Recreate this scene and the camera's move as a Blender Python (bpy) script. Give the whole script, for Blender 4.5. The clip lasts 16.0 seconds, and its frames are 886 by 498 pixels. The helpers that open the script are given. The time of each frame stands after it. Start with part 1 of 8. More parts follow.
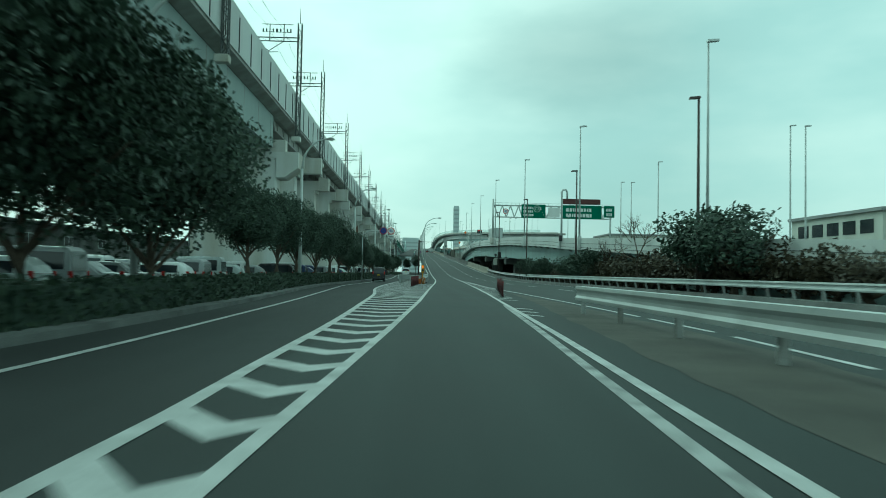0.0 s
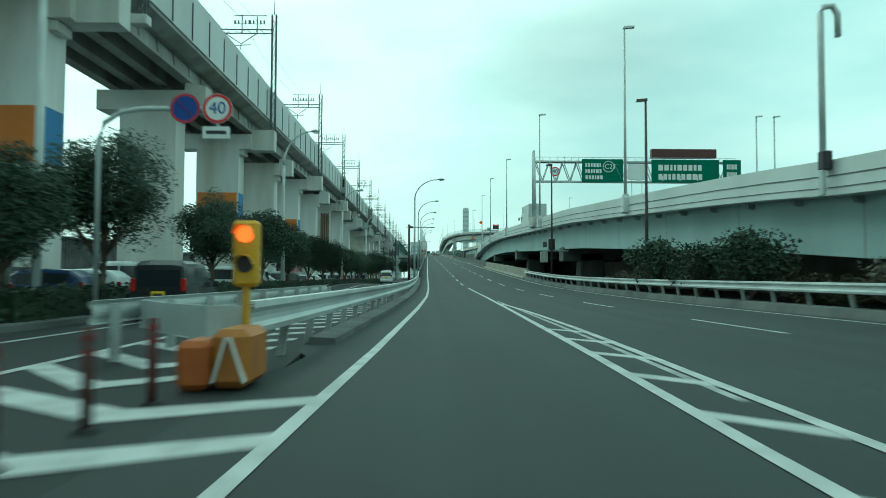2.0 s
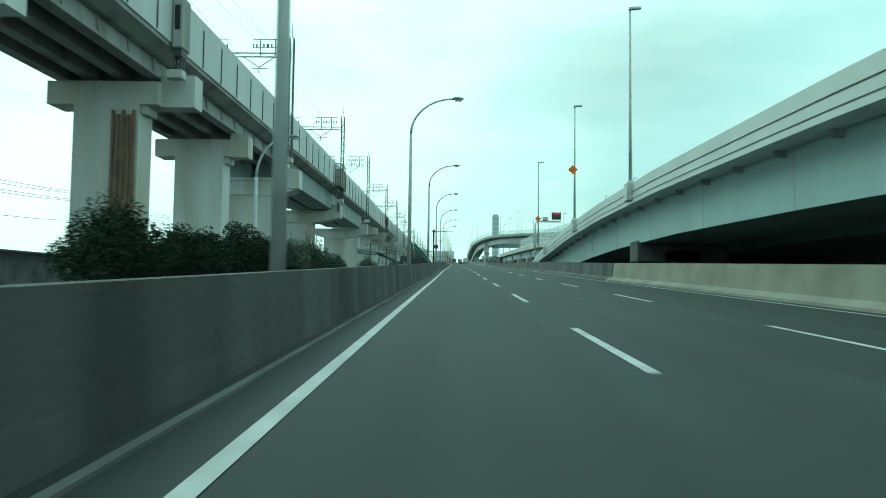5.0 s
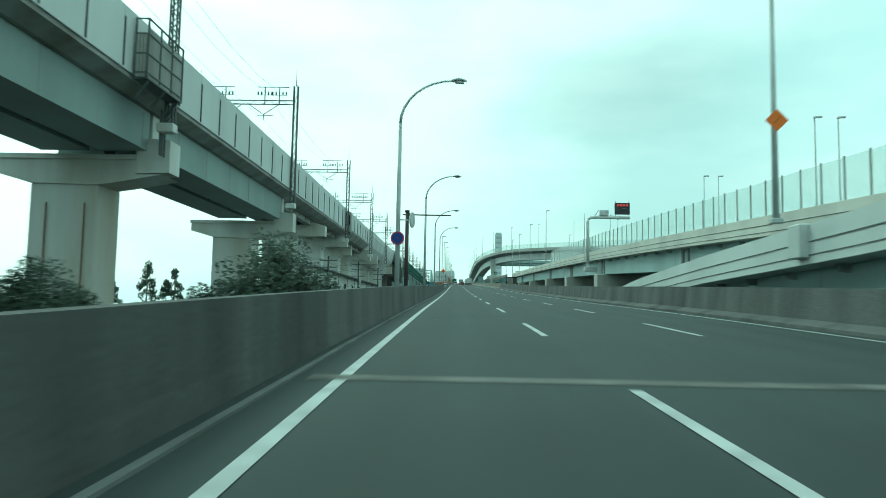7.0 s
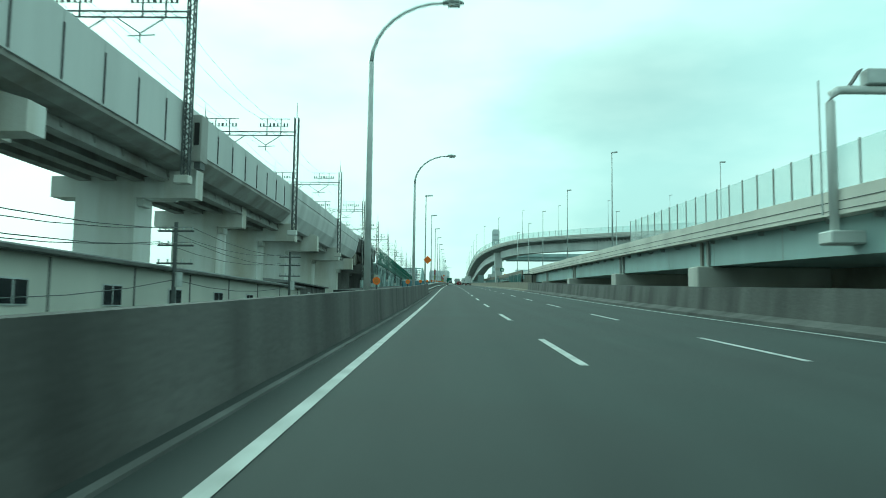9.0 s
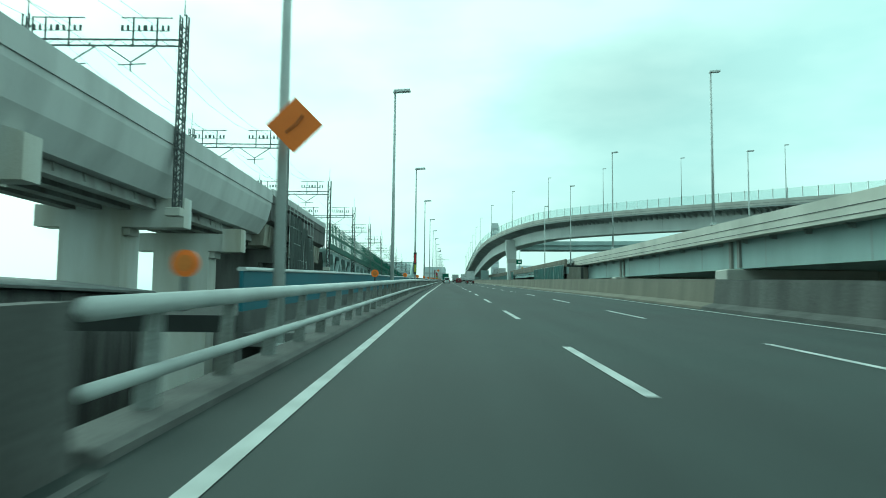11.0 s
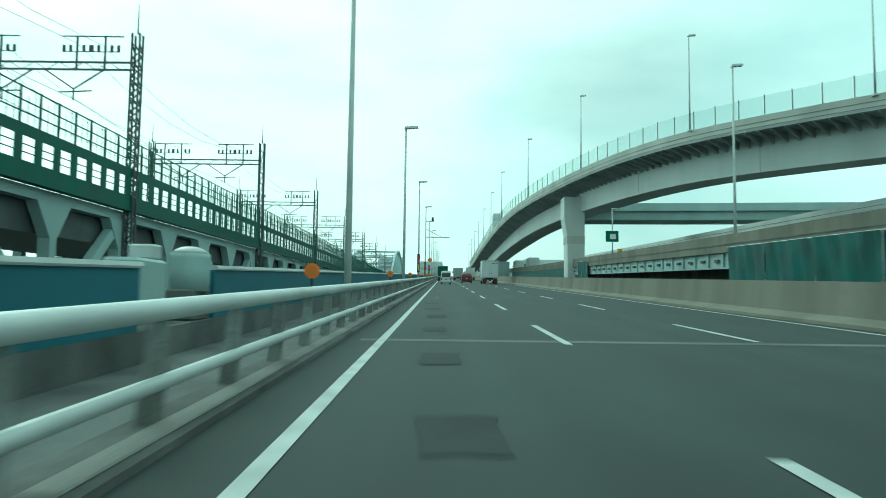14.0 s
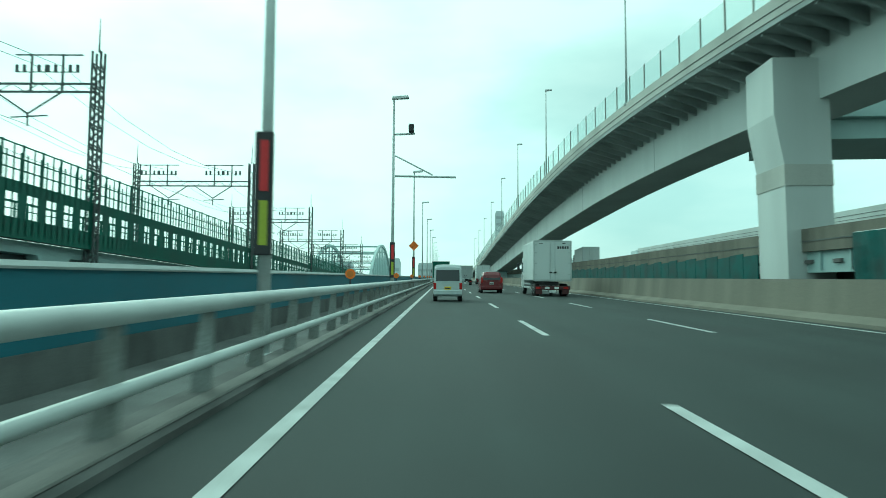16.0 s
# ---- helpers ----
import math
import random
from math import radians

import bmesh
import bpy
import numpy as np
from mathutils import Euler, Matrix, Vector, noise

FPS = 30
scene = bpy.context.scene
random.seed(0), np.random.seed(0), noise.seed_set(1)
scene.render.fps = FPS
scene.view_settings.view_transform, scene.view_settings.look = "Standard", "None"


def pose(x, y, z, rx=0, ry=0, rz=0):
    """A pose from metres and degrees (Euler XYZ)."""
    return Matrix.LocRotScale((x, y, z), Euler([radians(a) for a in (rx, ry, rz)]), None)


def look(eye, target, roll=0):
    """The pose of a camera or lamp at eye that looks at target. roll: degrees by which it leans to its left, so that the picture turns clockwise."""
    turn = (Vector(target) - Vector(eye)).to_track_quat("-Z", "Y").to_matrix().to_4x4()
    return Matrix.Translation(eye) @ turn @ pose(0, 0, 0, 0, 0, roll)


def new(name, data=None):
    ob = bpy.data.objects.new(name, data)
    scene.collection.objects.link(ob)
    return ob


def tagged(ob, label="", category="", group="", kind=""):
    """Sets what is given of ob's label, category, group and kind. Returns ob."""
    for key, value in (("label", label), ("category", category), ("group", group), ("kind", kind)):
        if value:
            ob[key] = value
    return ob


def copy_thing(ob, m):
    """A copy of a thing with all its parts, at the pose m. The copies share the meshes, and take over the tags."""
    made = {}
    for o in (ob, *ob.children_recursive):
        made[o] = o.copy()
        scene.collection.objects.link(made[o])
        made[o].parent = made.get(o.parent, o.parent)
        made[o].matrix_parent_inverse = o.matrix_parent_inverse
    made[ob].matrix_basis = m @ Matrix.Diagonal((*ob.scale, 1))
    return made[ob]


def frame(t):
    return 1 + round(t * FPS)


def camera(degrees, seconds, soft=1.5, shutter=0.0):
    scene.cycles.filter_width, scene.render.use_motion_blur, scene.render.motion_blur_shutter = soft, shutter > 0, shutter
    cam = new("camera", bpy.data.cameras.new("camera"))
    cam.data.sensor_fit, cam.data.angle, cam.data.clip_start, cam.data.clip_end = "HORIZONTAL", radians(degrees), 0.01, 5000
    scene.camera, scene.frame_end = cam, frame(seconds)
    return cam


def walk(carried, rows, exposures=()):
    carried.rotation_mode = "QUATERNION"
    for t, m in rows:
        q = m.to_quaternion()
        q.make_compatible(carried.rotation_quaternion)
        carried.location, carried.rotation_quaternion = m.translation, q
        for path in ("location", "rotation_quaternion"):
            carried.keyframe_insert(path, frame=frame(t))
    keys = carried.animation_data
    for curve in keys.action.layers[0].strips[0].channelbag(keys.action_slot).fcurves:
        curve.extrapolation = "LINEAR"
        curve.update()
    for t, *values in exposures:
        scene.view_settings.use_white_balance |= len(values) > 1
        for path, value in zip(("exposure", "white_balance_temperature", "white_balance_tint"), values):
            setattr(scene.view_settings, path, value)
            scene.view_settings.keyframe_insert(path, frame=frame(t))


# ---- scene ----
SOFT, SHUT = 0.9, 0.2
EXPO = [(0.0, -0.35, 5300, -40), (1.2, -0.2, 5300, -40), (3.0, -0.05, 5300, -40), (9.0, 0.02, 5300, -40), (16.0, 0.0, 5300, -40)]
cam = camera(64.19, 16.0, soft=SOFT, shutter=SHUT)
PATH = [
    (0, pose(-2.748, 0.005, 1.226, 91.895, -1.039, -2.086)),
    (0.5, pose(-2.011, 15.677, 1.209, 91.862, -1.394, -1.769)),
    (1, pose(-1.317, 31.370, 1.232, 91.952, -1.163, -1.486)),
    (1.5, pose(-0.637, 47.076, 1.212, 92.121, -0.939, -1.340)),
    (2, pose(-0.016, 62.948, 1.249, 92.305, -0.182, -1.279)),
    (2.5, pose(0.572, 78.994, 1.235, 92.260, -0.553, -1.389)),
    (3, pose(1.009, 95.333, 1.301, 92.325, -0.755, -1.148)),
    (3.5, pose(1.222, 111.983, 1.386, 92.338, -0.809, -0.490)),
    (4, pose(1.330, 128.748, 1.639, 92.439, -0.362, 0.366)),
    (4.2, pose(1.306, 135.448, 1.783, 92.446, -0.391, 0.542)),
    (6.3, pose(1.447, 208.316, 4.457, 94.579, -0.811, 1.163)),
    (6.5, pose(1.439, 215.475, 4.677, 94.473, -0.497, 1.209)),
    (7, pose(1.402, 233.418, 5.463, 94.824, -1.008, 0.946)),
    (7.5, pose(1.466, 251.493, 6.155, 94.938, -0.538, 0.829)),
    (8, pose(1.488, 269.439, 6.796, 94.907, -0.583, 0.794)),
    (8.5, pose(1.493, 287.352, 7.327, 95.018, -0.628, 0.671)),
    (9, pose(1.438, 305.173, 7.964, 94.848, -0.645, 0.557)),
    (9.5, pose(1.452, 322.916, 8.581, 94.848, -0.722, 0.449)),
    (10, pose(1.513, 340.426, 9.213, 94.762, -0.529, 0.504)),
    (10.2, pose(1.485, 347.423, 9.468, 94.772, -0.633, 0.401)),
    (12.5, pose(1.368, 425.842, 12.660, 94.187, -0.425, 0.021)),
    (13, pose(1.348, 442.422, 13.242, 94.208, -0.536, 0.064)),
    (13.5, pose(1.311, 458.961, 13.816, 94.228, -0.408, 0.072)),
    (14, pose(1.175, 475.360, 14.474, 94.251, -0.697, 0.007)),
    (14.5, pose(1.142, 491.685, 15.033, 94.325, -0.743, -0.102)),
    (15, pose(1.208, 507.799, 15.645, 94.351, -0.605, -0.098)),
    (15.5, pose(1.249, 523.818, 16.206, 94.470, -0.669, -0.079)),
    (16, pose(1.317, 539.683, 16.802, 94.422, -0.259, 0.011)),
]
walk(cam, PATH, exposures=EXPO)

# ---------------------------------------------------------------- sky and sun
world = bpy.data.worlds.new("overcast_sky")
scene.world = world
world.use_nodes = True
wn, wl = world.node_tree.nodes, world.node_tree.links
wn.clear()
w_out = wn.new("ShaderNodeOutputWorld")
w_bg = wn.new("ShaderNodeBackground")
w_sky = wn.new("ShaderNodeTexSky")
w_sky.sky_type = "NISHITA"
w_sky.sun_disc = False
w_sky.sun_elevation, w_sky.sun_rotation = radians(38), radians(-35)
w_sky.dust_density = 4.0
w_dim = wn.new("ShaderNodeVectorMath")
w_dim.operation = "SCALE"
w_dim.inputs["Scale"].default_value = 0.10
w_geo = wn.new("ShaderNodeTexCoord")
w_map = wn.new("ShaderNodeMapping")
w_map.inputs["Scale"].default_value = (1.0, 1.0, 2.6)
w_map.inputs["Location"].default_value = (0.35, 0.0, 0.2)
w_noise = wn.new("ShaderNodeTexNoise")
w_noise.inputs["Scale"].default_value = 2.2
w_noise.inputs["Detail"].default_value = 5.0
w_noise.inputs["Roughness"].default_value = 0.5
w_ramp = wn.new("ShaderNodeValToRGB")
w_ramp.color_ramp.elements[0].position = 0.36
w_ramp.color_ramp.elements[0].color = (0.70, 0.79, 0.81, 1)
w_ramp.color_ramp.elements[1].position = 0.60
w_ramp.color_ramp.elements[1].color = (1.0, 1.0, 1.0, 1)
# brighter cloud round the veiled sun, ahead and to the west
w_dot = wn.new("ShaderNodeVectorMath")
w_dot.operation = "DOT_PRODUCT"
w_dot.inputs[1].default_value = (-0.46, 0.64, 0.62)
w_glow = wn.new("ShaderNodeMapRange")
w_glow.inputs["From Min"].default_value = 0.55
w_glow.inputs["From Max"].default_value = 1.0
w_glow.inputs["To Min"].default_value = 1.08
w_glow.inputs["To Max"].default_value = 1.65
w_mul = wn.new("ShaderNodeVectorMath")
w_mul.operation = "SCALE"
w_mix = wn.new("ShaderNodeMixRGB")
w_mix.inputs["Fac"].default_value = 0.86
wl.new(w_sky.outputs[0], w_dim.inputs[0])
wl.new(w_geo.outputs["Generated"], w_map.inputs[0])
wl.new(w_map.outputs[0], w_noise.inputs["Vector"])
wl.new(w_noise.outputs["Fac"], w_ramp.inputs[0])
wl.new(w_geo.outputs["Generated"], w_dot.inputs[0])
wl.new(w_dot.outputs["Value"], w_glow.inputs["Value"])
def cloud(centre, size, low, high):
    """Soft ragged patch of cloud round a direction: low inside, high outside."""
    off = wn.new("ShaderNodeVectorMath")
    off.operation = "SUBTRACT"
    off.inputs[1].default_value = centre
    wl.new(w_geo.outputs["Generated"], off.inputs[0])
    fit = wn.new("ShaderNodeVectorMath")
    fit.operation = "DIVIDE"
    fit.inputs[1].default_value = size
    wl.new(off.outputs[0], fit.inputs[0])
    far = wn.new("ShaderNodeVectorMath")
    far.operation = "LENGTH"
    wl.new(fit.outputs[0], far.inputs[0])
    rag = wn.new("ShaderNodeMath")
    rag.operation = "MULTIPLY_ADD"
    rag.inputs[1].default_value = 1.3
    wl.new(w_noise.outputs["Fac"], rag.inputs[0])
    wl.new(far.outputs["Value"], rag.inputs[2])
    out = wn.new("ShaderNodeMapRange")
    out.interpolation_type = "SMOOTHSTEP"
    out.inputs["From Min"].default_value, out.inputs["From Max"].default_value = 0.75, 2.0
    out.inputs["To Min"].default_value, out.inputs["To Max"].default_value = low, high
    wl.new(rag.outputs[0], out.inputs["Value"])
    return out.outputs[0]


grey, pale = cloud((0.20, 0.92, 0.30), (0.17, 0.6, 0.085), 0.80, 1.0), cloud((0.62, 0.75, 0.25), (0.30, 0.6, 0.35), 1.22, 1.0)
w_both = wn.new("ShaderNodeMath")
w_both.operation = "MULTIPLY"
w_all = wn.new("ShaderNodeMath")
w_all.operation = "MULTIPLY"
wl.new(grey, w_both.inputs[0])
wl.new(pale, w_both.inputs[1])
wl.new(w_both.outputs[0], w_all.inputs[0])
wl.new(w_glow.outputs[0], w_all.inputs[1])
wl.new(w_ramp.outputs[0], w_mul.inputs[0])
wl.new(w_all.outputs[0], w_mul.inputs["Scale"])
wl.new(w_dim.outputs[0], w_mix.inputs[1])
wl.new(w_mul.outputs[0], w_mix.inputs[2])
wl.new(w_mix.outputs[0], w_bg.inputs["Color"])
w_bg.inputs["Strength"].default_value = 0.95
wl.new(w_bg.outputs[0], w_out.inputs[0])

sun = new("sun", bpy.data.lights.new("sun", "SUN"))
sun.data.energy, sun.data.angle, sun.data.color = 0.7, radians(25), (1.0, 0.97, 0.92)
sun.matrix_world = look((-46, 64, 62), (0, 0, 0))

# ---------------------------------------------------------------- materials
def mat(name, base, rough=0.7, metal=0.0, spread=0.15, scale=3.0, grain=60.0, bump=0.15, stain=None, streak=False, spec=0.4, vary=0.0):
    """Painted, concrete, asphalt or metal surface with two scales of wear."""
    m = bpy.data.materials.new(name)
    m.use_nodes = True
    n, l = m.node_tree.nodes, m.node_tree.links
    b = n["Principled BSDF"]
    tc = n.new("ShaderNodeTexCoord")
    mp = n.new("ShaderNodeMapping")
    mp.inputs["Scale"].default_value = (1, 1, 0.18) if streak else (1, 1, 1)
    geo = n.new("ShaderNodeNewGeometry")
    l.new(geo.outputs["Position"], mp.inputs[0])
    big = n.new("ShaderNodeTexNoise")
    big.inputs["Scale"].default_value, big.inputs["Detail"].default_value = scale * 0.3, 6
    fine = n.new("ShaderNodeTexNoise")
    fine.inputs["Scale"].default_value, fine.inputs["Detail"].default_value = grain, 3
    l.new(mp.outputs[0], big.inputs["Vector"])
    l.new(geo.outputs["Position"], fine.inputs["Vector"])
    r1 = n.new("ShaderNodeValToRGB")
    lo = tuple(c * (1 - spread * 1.6) for c in base) if stain is None else stain
    r1.color_ramp.elements[0].color, r1.color_ramp.elements[1].color = (*lo, 1), (*[min(1, c * (1 + spread * 0.4)) for c in base], 1)
    r1.color_ramp.elements[0].position, r1.color_ramp.elements[1].position = 0.28, 0.62
    l.new(big.outputs["Fac"], r1.inputs[0])
    mx = n.new("ShaderNodeMixRGB")
    mx.blend_type = "OVERLAY"
    mx.inputs["Fac"].default_value = min(0.6, spread * 1.8)
    l.new(r1.outputs[0], mx.inputs[1])
    l.new(fine.outputs["Fac"], mx.inputs[2])
    if vary:
        oi = n.new("ShaderNodeObjectInfo")
        vr = n.new("ShaderNodeMapRange")
        vr.inputs["To Min"].default_value, vr.inputs["To Max"].default_value = 1 - vary, 1 + vary
        l.new(oi.outputs["Random"], vr.inputs["Value"])
        sc = n.new("ShaderNodeVectorMath")
        sc.operation = "SCALE"
        l.new(mx.outputs[0], sc.inputs[0])
        l.new(vr.outputs[0], sc.inputs["Scale"])
        l.new(sc.outputs[0], b.inputs["Base Color"])
    else:
        l.new(mx.outputs[0], b.inputs["Base Color"])
    rr = n.new("ShaderNodeMapRange")
    rr.inputs["To Min"].default_value, rr.inputs["To Max"].default_value = max(0.03, rough - 0.12), min(1, rough + 0.1)
    l.new(big.outputs["Fac"], rr.inputs["Value"])
    l.new(rr.outputs[0], b.inputs["Roughness"])
    b.inputs["Metallic"].default_value = metal
    b.inputs["Specular IOR Level"].default_value = spec
    if bump:
        bp = n.new("ShaderNodeBump")
        bp.inputs["Strength"].default_value, bp.inputs["Distance"].default_value = bump, 0.01
        l.new(fine.outputs["Fac"], bp.inputs["Height"])
        l.new(bp.outputs[0], b.inputs["Normal"])
    return m


def glow_mat(name, color, power):
    m = bpy.data.materials.new(name)
    m.use_nodes = True
    b = m.node_tree.nodes["Principled BSDF"]
    b.inputs["Base Color"].default_value = (*color, 1)
    b.inputs["Emission Color"].default_value = (*color, 1)
    b.inputs["Emission Strength"].default_value = power
    return m


def clear_mat(name, tint, alpha):
    """Thin clear sheet: mostly see-through with a glossy face."""
    m = bpy.data.materials.new(name)
    m.use_nodes = True
    n, l = m.node_tree.nodes, m.node_tree.links
    b = n["Principled BSDF"]
    b.inputs["Base Color"].default_value = (*tint, 1)
    b.inputs["Roughness"].default_value = 0.12
    tr = n.new("ShaderNodeBsdfTransparent")
    tr.inputs[0].default_value = (0.93, 0.97, 0.96, 1)
    mx = n.new("ShaderNodeMixShader")
    mx.inputs[0].default_value = alpha
    l.new(tr.outputs[0], mx.inputs[1])
    l.new(b.outputs[0], mx.inputs[2])
    l.new(mx.outputs[0], n["Material Output"].inputs[0])
    return m


def asphalt(name, base, rough, tracks):
    """Road surface: stone grain, long rubber streaks in the wheel paths, blotchy stains."""
    m = mat(name, base, rough, 0, 0.24, 0.9, 90, 0.35)
    n, l = m.node_tree.nodes, m.node_tree.links
    b = n["Principled BSDF"]
    src = b.inputs["Base Color"].links[0].from_socket
    g = n.new("ShaderNodeNewGeometry")
    sx = n.new("ShaderNodeSeparateXYZ")
    l.new(g.outputs["Position"], sx.inputs[0])
    ph = n.new("ShaderNodeMath")
    ph.operation = "MULTIPLY_ADD"
    ph.inputs[1].default_value, ph.inputs[2].default_value = 2 * math.pi / 1.75, -0.9 * 2 * math.pi / 1.75
    l.new(sx.outputs["X"], ph.inputs[0])
    co = n.new("ShaderNodeMath")
    co.operation = "COSINE"
    l.new(ph.outputs[0], co.inputs[0])
    mp = n.new("ShaderNodeMapping")
    mp.inputs["Scale"].default_value = (1.5, 0.035, 1)
    l.new(g.outputs["Position"], mp.inputs[0])
    st = n.new("ShaderNodeTexNoise")
    st.inputs["Scale"].default_value, st.inputs["Detail"].default_value = 1.0, 5
    l.new(mp.outputs[0], st.inputs["Vector"])
    bl = n.new("ShaderNodeTexNoise")
    bl.inputs["Scale"].default_value, bl.inputs["Detail"].default_value = 0.22, 4
    l.new(g.outputs["Position"], bl.inputs["Vector"])
    a1 = n.new("ShaderNodeMath")
    a1.operation = "MULTIPLY_ADD"
    a1.inputs[1].default_value, a1.inputs[2].default_value = -tracks, 0.46
    l.new(co.outputs[0], a1.inputs[0])
    a2 = n.new("ShaderNodeMath")
    a2.operation = "MULTIPLY_ADD"
    a2.inputs[1].default_value = 0.62
    l.new(st.outputs["Fac"], a2.inputs[0])
    l.new(a1.outputs[0], a2.inputs[2])
    a3 = n.new("ShaderNodeMath")
    a3.operation = "MULTIPLY_ADD"
    a3.inputs[1].default_value = 0.42
    l.new(bl.outputs["Fac"], a3.inputs[0])
    l.new(a2.outputs[0], a3.inputs[2])
    sc = n.new("ShaderNodeVectorMath")
    sc.operation = "SCALE"
    l.new(src, sc.inputs[0])
    l.new(a3.outputs[0], sc.inputs["Scale"])
    l.new(sc.outputs[0], b.inputs["Base Color"])
    return m


M_ASPHALT = asphalt("asphalt", (0.032, 0.0415, 0.0395), 0.78, 0.07)
M_ASPHALT2 = asphalt("asphalt_side_road", (0.033, 0.037, 0.036), 0.85, 0.03)
M_DUST = mat("dusty_asphalt", (0.088, 0.085, 0.073), 0.9, 0, 0.3, 2.0, 60, 0.3)
M_PATCH = mat("asphalt_patch", (0.032, 0.038, 0.0375), 0.85, 0, 0.3, 3, 90, 0.3, spec=0.32)
M_JOINT = mat("worn_joint_mortar", (0.17, 0.165, 0.15), 0.9, 0, 0.35, 3.0, 60, 0.3, stain=(0.06, 0.06, 0.055))
M_LINE = mat("road_paint", (0.54, 0.55, 0.54), 0.65, 0, 0.2, 7, 70, 0.2, stain=(0.36, 0.37, 0.36))
M_LINE_OLD = mat("road_paint_worn", (0.42, 0.43, 0.42), 0.75, 0, 0.35, 7, 60, 0.2, stain=(0.14, 0.14, 0.14))
M_SPLASH = mat("faded_paint_splash", (0.17, 0.175, 0.17), 0.8, 0, 0.4, 9, 60, 0.2, stain=(0.05, 0.052, 0.05))
M_CONC = mat("concrete_viaduct", (0.62, 0.63, 0.62), 0.85, 0, 0.14, 1.0, 25, 0.2, streak=True)
M_CONC_PIER = mat("concrete_pier", (0.67, 0.685, 0.665), 0.85, 0, 0.16, 1.1, 25, 0.15, stain=(0.46, 0.44, 0.37), streak=True)
M_CONC_STREAK = mat("concrete_rust_runs_and_shade", (0.60, 0.61, 0.585), 0.85, 0, 0.2, 0.9, 25, 0.15, stain=(0.44, 0.40, 0.33), streak=True)
M_CONC_DARK = mat("concrete_soot_and_shade", (0.125, 0.125, 0.12), 0.9, 0, 0.36, 2.4, 18, 0.3, streak=True)
M_CONC_STAIN = mat("concrete_rain_stained", (0.36, 0.345, 0.30), 0.9, 0, 0.3, 2.2, 25, 0.25, stain=(0.13, 0.12, 0.10), streak=True)
M_KERB_PALE = mat("worn_pale_concrete", (0.215, 0.21, 0.195), 0.9, 0, 0.3, 1.2, 40, 0.3)
M_CONC_KERB = mat("concrete_kerb", (0.145, 0.15, 0.145), 0.9, 0, 0.3, 1.8, 40, 0.3)
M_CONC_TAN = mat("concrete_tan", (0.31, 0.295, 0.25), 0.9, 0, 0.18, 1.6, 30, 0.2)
M_CONC_BROWN = mat("concrete_brown_soot", (0.225, 0.208, 0.172), 0.9, 0, 0.18, 1.6, 30, 0.25, streak=True)
M_CONC_FLY = mat("concrete_flyover", (0.56, 0.55, 0.51), 0.85, 0, 0.16, 1.0, 30, 0.15, streak=True)
# Bracket and slab grey, darkened for the shade under the overhangs.
M_UNDER = mat("grey_steel_with_shade", (0.40, 0.42, 0.41), 0.8, 0, 0.2, 1.2, 30, 0.1)
M_GIRDER_RAIL = mat("grey_paint_and_slab_shade", (0.34, 0.345, 0.33), 0.7, 0, 0.22, 1.6, 30, 0.1, stain=(0.20, 0.19, 0.165), streak=True)
# Grey-green box girders, taken darker to carry the soffit's shade.
M_BOX_PAINT = mat("box_girder_grey_green_paint", (0.30, 0.36, 0.345), 0.6, 0, 0.14, 0.8, 30, 0.06, streak=True)
M_PANEL = mat("parapet_panel", (0.62, 0.64, 0.63), 0.6, 0, 0.10, 0.8, 40, 0.08, streak=True, vary=0.05)
M_STEEL_WHITE = mat("steel_white_paint", (0.66, 0.68, 0.66), 0.5, 0, 0.10, 0.8, 30, 0.05, streak=True)
M_STEEL_PALE = mat("steel_pale_green_paint", (0.42, 0.53, 0.52), 0.5, 0, 0.12, 0.7, 30, 0.05, streak=True)
M_STEEL_GREY = mat("galvanised_steel", (0.55, 0.58, 0.57), 0.45, 0.1, 0.14, 4, 60, 0.08)
M_POLE_DARK = mat("pole_brown_paint", (0.07, 0.055, 0.05), 0.55, 0.1, 0.2, 3, 50, 0.1)
M_MAST = mat("mast_steel", (0.11, 0.12, 0.12), 0.6, 0.2, 0.2, 3, 50, 0.1)
M_GUARD = mat("guardrail_white", (0.57, 0.60, 0.59), 0.45, 0.1, 0.16, 2.0, 40, 0.08, streak=False)
# Railing posts: shade on their near faces is put into a darker grey.
M_POST_DULL = mat("shaded_post_paint", (0.25, 0.265, 0.255), 0.7, 0.0, 0.3, 5.0, 40, 0.15, stain=(0.12, 0.115, 0.10))
# Mottled grey, duller than the rail's beam.
M_GUARD_POST = mat("dull_guard_post", (0.40, 0.42, 0.41), 0.6, 0.1, 0.25, 4.0, 40, 0.12, stain=(0.2, 0.19, 0.17))
M_CONC_TAN_OLD = mat("weathered_tan_concrete", (0.215, 0.20, 0.165), 0.9, 0, 0.24, 1.8, 30, 0.2, streak=True)
M_BLUE = mat("blue_painted_girder", (0.040, 0.142, 0.188), 0.6, 0, 0.14, 1.0, 30, 0.08)
M_TEAL = mat("teal_sheet", (0.010, 0.088, 0.080), 0.6, 0, 0.34, 2.2, 30, 0.08)
M_GREEN = mat("green_fence_paint", (0.015, 0.10, 0.065), 0.6, 0, 0.2, 1.5, 30, 0.08)
M_SIGN_GREEN = mat("sign_green", (0.005, 0.14, 0.075), 0.45, 0, 0.08, 2, 40, 0.03)
M_SIGN_WHITE = mat("sign_white", (0.8, 0.82, 0.8), 0.45, 0, 0.05, 2, 40, 0.02)
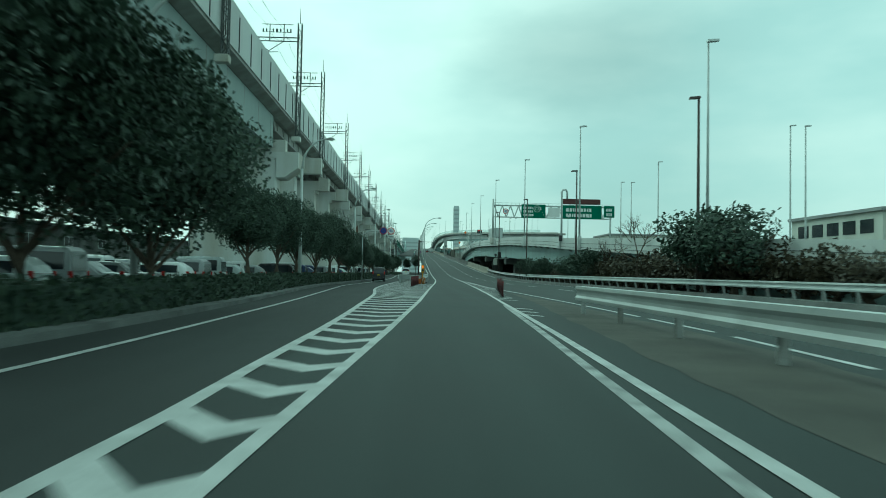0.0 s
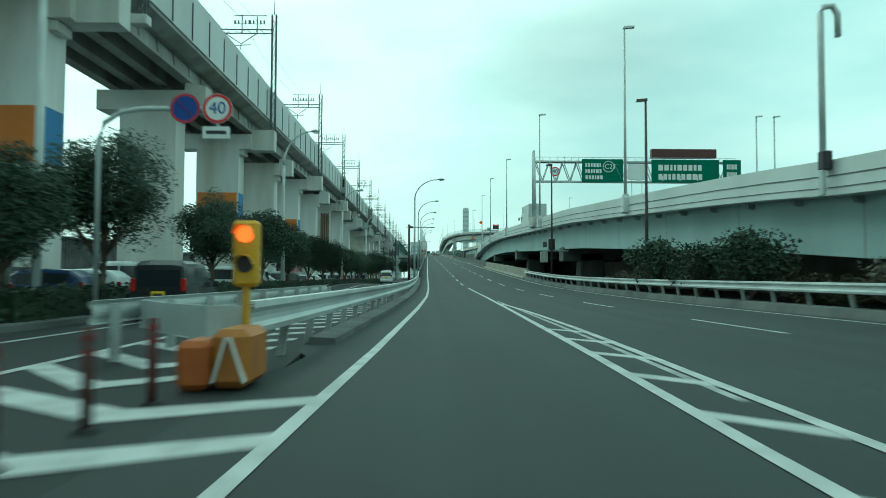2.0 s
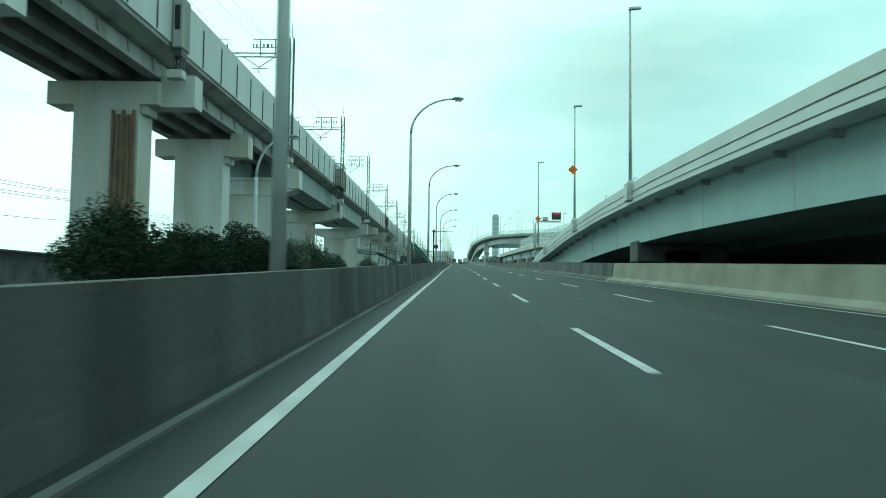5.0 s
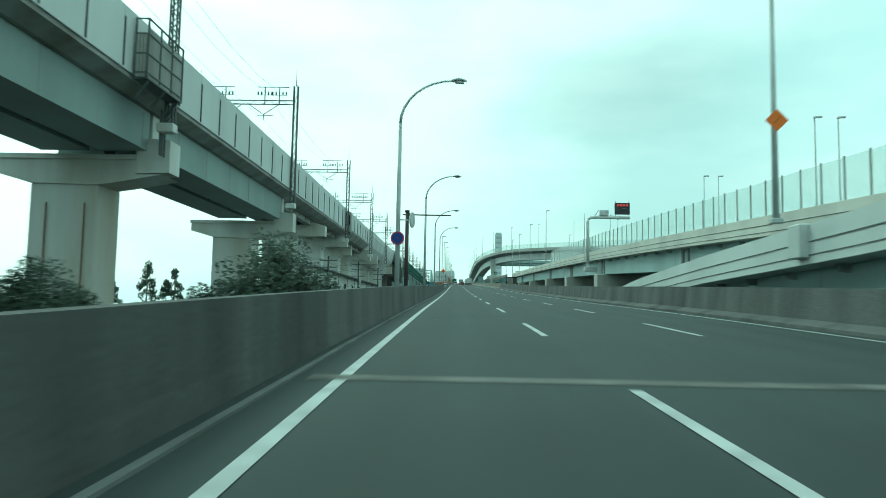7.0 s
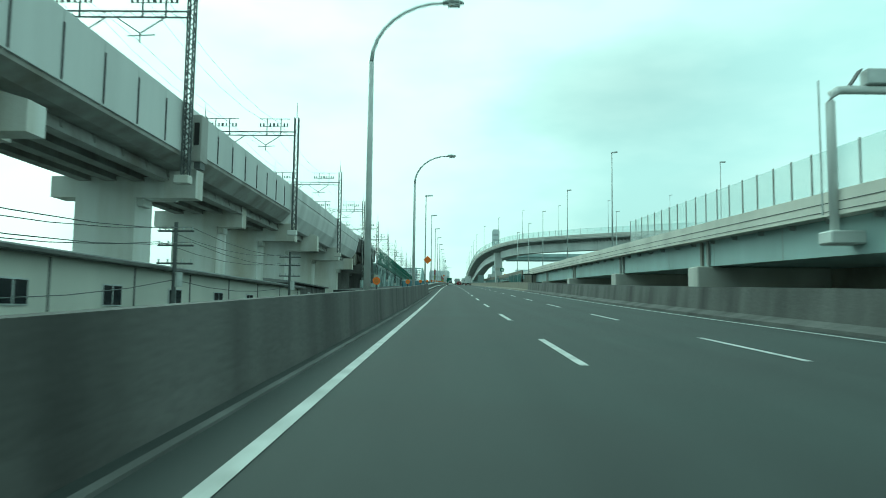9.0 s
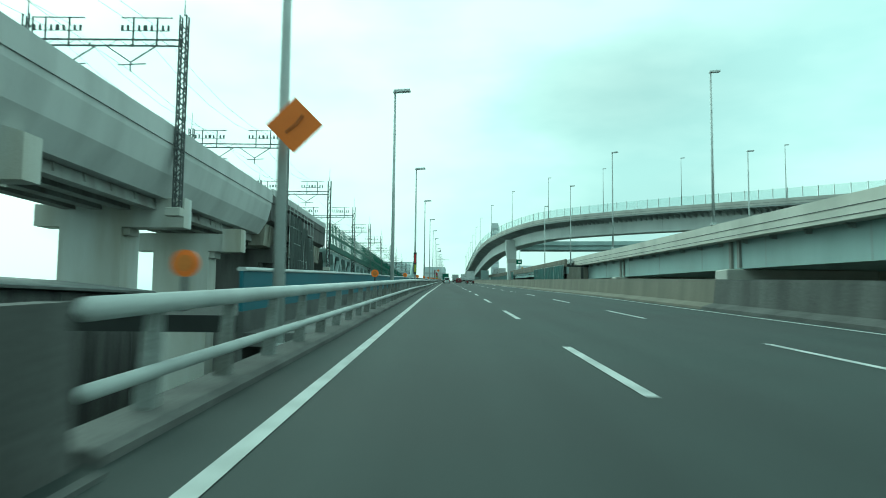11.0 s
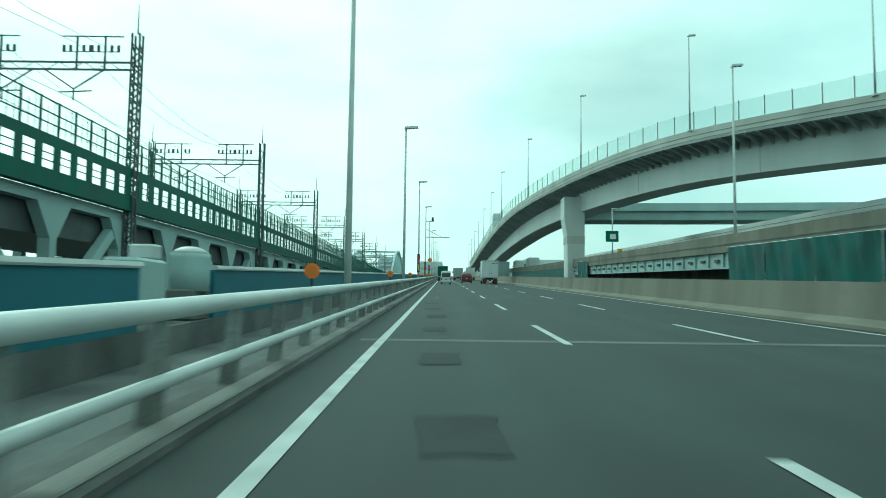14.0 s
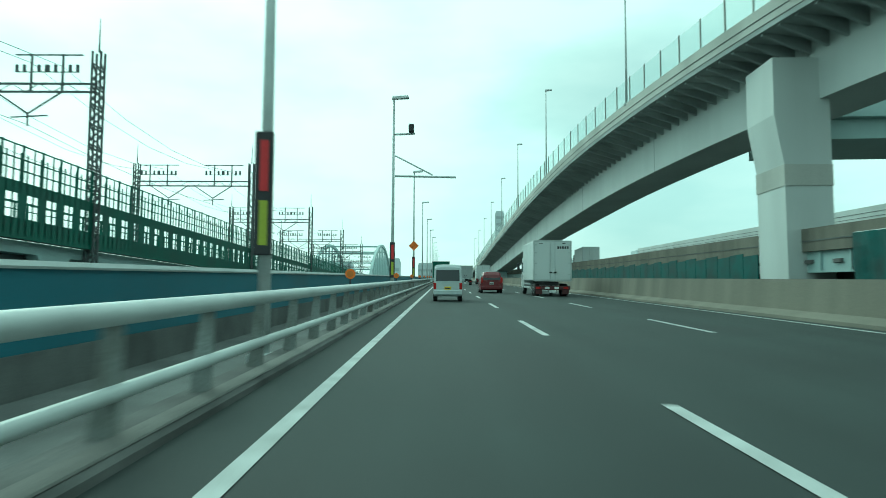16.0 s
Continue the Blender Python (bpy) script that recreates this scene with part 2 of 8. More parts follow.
M_SIGN_BLUE = mat("sign_blue", (0.02, 0.06, 0.30), 0.45, 0, 0.08, 2, 40, 0.02)
M_SIGN_RED = mat("sign_red", (0.55, 0.03, 0.04), 0.45, 0, 0.08, 2, 40, 0.02)
M_ORANGE = mat("orange_plastic", (0.80, 0.20, 0.02), 0.5, 0, 0.12, 3, 40, 0.05)
M_ORANGE_PAINT = mat("orange_wall_paint", (0.56, 0.19, 0.035), 0.7, 0, 0.10, 1, 30, 0.05)
M_BLUE_PAINT = mat("blue_wall_paint", (0.08, 0.21, 0.44), 0.7, 0, 0.10, 1, 30, 0.05)
M_YELLOW = mat("yellow_paint", (0.62, 0.36, 0.03), 0.5, 0, 0.12, 3, 40, 0.05)
M_POST_RED = mat("delineator_red", (0.075, 0.02, 0.022), 0.5, 0, 0.2, 4, 40, 0.05)
M_BLACK = mat("black_rubber", (0.02, 0.02, 0.02), 0.7, 0, 0.2, 6, 60, 0.1)
M_DARK = mat("dark_steel", (0.05, 0.05, 0.055), 0.6, 0.2, 0.2, 3, 40, 0.1)
M_GLASS_DARK = mat("tinted_glass", (0.02, 0.025, 0.03), 0.08, 0, 0.05, 2, 30, 0.0, spec=0.6)
M_FENCE_CLEAR = clear_mat("clear_noise_panel", (0.78, 0.82, 0.80), 0.26)
M_FENCE_THIN = clear_mat("thin_clear_panel", (0.80, 0.84, 0.82), 0.12)
M_PARAPET_WARM = mat("warm_white_parapet", (0.66, 0.635, 0.57), 0.6, 0, 0.14, 0.9, 30, 0.08, streak=True)
M_TRUNK = mat("bark", (0.10, 0.08, 0.06), 0.9, 0, 0.3, 6, 40, 0.5)
M_GROUND = mat("ground_far", (0.075, 0.08, 0.068), 0.95, 0, 0.3, 0.05, 3, 0.2)
M_BEIGE = mat("beige_cladding", (0.60, 0.61, 0.55), 0.7, 0, 0.10, 0.8, 30, 0.1, streak=True)
M_ROOF = mat("grey_roof", (0.30, 0.31, 0.31), 0.7, 0, 0.15, 0.8, 30, 0.1)
M_AMBER = glow_mat("amber_lamp", (1.0, 0.13, 0.02), 1.9)
M_RED_LED = glow_mat("red_led", (0.75, 0.06, 0.05), 0.25)
M_TAIL = mat("tail_lamp_red", (0.35, 0.01, 0.01), 0.25, 0, 0.05, 3, 30, 0.0)


def leaf_mat(name, dark, light):
    m = bpy.data.materials.new(name)
    m.use_nodes = True
    n, l = m.node_tree.nodes, m.node_tree.links
    b = n["Principled BSDF"]
    g = n.new("ShaderNodeNewGeometry")
    r = n.new("ShaderNodeValToRGB")
    r.color_ramp.elements[0].color, r.color_ramp.elements[1].color = (*dark, 1), (*light, 1)
    l.new(g.outputs["Random Per Island"], r.inputs[0])
    l.new(r.outputs[0], b.inputs["Base Color"])
    b.inputs["Roughness"].default_value = 0.6
    b.inputs["Specular IOR Level"].default_value = 0.3
    return m


M_LEAF = leaf_mat("evergreen_leaves", (0.032, 0.049, 0.037), (0.064, 0.091, 0.058))
M_LEAF2 = leaf_mat("hedge_leaves", (0.017, 0.030, 0.020), (0.040, 0.059, 0.033))
M_LEAF_BROWN = leaf_mat("dry_shrub_leaves", (0.03, 0.028, 0.018), (0.09, 0.075, 0.045))

# ---------------------------------------------------------------- building helpers
PROFILE = [(-60.0, 0.00), (0.0, 0.00), (47.0, -0.00), (79.0, 0.02), (95.4, 0.05), (112.0, 0.13), (128.7, 0.37), (135.5, 0.50), (208.3, 3.24), (215.5, 3.46), (233.4, 4.24), (251.5, 4.94), (269.4, 5.58), (287.4, 6.11), (305.2, 6.74), (322.9, 7.36), (340.4, 7.99), (347.4, 8.25), (425.8, 11.44), (442.4, 12.02), (459.0, 12.60), (475.4, 13.25), (491.7, 13.81), (507.8, 14.42), (523.8, 14.99), (539.7, 15.58), (1500.0, 51.11)]
_ys = np.arange(-60.0, 1501.0, 3.0)
_zs = np.interp(_ys, [p[0] for p in PROFILE], [p[1] for p in PROFILE])
_zs = np.convolve(np.pad(_zs, 4, mode="edge"), np.ones(9) / 9, mode="valid")


def zr(y):
    """Height of the expressway's surface."""
    return float(np.interp(y, _ys, _zs))


def zs(y):
    """Height of the side road on the west."""
    return min(zr(y), 0.45) if y < 150 else max(0.0, 0.45 - (y - 150) * 0.02)


def curve1(y, pts):
    return float(np.interp(y, [p[0] for p in pts], [p[1] for p in pts]))


def make(name, verts, faces, material, parent=None, label="", smooth=False):
    me = bpy.data.meshes.new(name)
    me.from_pydata([tuple(v) for v in verts], [], faces)
    me.update()
    if smooth:
        for p in me.polygons:
            p.use_smooth = True
    me.materials.append(material)
    ob = new(name, me)
    if parent is not None:
        ob.parent = parent
    if label:
        ob["label"] = label
    return ob


class Geo:
    """Collects vertices and faces of one part."""

    def __init__(self):
        self.v, self.f = [], []

    def add(self, verts, faces):
        o = len(self.v)
        self.v += [tuple(p) for p in verts]
        self.f += [tuple(i + o for i in f) for f in faces]
        return self

    def box(self, x0, x1, y0, y1, z0, z1, m=None, taper=1.0):
        cx, cy = (x0 + x1) / 2, (y0 + y1) / 2
        v = [(x, y, z0) for x, y in ((x0, y0), (x1, y0), (x1, y1), (x0, y1))]
        v += [(cx + (x - cx) * taper, cy + (y - cy) * taper, z1) for x, y in ((x0, y0), (x1, y0), (x1, y1), (x0, y1))]
        if m is not None:
            v = [tuple(m @ Vector(p)) for p in v]
        return self.add(v, [(0, 3, 2, 1), (4, 5, 6, 7), (0, 1, 5, 4), (1, 2, 6, 5), (2, 3, 7, 6), (3, 0, 4, 7)])

    def bevel_box(self, x0, x1, y0, y1, z0, z1, r=0.05, m=None):
        """Box with chamfered edges."""
        vs, idx = [], {}
        for sx, x in ((0, x0), (1, x1)):
            for sy, y in ((0, y0), (1, y1)):
                for sz, z in ((0, z0), (1, z1)):
                    dx, dy, dz = (r if sx == 0 else -r), (r if sy == 0 else -r), (r if sz == 0 else -r)
                    for k, p in enumerate(((x, y + dy, z + dz), (x + dx, y, z + dz), (x + dx, y + dy, z))):
                        idx[(sx, sy, sz, k)] = len(vs)
                        vs.append(p)
        fs = []
        for s in (0, 1):
            q = [idx[(s, a, b, 0)] for a, b in ((0, 0), (1, 0), (1, 1), (0, 1))]
            fs.append(tuple(q if s else q[::-1]))
            q = [idx[(a, s, b, 1)] for a, b in ((0, 0), (0, 1), (1, 1), (1, 0))]
            fs.append(tuple(q if s else q[::-1]))
            q = [idx[(a, b, s, 2)] for a, b in ((0, 0), (1, 0), (1, 1), (0, 1))]
            fs.append(tuple(q if s else q[::-1]))
        for a in (0, 1):
            for b in (0, 1):
                fs.append((idx[(a, b, 0, 0)], idx[(a, b, 1, 0)], idx[(a, b, 1, 1)], idx[(a, b, 0, 1)]))
                fs.append((idx[(a, 0, b, 0)], idx[(a, 1, b, 0)], idx[(a, 1, b, 2)], idx[(a, 0, b, 2)]))
                fs.append((idx[(0, a, b, 1)], idx[(1, a, b, 1)], idx[(1, a, b, 2)], idx[(0, a, b, 2)]))
                for c in (0, 1):
                    fs.append((idx[(a, b, c, 0)], idx[(a, b, c, 1)], idx[(a, b, c, 2)]))
        if m is not None:
            vs = [tuple(m @ Vector(p)) for p in vs]
        return self.add(vs, fs)

    def tube(self, pts, r, n=8, r2=None, caps=True):
        pts = [Vector(p) for p in pts]
        rings, vs, fs = len(pts), [], []
        for i, p in enumerate(pts):
            d = (pts[min(i + 1, rings - 1)] - pts[max(i - 1, 0)]).normalized()
            a = d.cross(Vector((0, 0, 1)))
            if a.length < 0.05:
                a = d.cross(Vector((1, 0, 0)))
            a.normalize()
            b = d.cross(a)
            rr = r if r2 is None else r + (r2 - r) * i / max(1, rings - 1)
            for k in range(n):
                t = 2 * math.pi * k / n
                vs.append(p + a * (rr * math.cos(t)) + b * (rr * math.sin(t)))
        for i in range(rings - 1):
            for k in range(n):
                k2 = (k + 1) % n
                fs.append((i * n + k, i * n + k2, (i + 1) * n + k2, (i + 1) * n + k))
        if caps:
            fs.append(tuple(range(n))[::-1])
            fs.append(tuple((rings - 1) * n + k for k in range(n)))
        return self.add(vs, fs)

    def bar(self, a, b, w, h=None):
        """Straight bar of rectangular section between two points."""
        a, b = Vector(a), Vector(b)
        h = h or w
        d = (b - a).normalized()
        s = d.cross(Vector((0, 0, 1)))
        if s.length < 0.05:
            s = Vector((1, 0, 0))
        s.normalize()
        u = s.cross(d)
        vs = [p + s * (w / 2 * i) + u * (h / 2 * j) for p in (a, b) for i, j in ((-1, -1), (1, -1), (1, 1), (-1, 1))]
        return self.add(vs, [(0, 1, 2, 3), (7, 6, 5, 4), (0, 4, 5, 1), (1, 5, 6, 2), (2, 6, 7, 3), (3, 7, 4, 0)])

    def sweep(self, profile, path, closed=True):
        """Profile of (right, up) carried along path points (x, y, z)."""
        path = [Vector(p) for p in path]
        n, vs, fs = len(profile), [], []
        for i, p in enumerate(path):
            d = path[min(i + 1, len(path) - 1)] - path[max(i - 1, 0)]
            s = Vector((d.y, -d.x, 0)).normalized()
            for u, w in profile:
                vs.append(p + s * u + Vector((0, 0, w)))
        for i in range(len(path) - 1):
            for k in range(n if closed else n - 1):
                k2 = (k + 1) % n
                fs.append((i * n + k, i * n + k2, (i + 1) * n + k2, (i + 1) * n + k))
        if closed:
            fs.append(tuple(range(n))[::-1])
            fs.append(tuple((len(path) - 1) * n + k for k in range(n)))
        return self.add(vs, fs)

    def disc(self, c, r, axis, n=20, thick=0.02, r_in=None):
        """Flat round plate, or a ring, facing along axis."""
        c, axis = Vector(c), Vector(axis).normalized()
        a = axis.cross(Vector((0, 0, 1)))
        if a.length < 0.05:
            a = Vector((1, 0, 0))
        a.normalize()
        b = axis.cross(a)
        vs, fs = [], []
        for off in (-thick / 2, thick / 2):
            for rad in ((r,) if r_in is None else (r, r_in)):
                for k in range(n):
                    t = 2 * math.pi * k / n
                    vs.append(c + axis * off + a * (rad * math.cos(t)) + b * (rad * math.sin(t)))
        if r_in is None:
            fs += [tuple(range(n))[::-1], tuple(n + k for k in range(n))]
            fs += [(k, (k + 1) % n, n + (k + 1) % n, n + k) for k in range(n)]
        else:
            for k in range(n):
                j = (k + 1) % n
                fs += [(k, n + k, n + j, j), (2 * n + k, 2 * n + j, 3 * n + j, 3 * n + k), (k, j, 2 * n + j, 2 * n + k), (n + k, 3 * n + k, 3 * n + j, n + j)]
        return self.add(vs, fs)

    def ob(self, name, material, parent=None, label="", smooth=False):
        return make(name, self.v, self.f, material, parent, label, smooth)


def empty(name, x=0.0, y=0.0, z=0.0, label="", category="", group="", kind=""):
    e = new(name)
    e.location = (x, y, z)
    e.empty_display_size = 0.2
    return tagged(e, label, category, group, kind)


def piece(name, mesh, parent, m):
    """One of many alike pieces on shared mesh data."""
    ob = new(name, mesh)
    ob.parent = parent
    ob.matrix_local = m
    return ob


def steps(a, b, d):
    n = max(1, int(round((b - a) / d)))
    return [a + (b - a) * i / n for i in range(n + 1)]

# ---------------------------------------------------------------- ground and roads
BEND = [(-60, -7.4), (0, -4.17), (15, -3.35), (30, -2.65), (45, -2.10), (60, -1.53), (75, -0.90), (90, -0.41), (105, -0.06), (120, 0.06), (135, 0.08), (150, 0.02), (165, 0.0), (1500, 0.0)]
SWING = [(-60, -6.5), (0, -4.2), (45, -2.7), (82, -1.4), (114.5, -0.62), (146, -0.16), (170, 0.0), (1500, 0.0)]


def bend(y):
    """Sideways swing of the carriageway before it straightens."""
    return curve1(y, BEND)


def swing(y):
    """Sideways swing of the ramps beside it."""
    return curve1(y, SWING)


def laid(pts):
    """A line given from the lane's edge, laid along the swinging carriageway."""
    ys = [-60.0 + 5.0 * i for i in range(47)] + [p[0] for p in pts if p[0] > 175]
    return [(y, curve1(y, pts) + bend(y)) for y in ys]


EDGE_R = [(-60, 19.5), (38, 15.7), (52, 14.6), (67, 14.0), (81, 12.9), (96, 12.0), (128, 11.55), (165, 11.35), (210, 11.25), (1500, 11.25)]
DASH_2 = [(-60, 13.6), (40, 11.1), (57, 10.5), (82, 8.5), (95, 7.8), (109, 7.5), (130, 7.42), (150, 7.42), (1500, 7.42)]
GORE_R = [(-60, 6.9), (9, 7.2), (16, 7.2), (25, 6.8), (30, 6.55), (36, 6.25), (44, 5.8), (52, 5.2), (61, 4.75), (68, 4.47), (80, 4.33), (88, 4.1), (95, 3.62)]
GORE_L = [(-60, -0.8), (4.5, -0.87), (9, -1.12), (18, -1.49), (31, -2.28), (38, -2.6), (44, -3.25), (50, -3.8), (60, -4.2), (72, -4.36), (78, -4.5), (150, -4.0)]
OUTER_L = [(-60, -3.2), (8, -3.7), (26, -4.8), (41, -5.9), (58, -7.2), (80, -6.9), (160, -6.6), (420, -6.6)]
KERB_L = [(-60, -4.6), (12, -5.2), (24, -5.9), (46, -7.9), (60, -8.6), (80, -8.3), (160, -7.8), (420, -7.8)]
EDGE_R, DASH_2, GORE_R, GORE_L, OUTER_L, KERB_L = (laid(q) for q in (EDGE_R, DASH_2, GORE_R, GORE_L, OUTER_L, KERB_L))


g = Geo()
g.add([(-4000, -1500, -0.25), (4000, -1500, -0.25), (4000, 4800, -0.25), (-4000, 4800, -0.25)], [(0, 1, 2, 3)])
tagged(g.ob("ground", M_GROUND), "flat grey-green ground reaching the horizon", "ground", kind="structure")


def ribbon(name, a, b, x0, x1, zfun, dz, material, thick=0.0, step=4.0):
    ys = steps(a, b, step)
    v, f = [], []
    for y in ys:
        xa, xb = (x0(y) if callable(x0) else x0), (x1(y) if callable(x1) else x1)
        v += [(xa, y, zfun(y) + dz), (xb, y, zfun(y) + dz)]
        if thick:
            v += [(xb, y, zfun(y) + dz - thick), (xa, y, zfun(y) + dz - thick)]
    k = 4 if thick else 2
    for i in range(len(ys) - 1):
        o, p = i * k, (i + 1) * k
        f.append((o, o + 1, p + 1, p))
        if thick:
            f += [(o + 1, o + 2, p + 2, p + 1), (o + 2, o + 3, p + 3, p + 2), (o + 3, o, p, p + 3)]
    if thick:
        f += [(3, 2, 1, 0), tuple((len(ys) - 1) * k + i for i in range(4))]
    return make(name, v, f, material)


tagged(ribbon("road", -60, 1400, lambda y: bend(y) - (1.3 if y > 74 else 0.95), lambda y: curve1(y, EDGE_R) + 1.6, zr, 0.0, M_ASPHALT, 0.8, 1.0),
       "dark grey asphalt carriageway of a three-lane expressway", "road", kind="structure")
tagged(ribbon("side_road", -60, 430, lambda y: curve1(y, KERB_L), lambda y: bend(y) - (1.3 if y > 74 else 0.95), zs, -0.004, M_ASPHALT2, 0.5),
       "dark grey asphalt side road beside the expressway", "road", kind="structure")
tagged(ribbon("pavement", -60, 420, lambda y: curve1(y, KERB_L) - 1.3, lambda y: curve1(y, KERB_L) - 0.002, lambda y: zs(y) + 0.14, 0.0, M_CONC_KERB, 0.6),
       "worn concrete kerb and verge beside the side road", "pavement", kind="structure")
tagged(ribbon("parking_ground", -60, 420, -60.0, lambda y: curve1(y, KERB_L) - 2.9, lambda y: 0.0, 0.0, M_ASPHALT2, 0.2),
       "grey asphalt ground of a car park under a viaduct", "ground", kind="structure")


# ---------------------------------------------------------------- road markings
def marking(name, a, b, xf, w, label, material=M_LINE, zf=zr, lift=0.008):
    ob = ribbon(name, a, b, lambda y: (xf(y) if callable(xf) else xf) - w / 2, lambda y: (xf(y) if callable(xf) else xf) + w / 2, zf, lift, material, 0.0, 3.0)
    return tagged(ob, label, "road marking", kind="structure")


marking("edge_line", -60, 1300, lambda y: bend(y) + 0.02, 0.155, "white painted solid line along the near lane")
marking("edge_line", -60, 1300, lambda y: curve1(y, EDGE_R), 0.17, "white painted solid line along the far lane")
marking("gore_line", -60, 124.5, lambda y: bend(y) + curve1(y, [(-60, 3.5), (30, 3.52), (42, 3.65), (58, 3.68), (68, 3.58), (90, 3.52), (130, 3.5)]), 0.16, "white painted solid line between lane and gore")
for y0, y1 in ((-1.5, 3.5), (4.4, 8.6), (9.5, 14.4), (15.5, 20.0)):
    marking("gore_line", y0, y1, lambda y: curve1(y, GORE_R), 0.16, "white painted long dash along a hatched gore", lift=0.009)
marking("gore_line", 21, 95, lambda y: curve1(y, GORE_R), 0.16, "white painted solid line along a hatched gore", lift=0.009)
marking("gore_line", -60, 84, lambda y: curve1(y, GORE_L), 0.18, "white painted solid line along a chevron gore", zf=zs)
marking("edge_line", -60, 300, lambda y: curve1(y, OUTER_L), 0.15, "white painted line along the side road's kerb", zf=zs)
marking("old_line", -60, 27, lambda y: bend(y) + 3.12 + 0.012 * max(0, y - 3), 0.16, "worn grey ghost of an erased line", M_LINE_OLD, lift=0.005)
marking("old_line", 70, 98, lambda y: bend(y) + 3.95 - 0.02 * (y - 86), 0.12, "worn grey ghost of an erased line", M_LINE_OLD, lift=0.005)

PITCH, DASH = 13.255, 5.1
marking("lane_dash", 132.0, 137.2, 3.5, 0.15, "white painted lane dash on the asphalt")
k = 0
for n in range(-2, 75):
    y0 = 143.8 + n * PITCH
    if 140 < y0 < 1100:
        marking("lane_dash", y0, y0 + DASH, 3.5, 0.15, "white painted lane dash on the asphalt")
    y1 = 144.8 + (n - 8) * PITCH
    if y1 > 25:
        marking("lane_dash", y1, y1 + DASH, lambda y: curve1(y, DASH_2), 0.15, "white painted lane dash on the asphalt")


def poly(name, pts, zf, lift, material=M_LINE):
    return make(name, [(x, y, zf(y) + lift) for x, y in pts], [tuple(range(len(pts)))], material)


# chevrons of the west gore: each is a bent bar pointing at oncoming traffic
yc = 3.36
while yc < 92:
    xl, xr = curve1(yc + 1.5, GORE_L), bend(yc + 1) - (0.02 if yc < 70 else 1.75)
    xm = xl + (xr - xl) * 0.61
    w = 0.62
    if yc < 30:
        pts = [(xl, yc + 0.75), (xm, yc), (xr, yc + 0.5), (xr, yc + 0.5 + w * 0.75), (xm, yc + w), (xl, yc + 0.75 + w)]
    else:
        pts = [(xl, yc + 1.85), (xm, yc), (xr, yc + 0.87), (xr, yc + 0.87 + w * 0.75), (xm, yc + w), (xl, yc + 1.85 + w)]
    tagged(poly("chevron_marking", pts, zs, 0.0065), "white painted chevron bar in a traffic gore", "road marking", "chevrons of the gore", "structure")
    yc += 1.727
yc = 94.0
while yc < 150:
    xb = bend(yc)
    pts = [(xb - 3.5, yc + 1.2), (xb - 1.75, yc), (xb - 1.75, yc + 0.5), (xb - 3.5, yc + 1.7)]
    tagged(poly("chevron_marking", pts, zs, 0.0065), "white painted hatch bar beside the guard rail", "road marking", "chevrons of the gore", "structure")
    yc += 1.9
# bars of the east gore
yc = 20.2
while yc < 81:
    xr, xb = curve1(yc, GORE_R), bend(yc)
    if not 26 < yc < 31:
        pts = [(xb + 3.58, yc + 0.9), (xr - 0.05, yc), (xr - 0.05, yc + 0.45), (xb + 3.58, yc + 1.35)]
        if yc < 50:
            xe = xb + 4.0 + (yc - 20) * 0.03
            pts = [(xb + 3.58, yc + 0.75), (xe, yc + 0.1), (xe + 0.1, yc + 0.3), (xb + 3.58, yc + 1.2)]
        tagged(poly("hatch_marking", pts, zr, 0.0065), "white painted hatch bar in a traffic gore", "road marking", "hatches of the gore", "structure")
    yc += 1.95 if yc < 62 else 2.6

# expansion joint and tarred patches
tagged(ribbon("expansion_joint", 242.1, 242.55, -0.4, 11.6, zr, 0.008, M_JOINT, 0.0, 0.45), "pale worn joint strip across the carriageway", "road joint", kind="structure")
tagged(ribbon("expansion_joint", 488.8, 489.2, -0.4, 11.6, zr, 0.006, M_CONC_KERB, 0.0, 0.4), "grey worn joint strip across the carriageway", "road joint", kind="structure")
rp = random.Random(5)
for y in [431.4, 436.2, 440.5, 444.6, 450.2, 455.0, 459.5, 463.0, 466.2, 470.0, 475.2, 481.0, 486.0, 491.8, 497.2, 501.8, 507.0]:
    cx = 2.45 - (y - 430) * 0.0225 + rp.uniform(-0.1, 0.1)
    L, W = rp.uniform(0.8, 1.1), rp.uniform(0.32, 0.46)
    pts = [(cx + W * max(-0.8, min(0.8, 1.4 * math.cos(a))) * rp.uniform(0.85, 1.15), y + L * max(-0.8, min(0.8, 1.4 * math.sin(a))) * rp.uniform(0.9, 1.1)) for a in [i * math.pi / 8 for i in range(16)]]
    tagged(make("tar_patch", [(x, q, zr(y) + (q - y) * (zr(y + 1.5) - zr(y - 1.5)) / 3 + 0.009) for x, q in pts] + [(cx, y, zr(y) + 0.010)], [(16, k, (k + 1) % 16) for k in range(16)], M_PATCH), "darker tar patch on the asphalt", "road patch", kind="structure")

# ---------------------------------------------------------------- west barrier
KERB_PATH = [(bend(y) - 1.0, y, zr(y)) for y in steps(76, 152, 4)]
tagged(Geo().sweep([(-0.35, -0.1), (0.20, -0.1), (0.17, 0.11), (-0.30, 0.13)], KERB_PATH).ob("barrier_kerb", M_CONC_KERB), "low weathered concrete kerb under the guard rail", "kerb", kind="structure")
tagged(Geo().sweep([(-0.18, -0.9), (0.08, -0.1), (0.08, 0.0), (0.05, 0.30), (0.02, 1.02), (-0.20, 1.02)], [(-0.92, y, zr(y)) for y in steps(152, 379.5, 4)]).ob("barrier_wall", M_CONC_DARK),
       "sooty dark grey concrete barrier wall", "barrier", kind="structure")
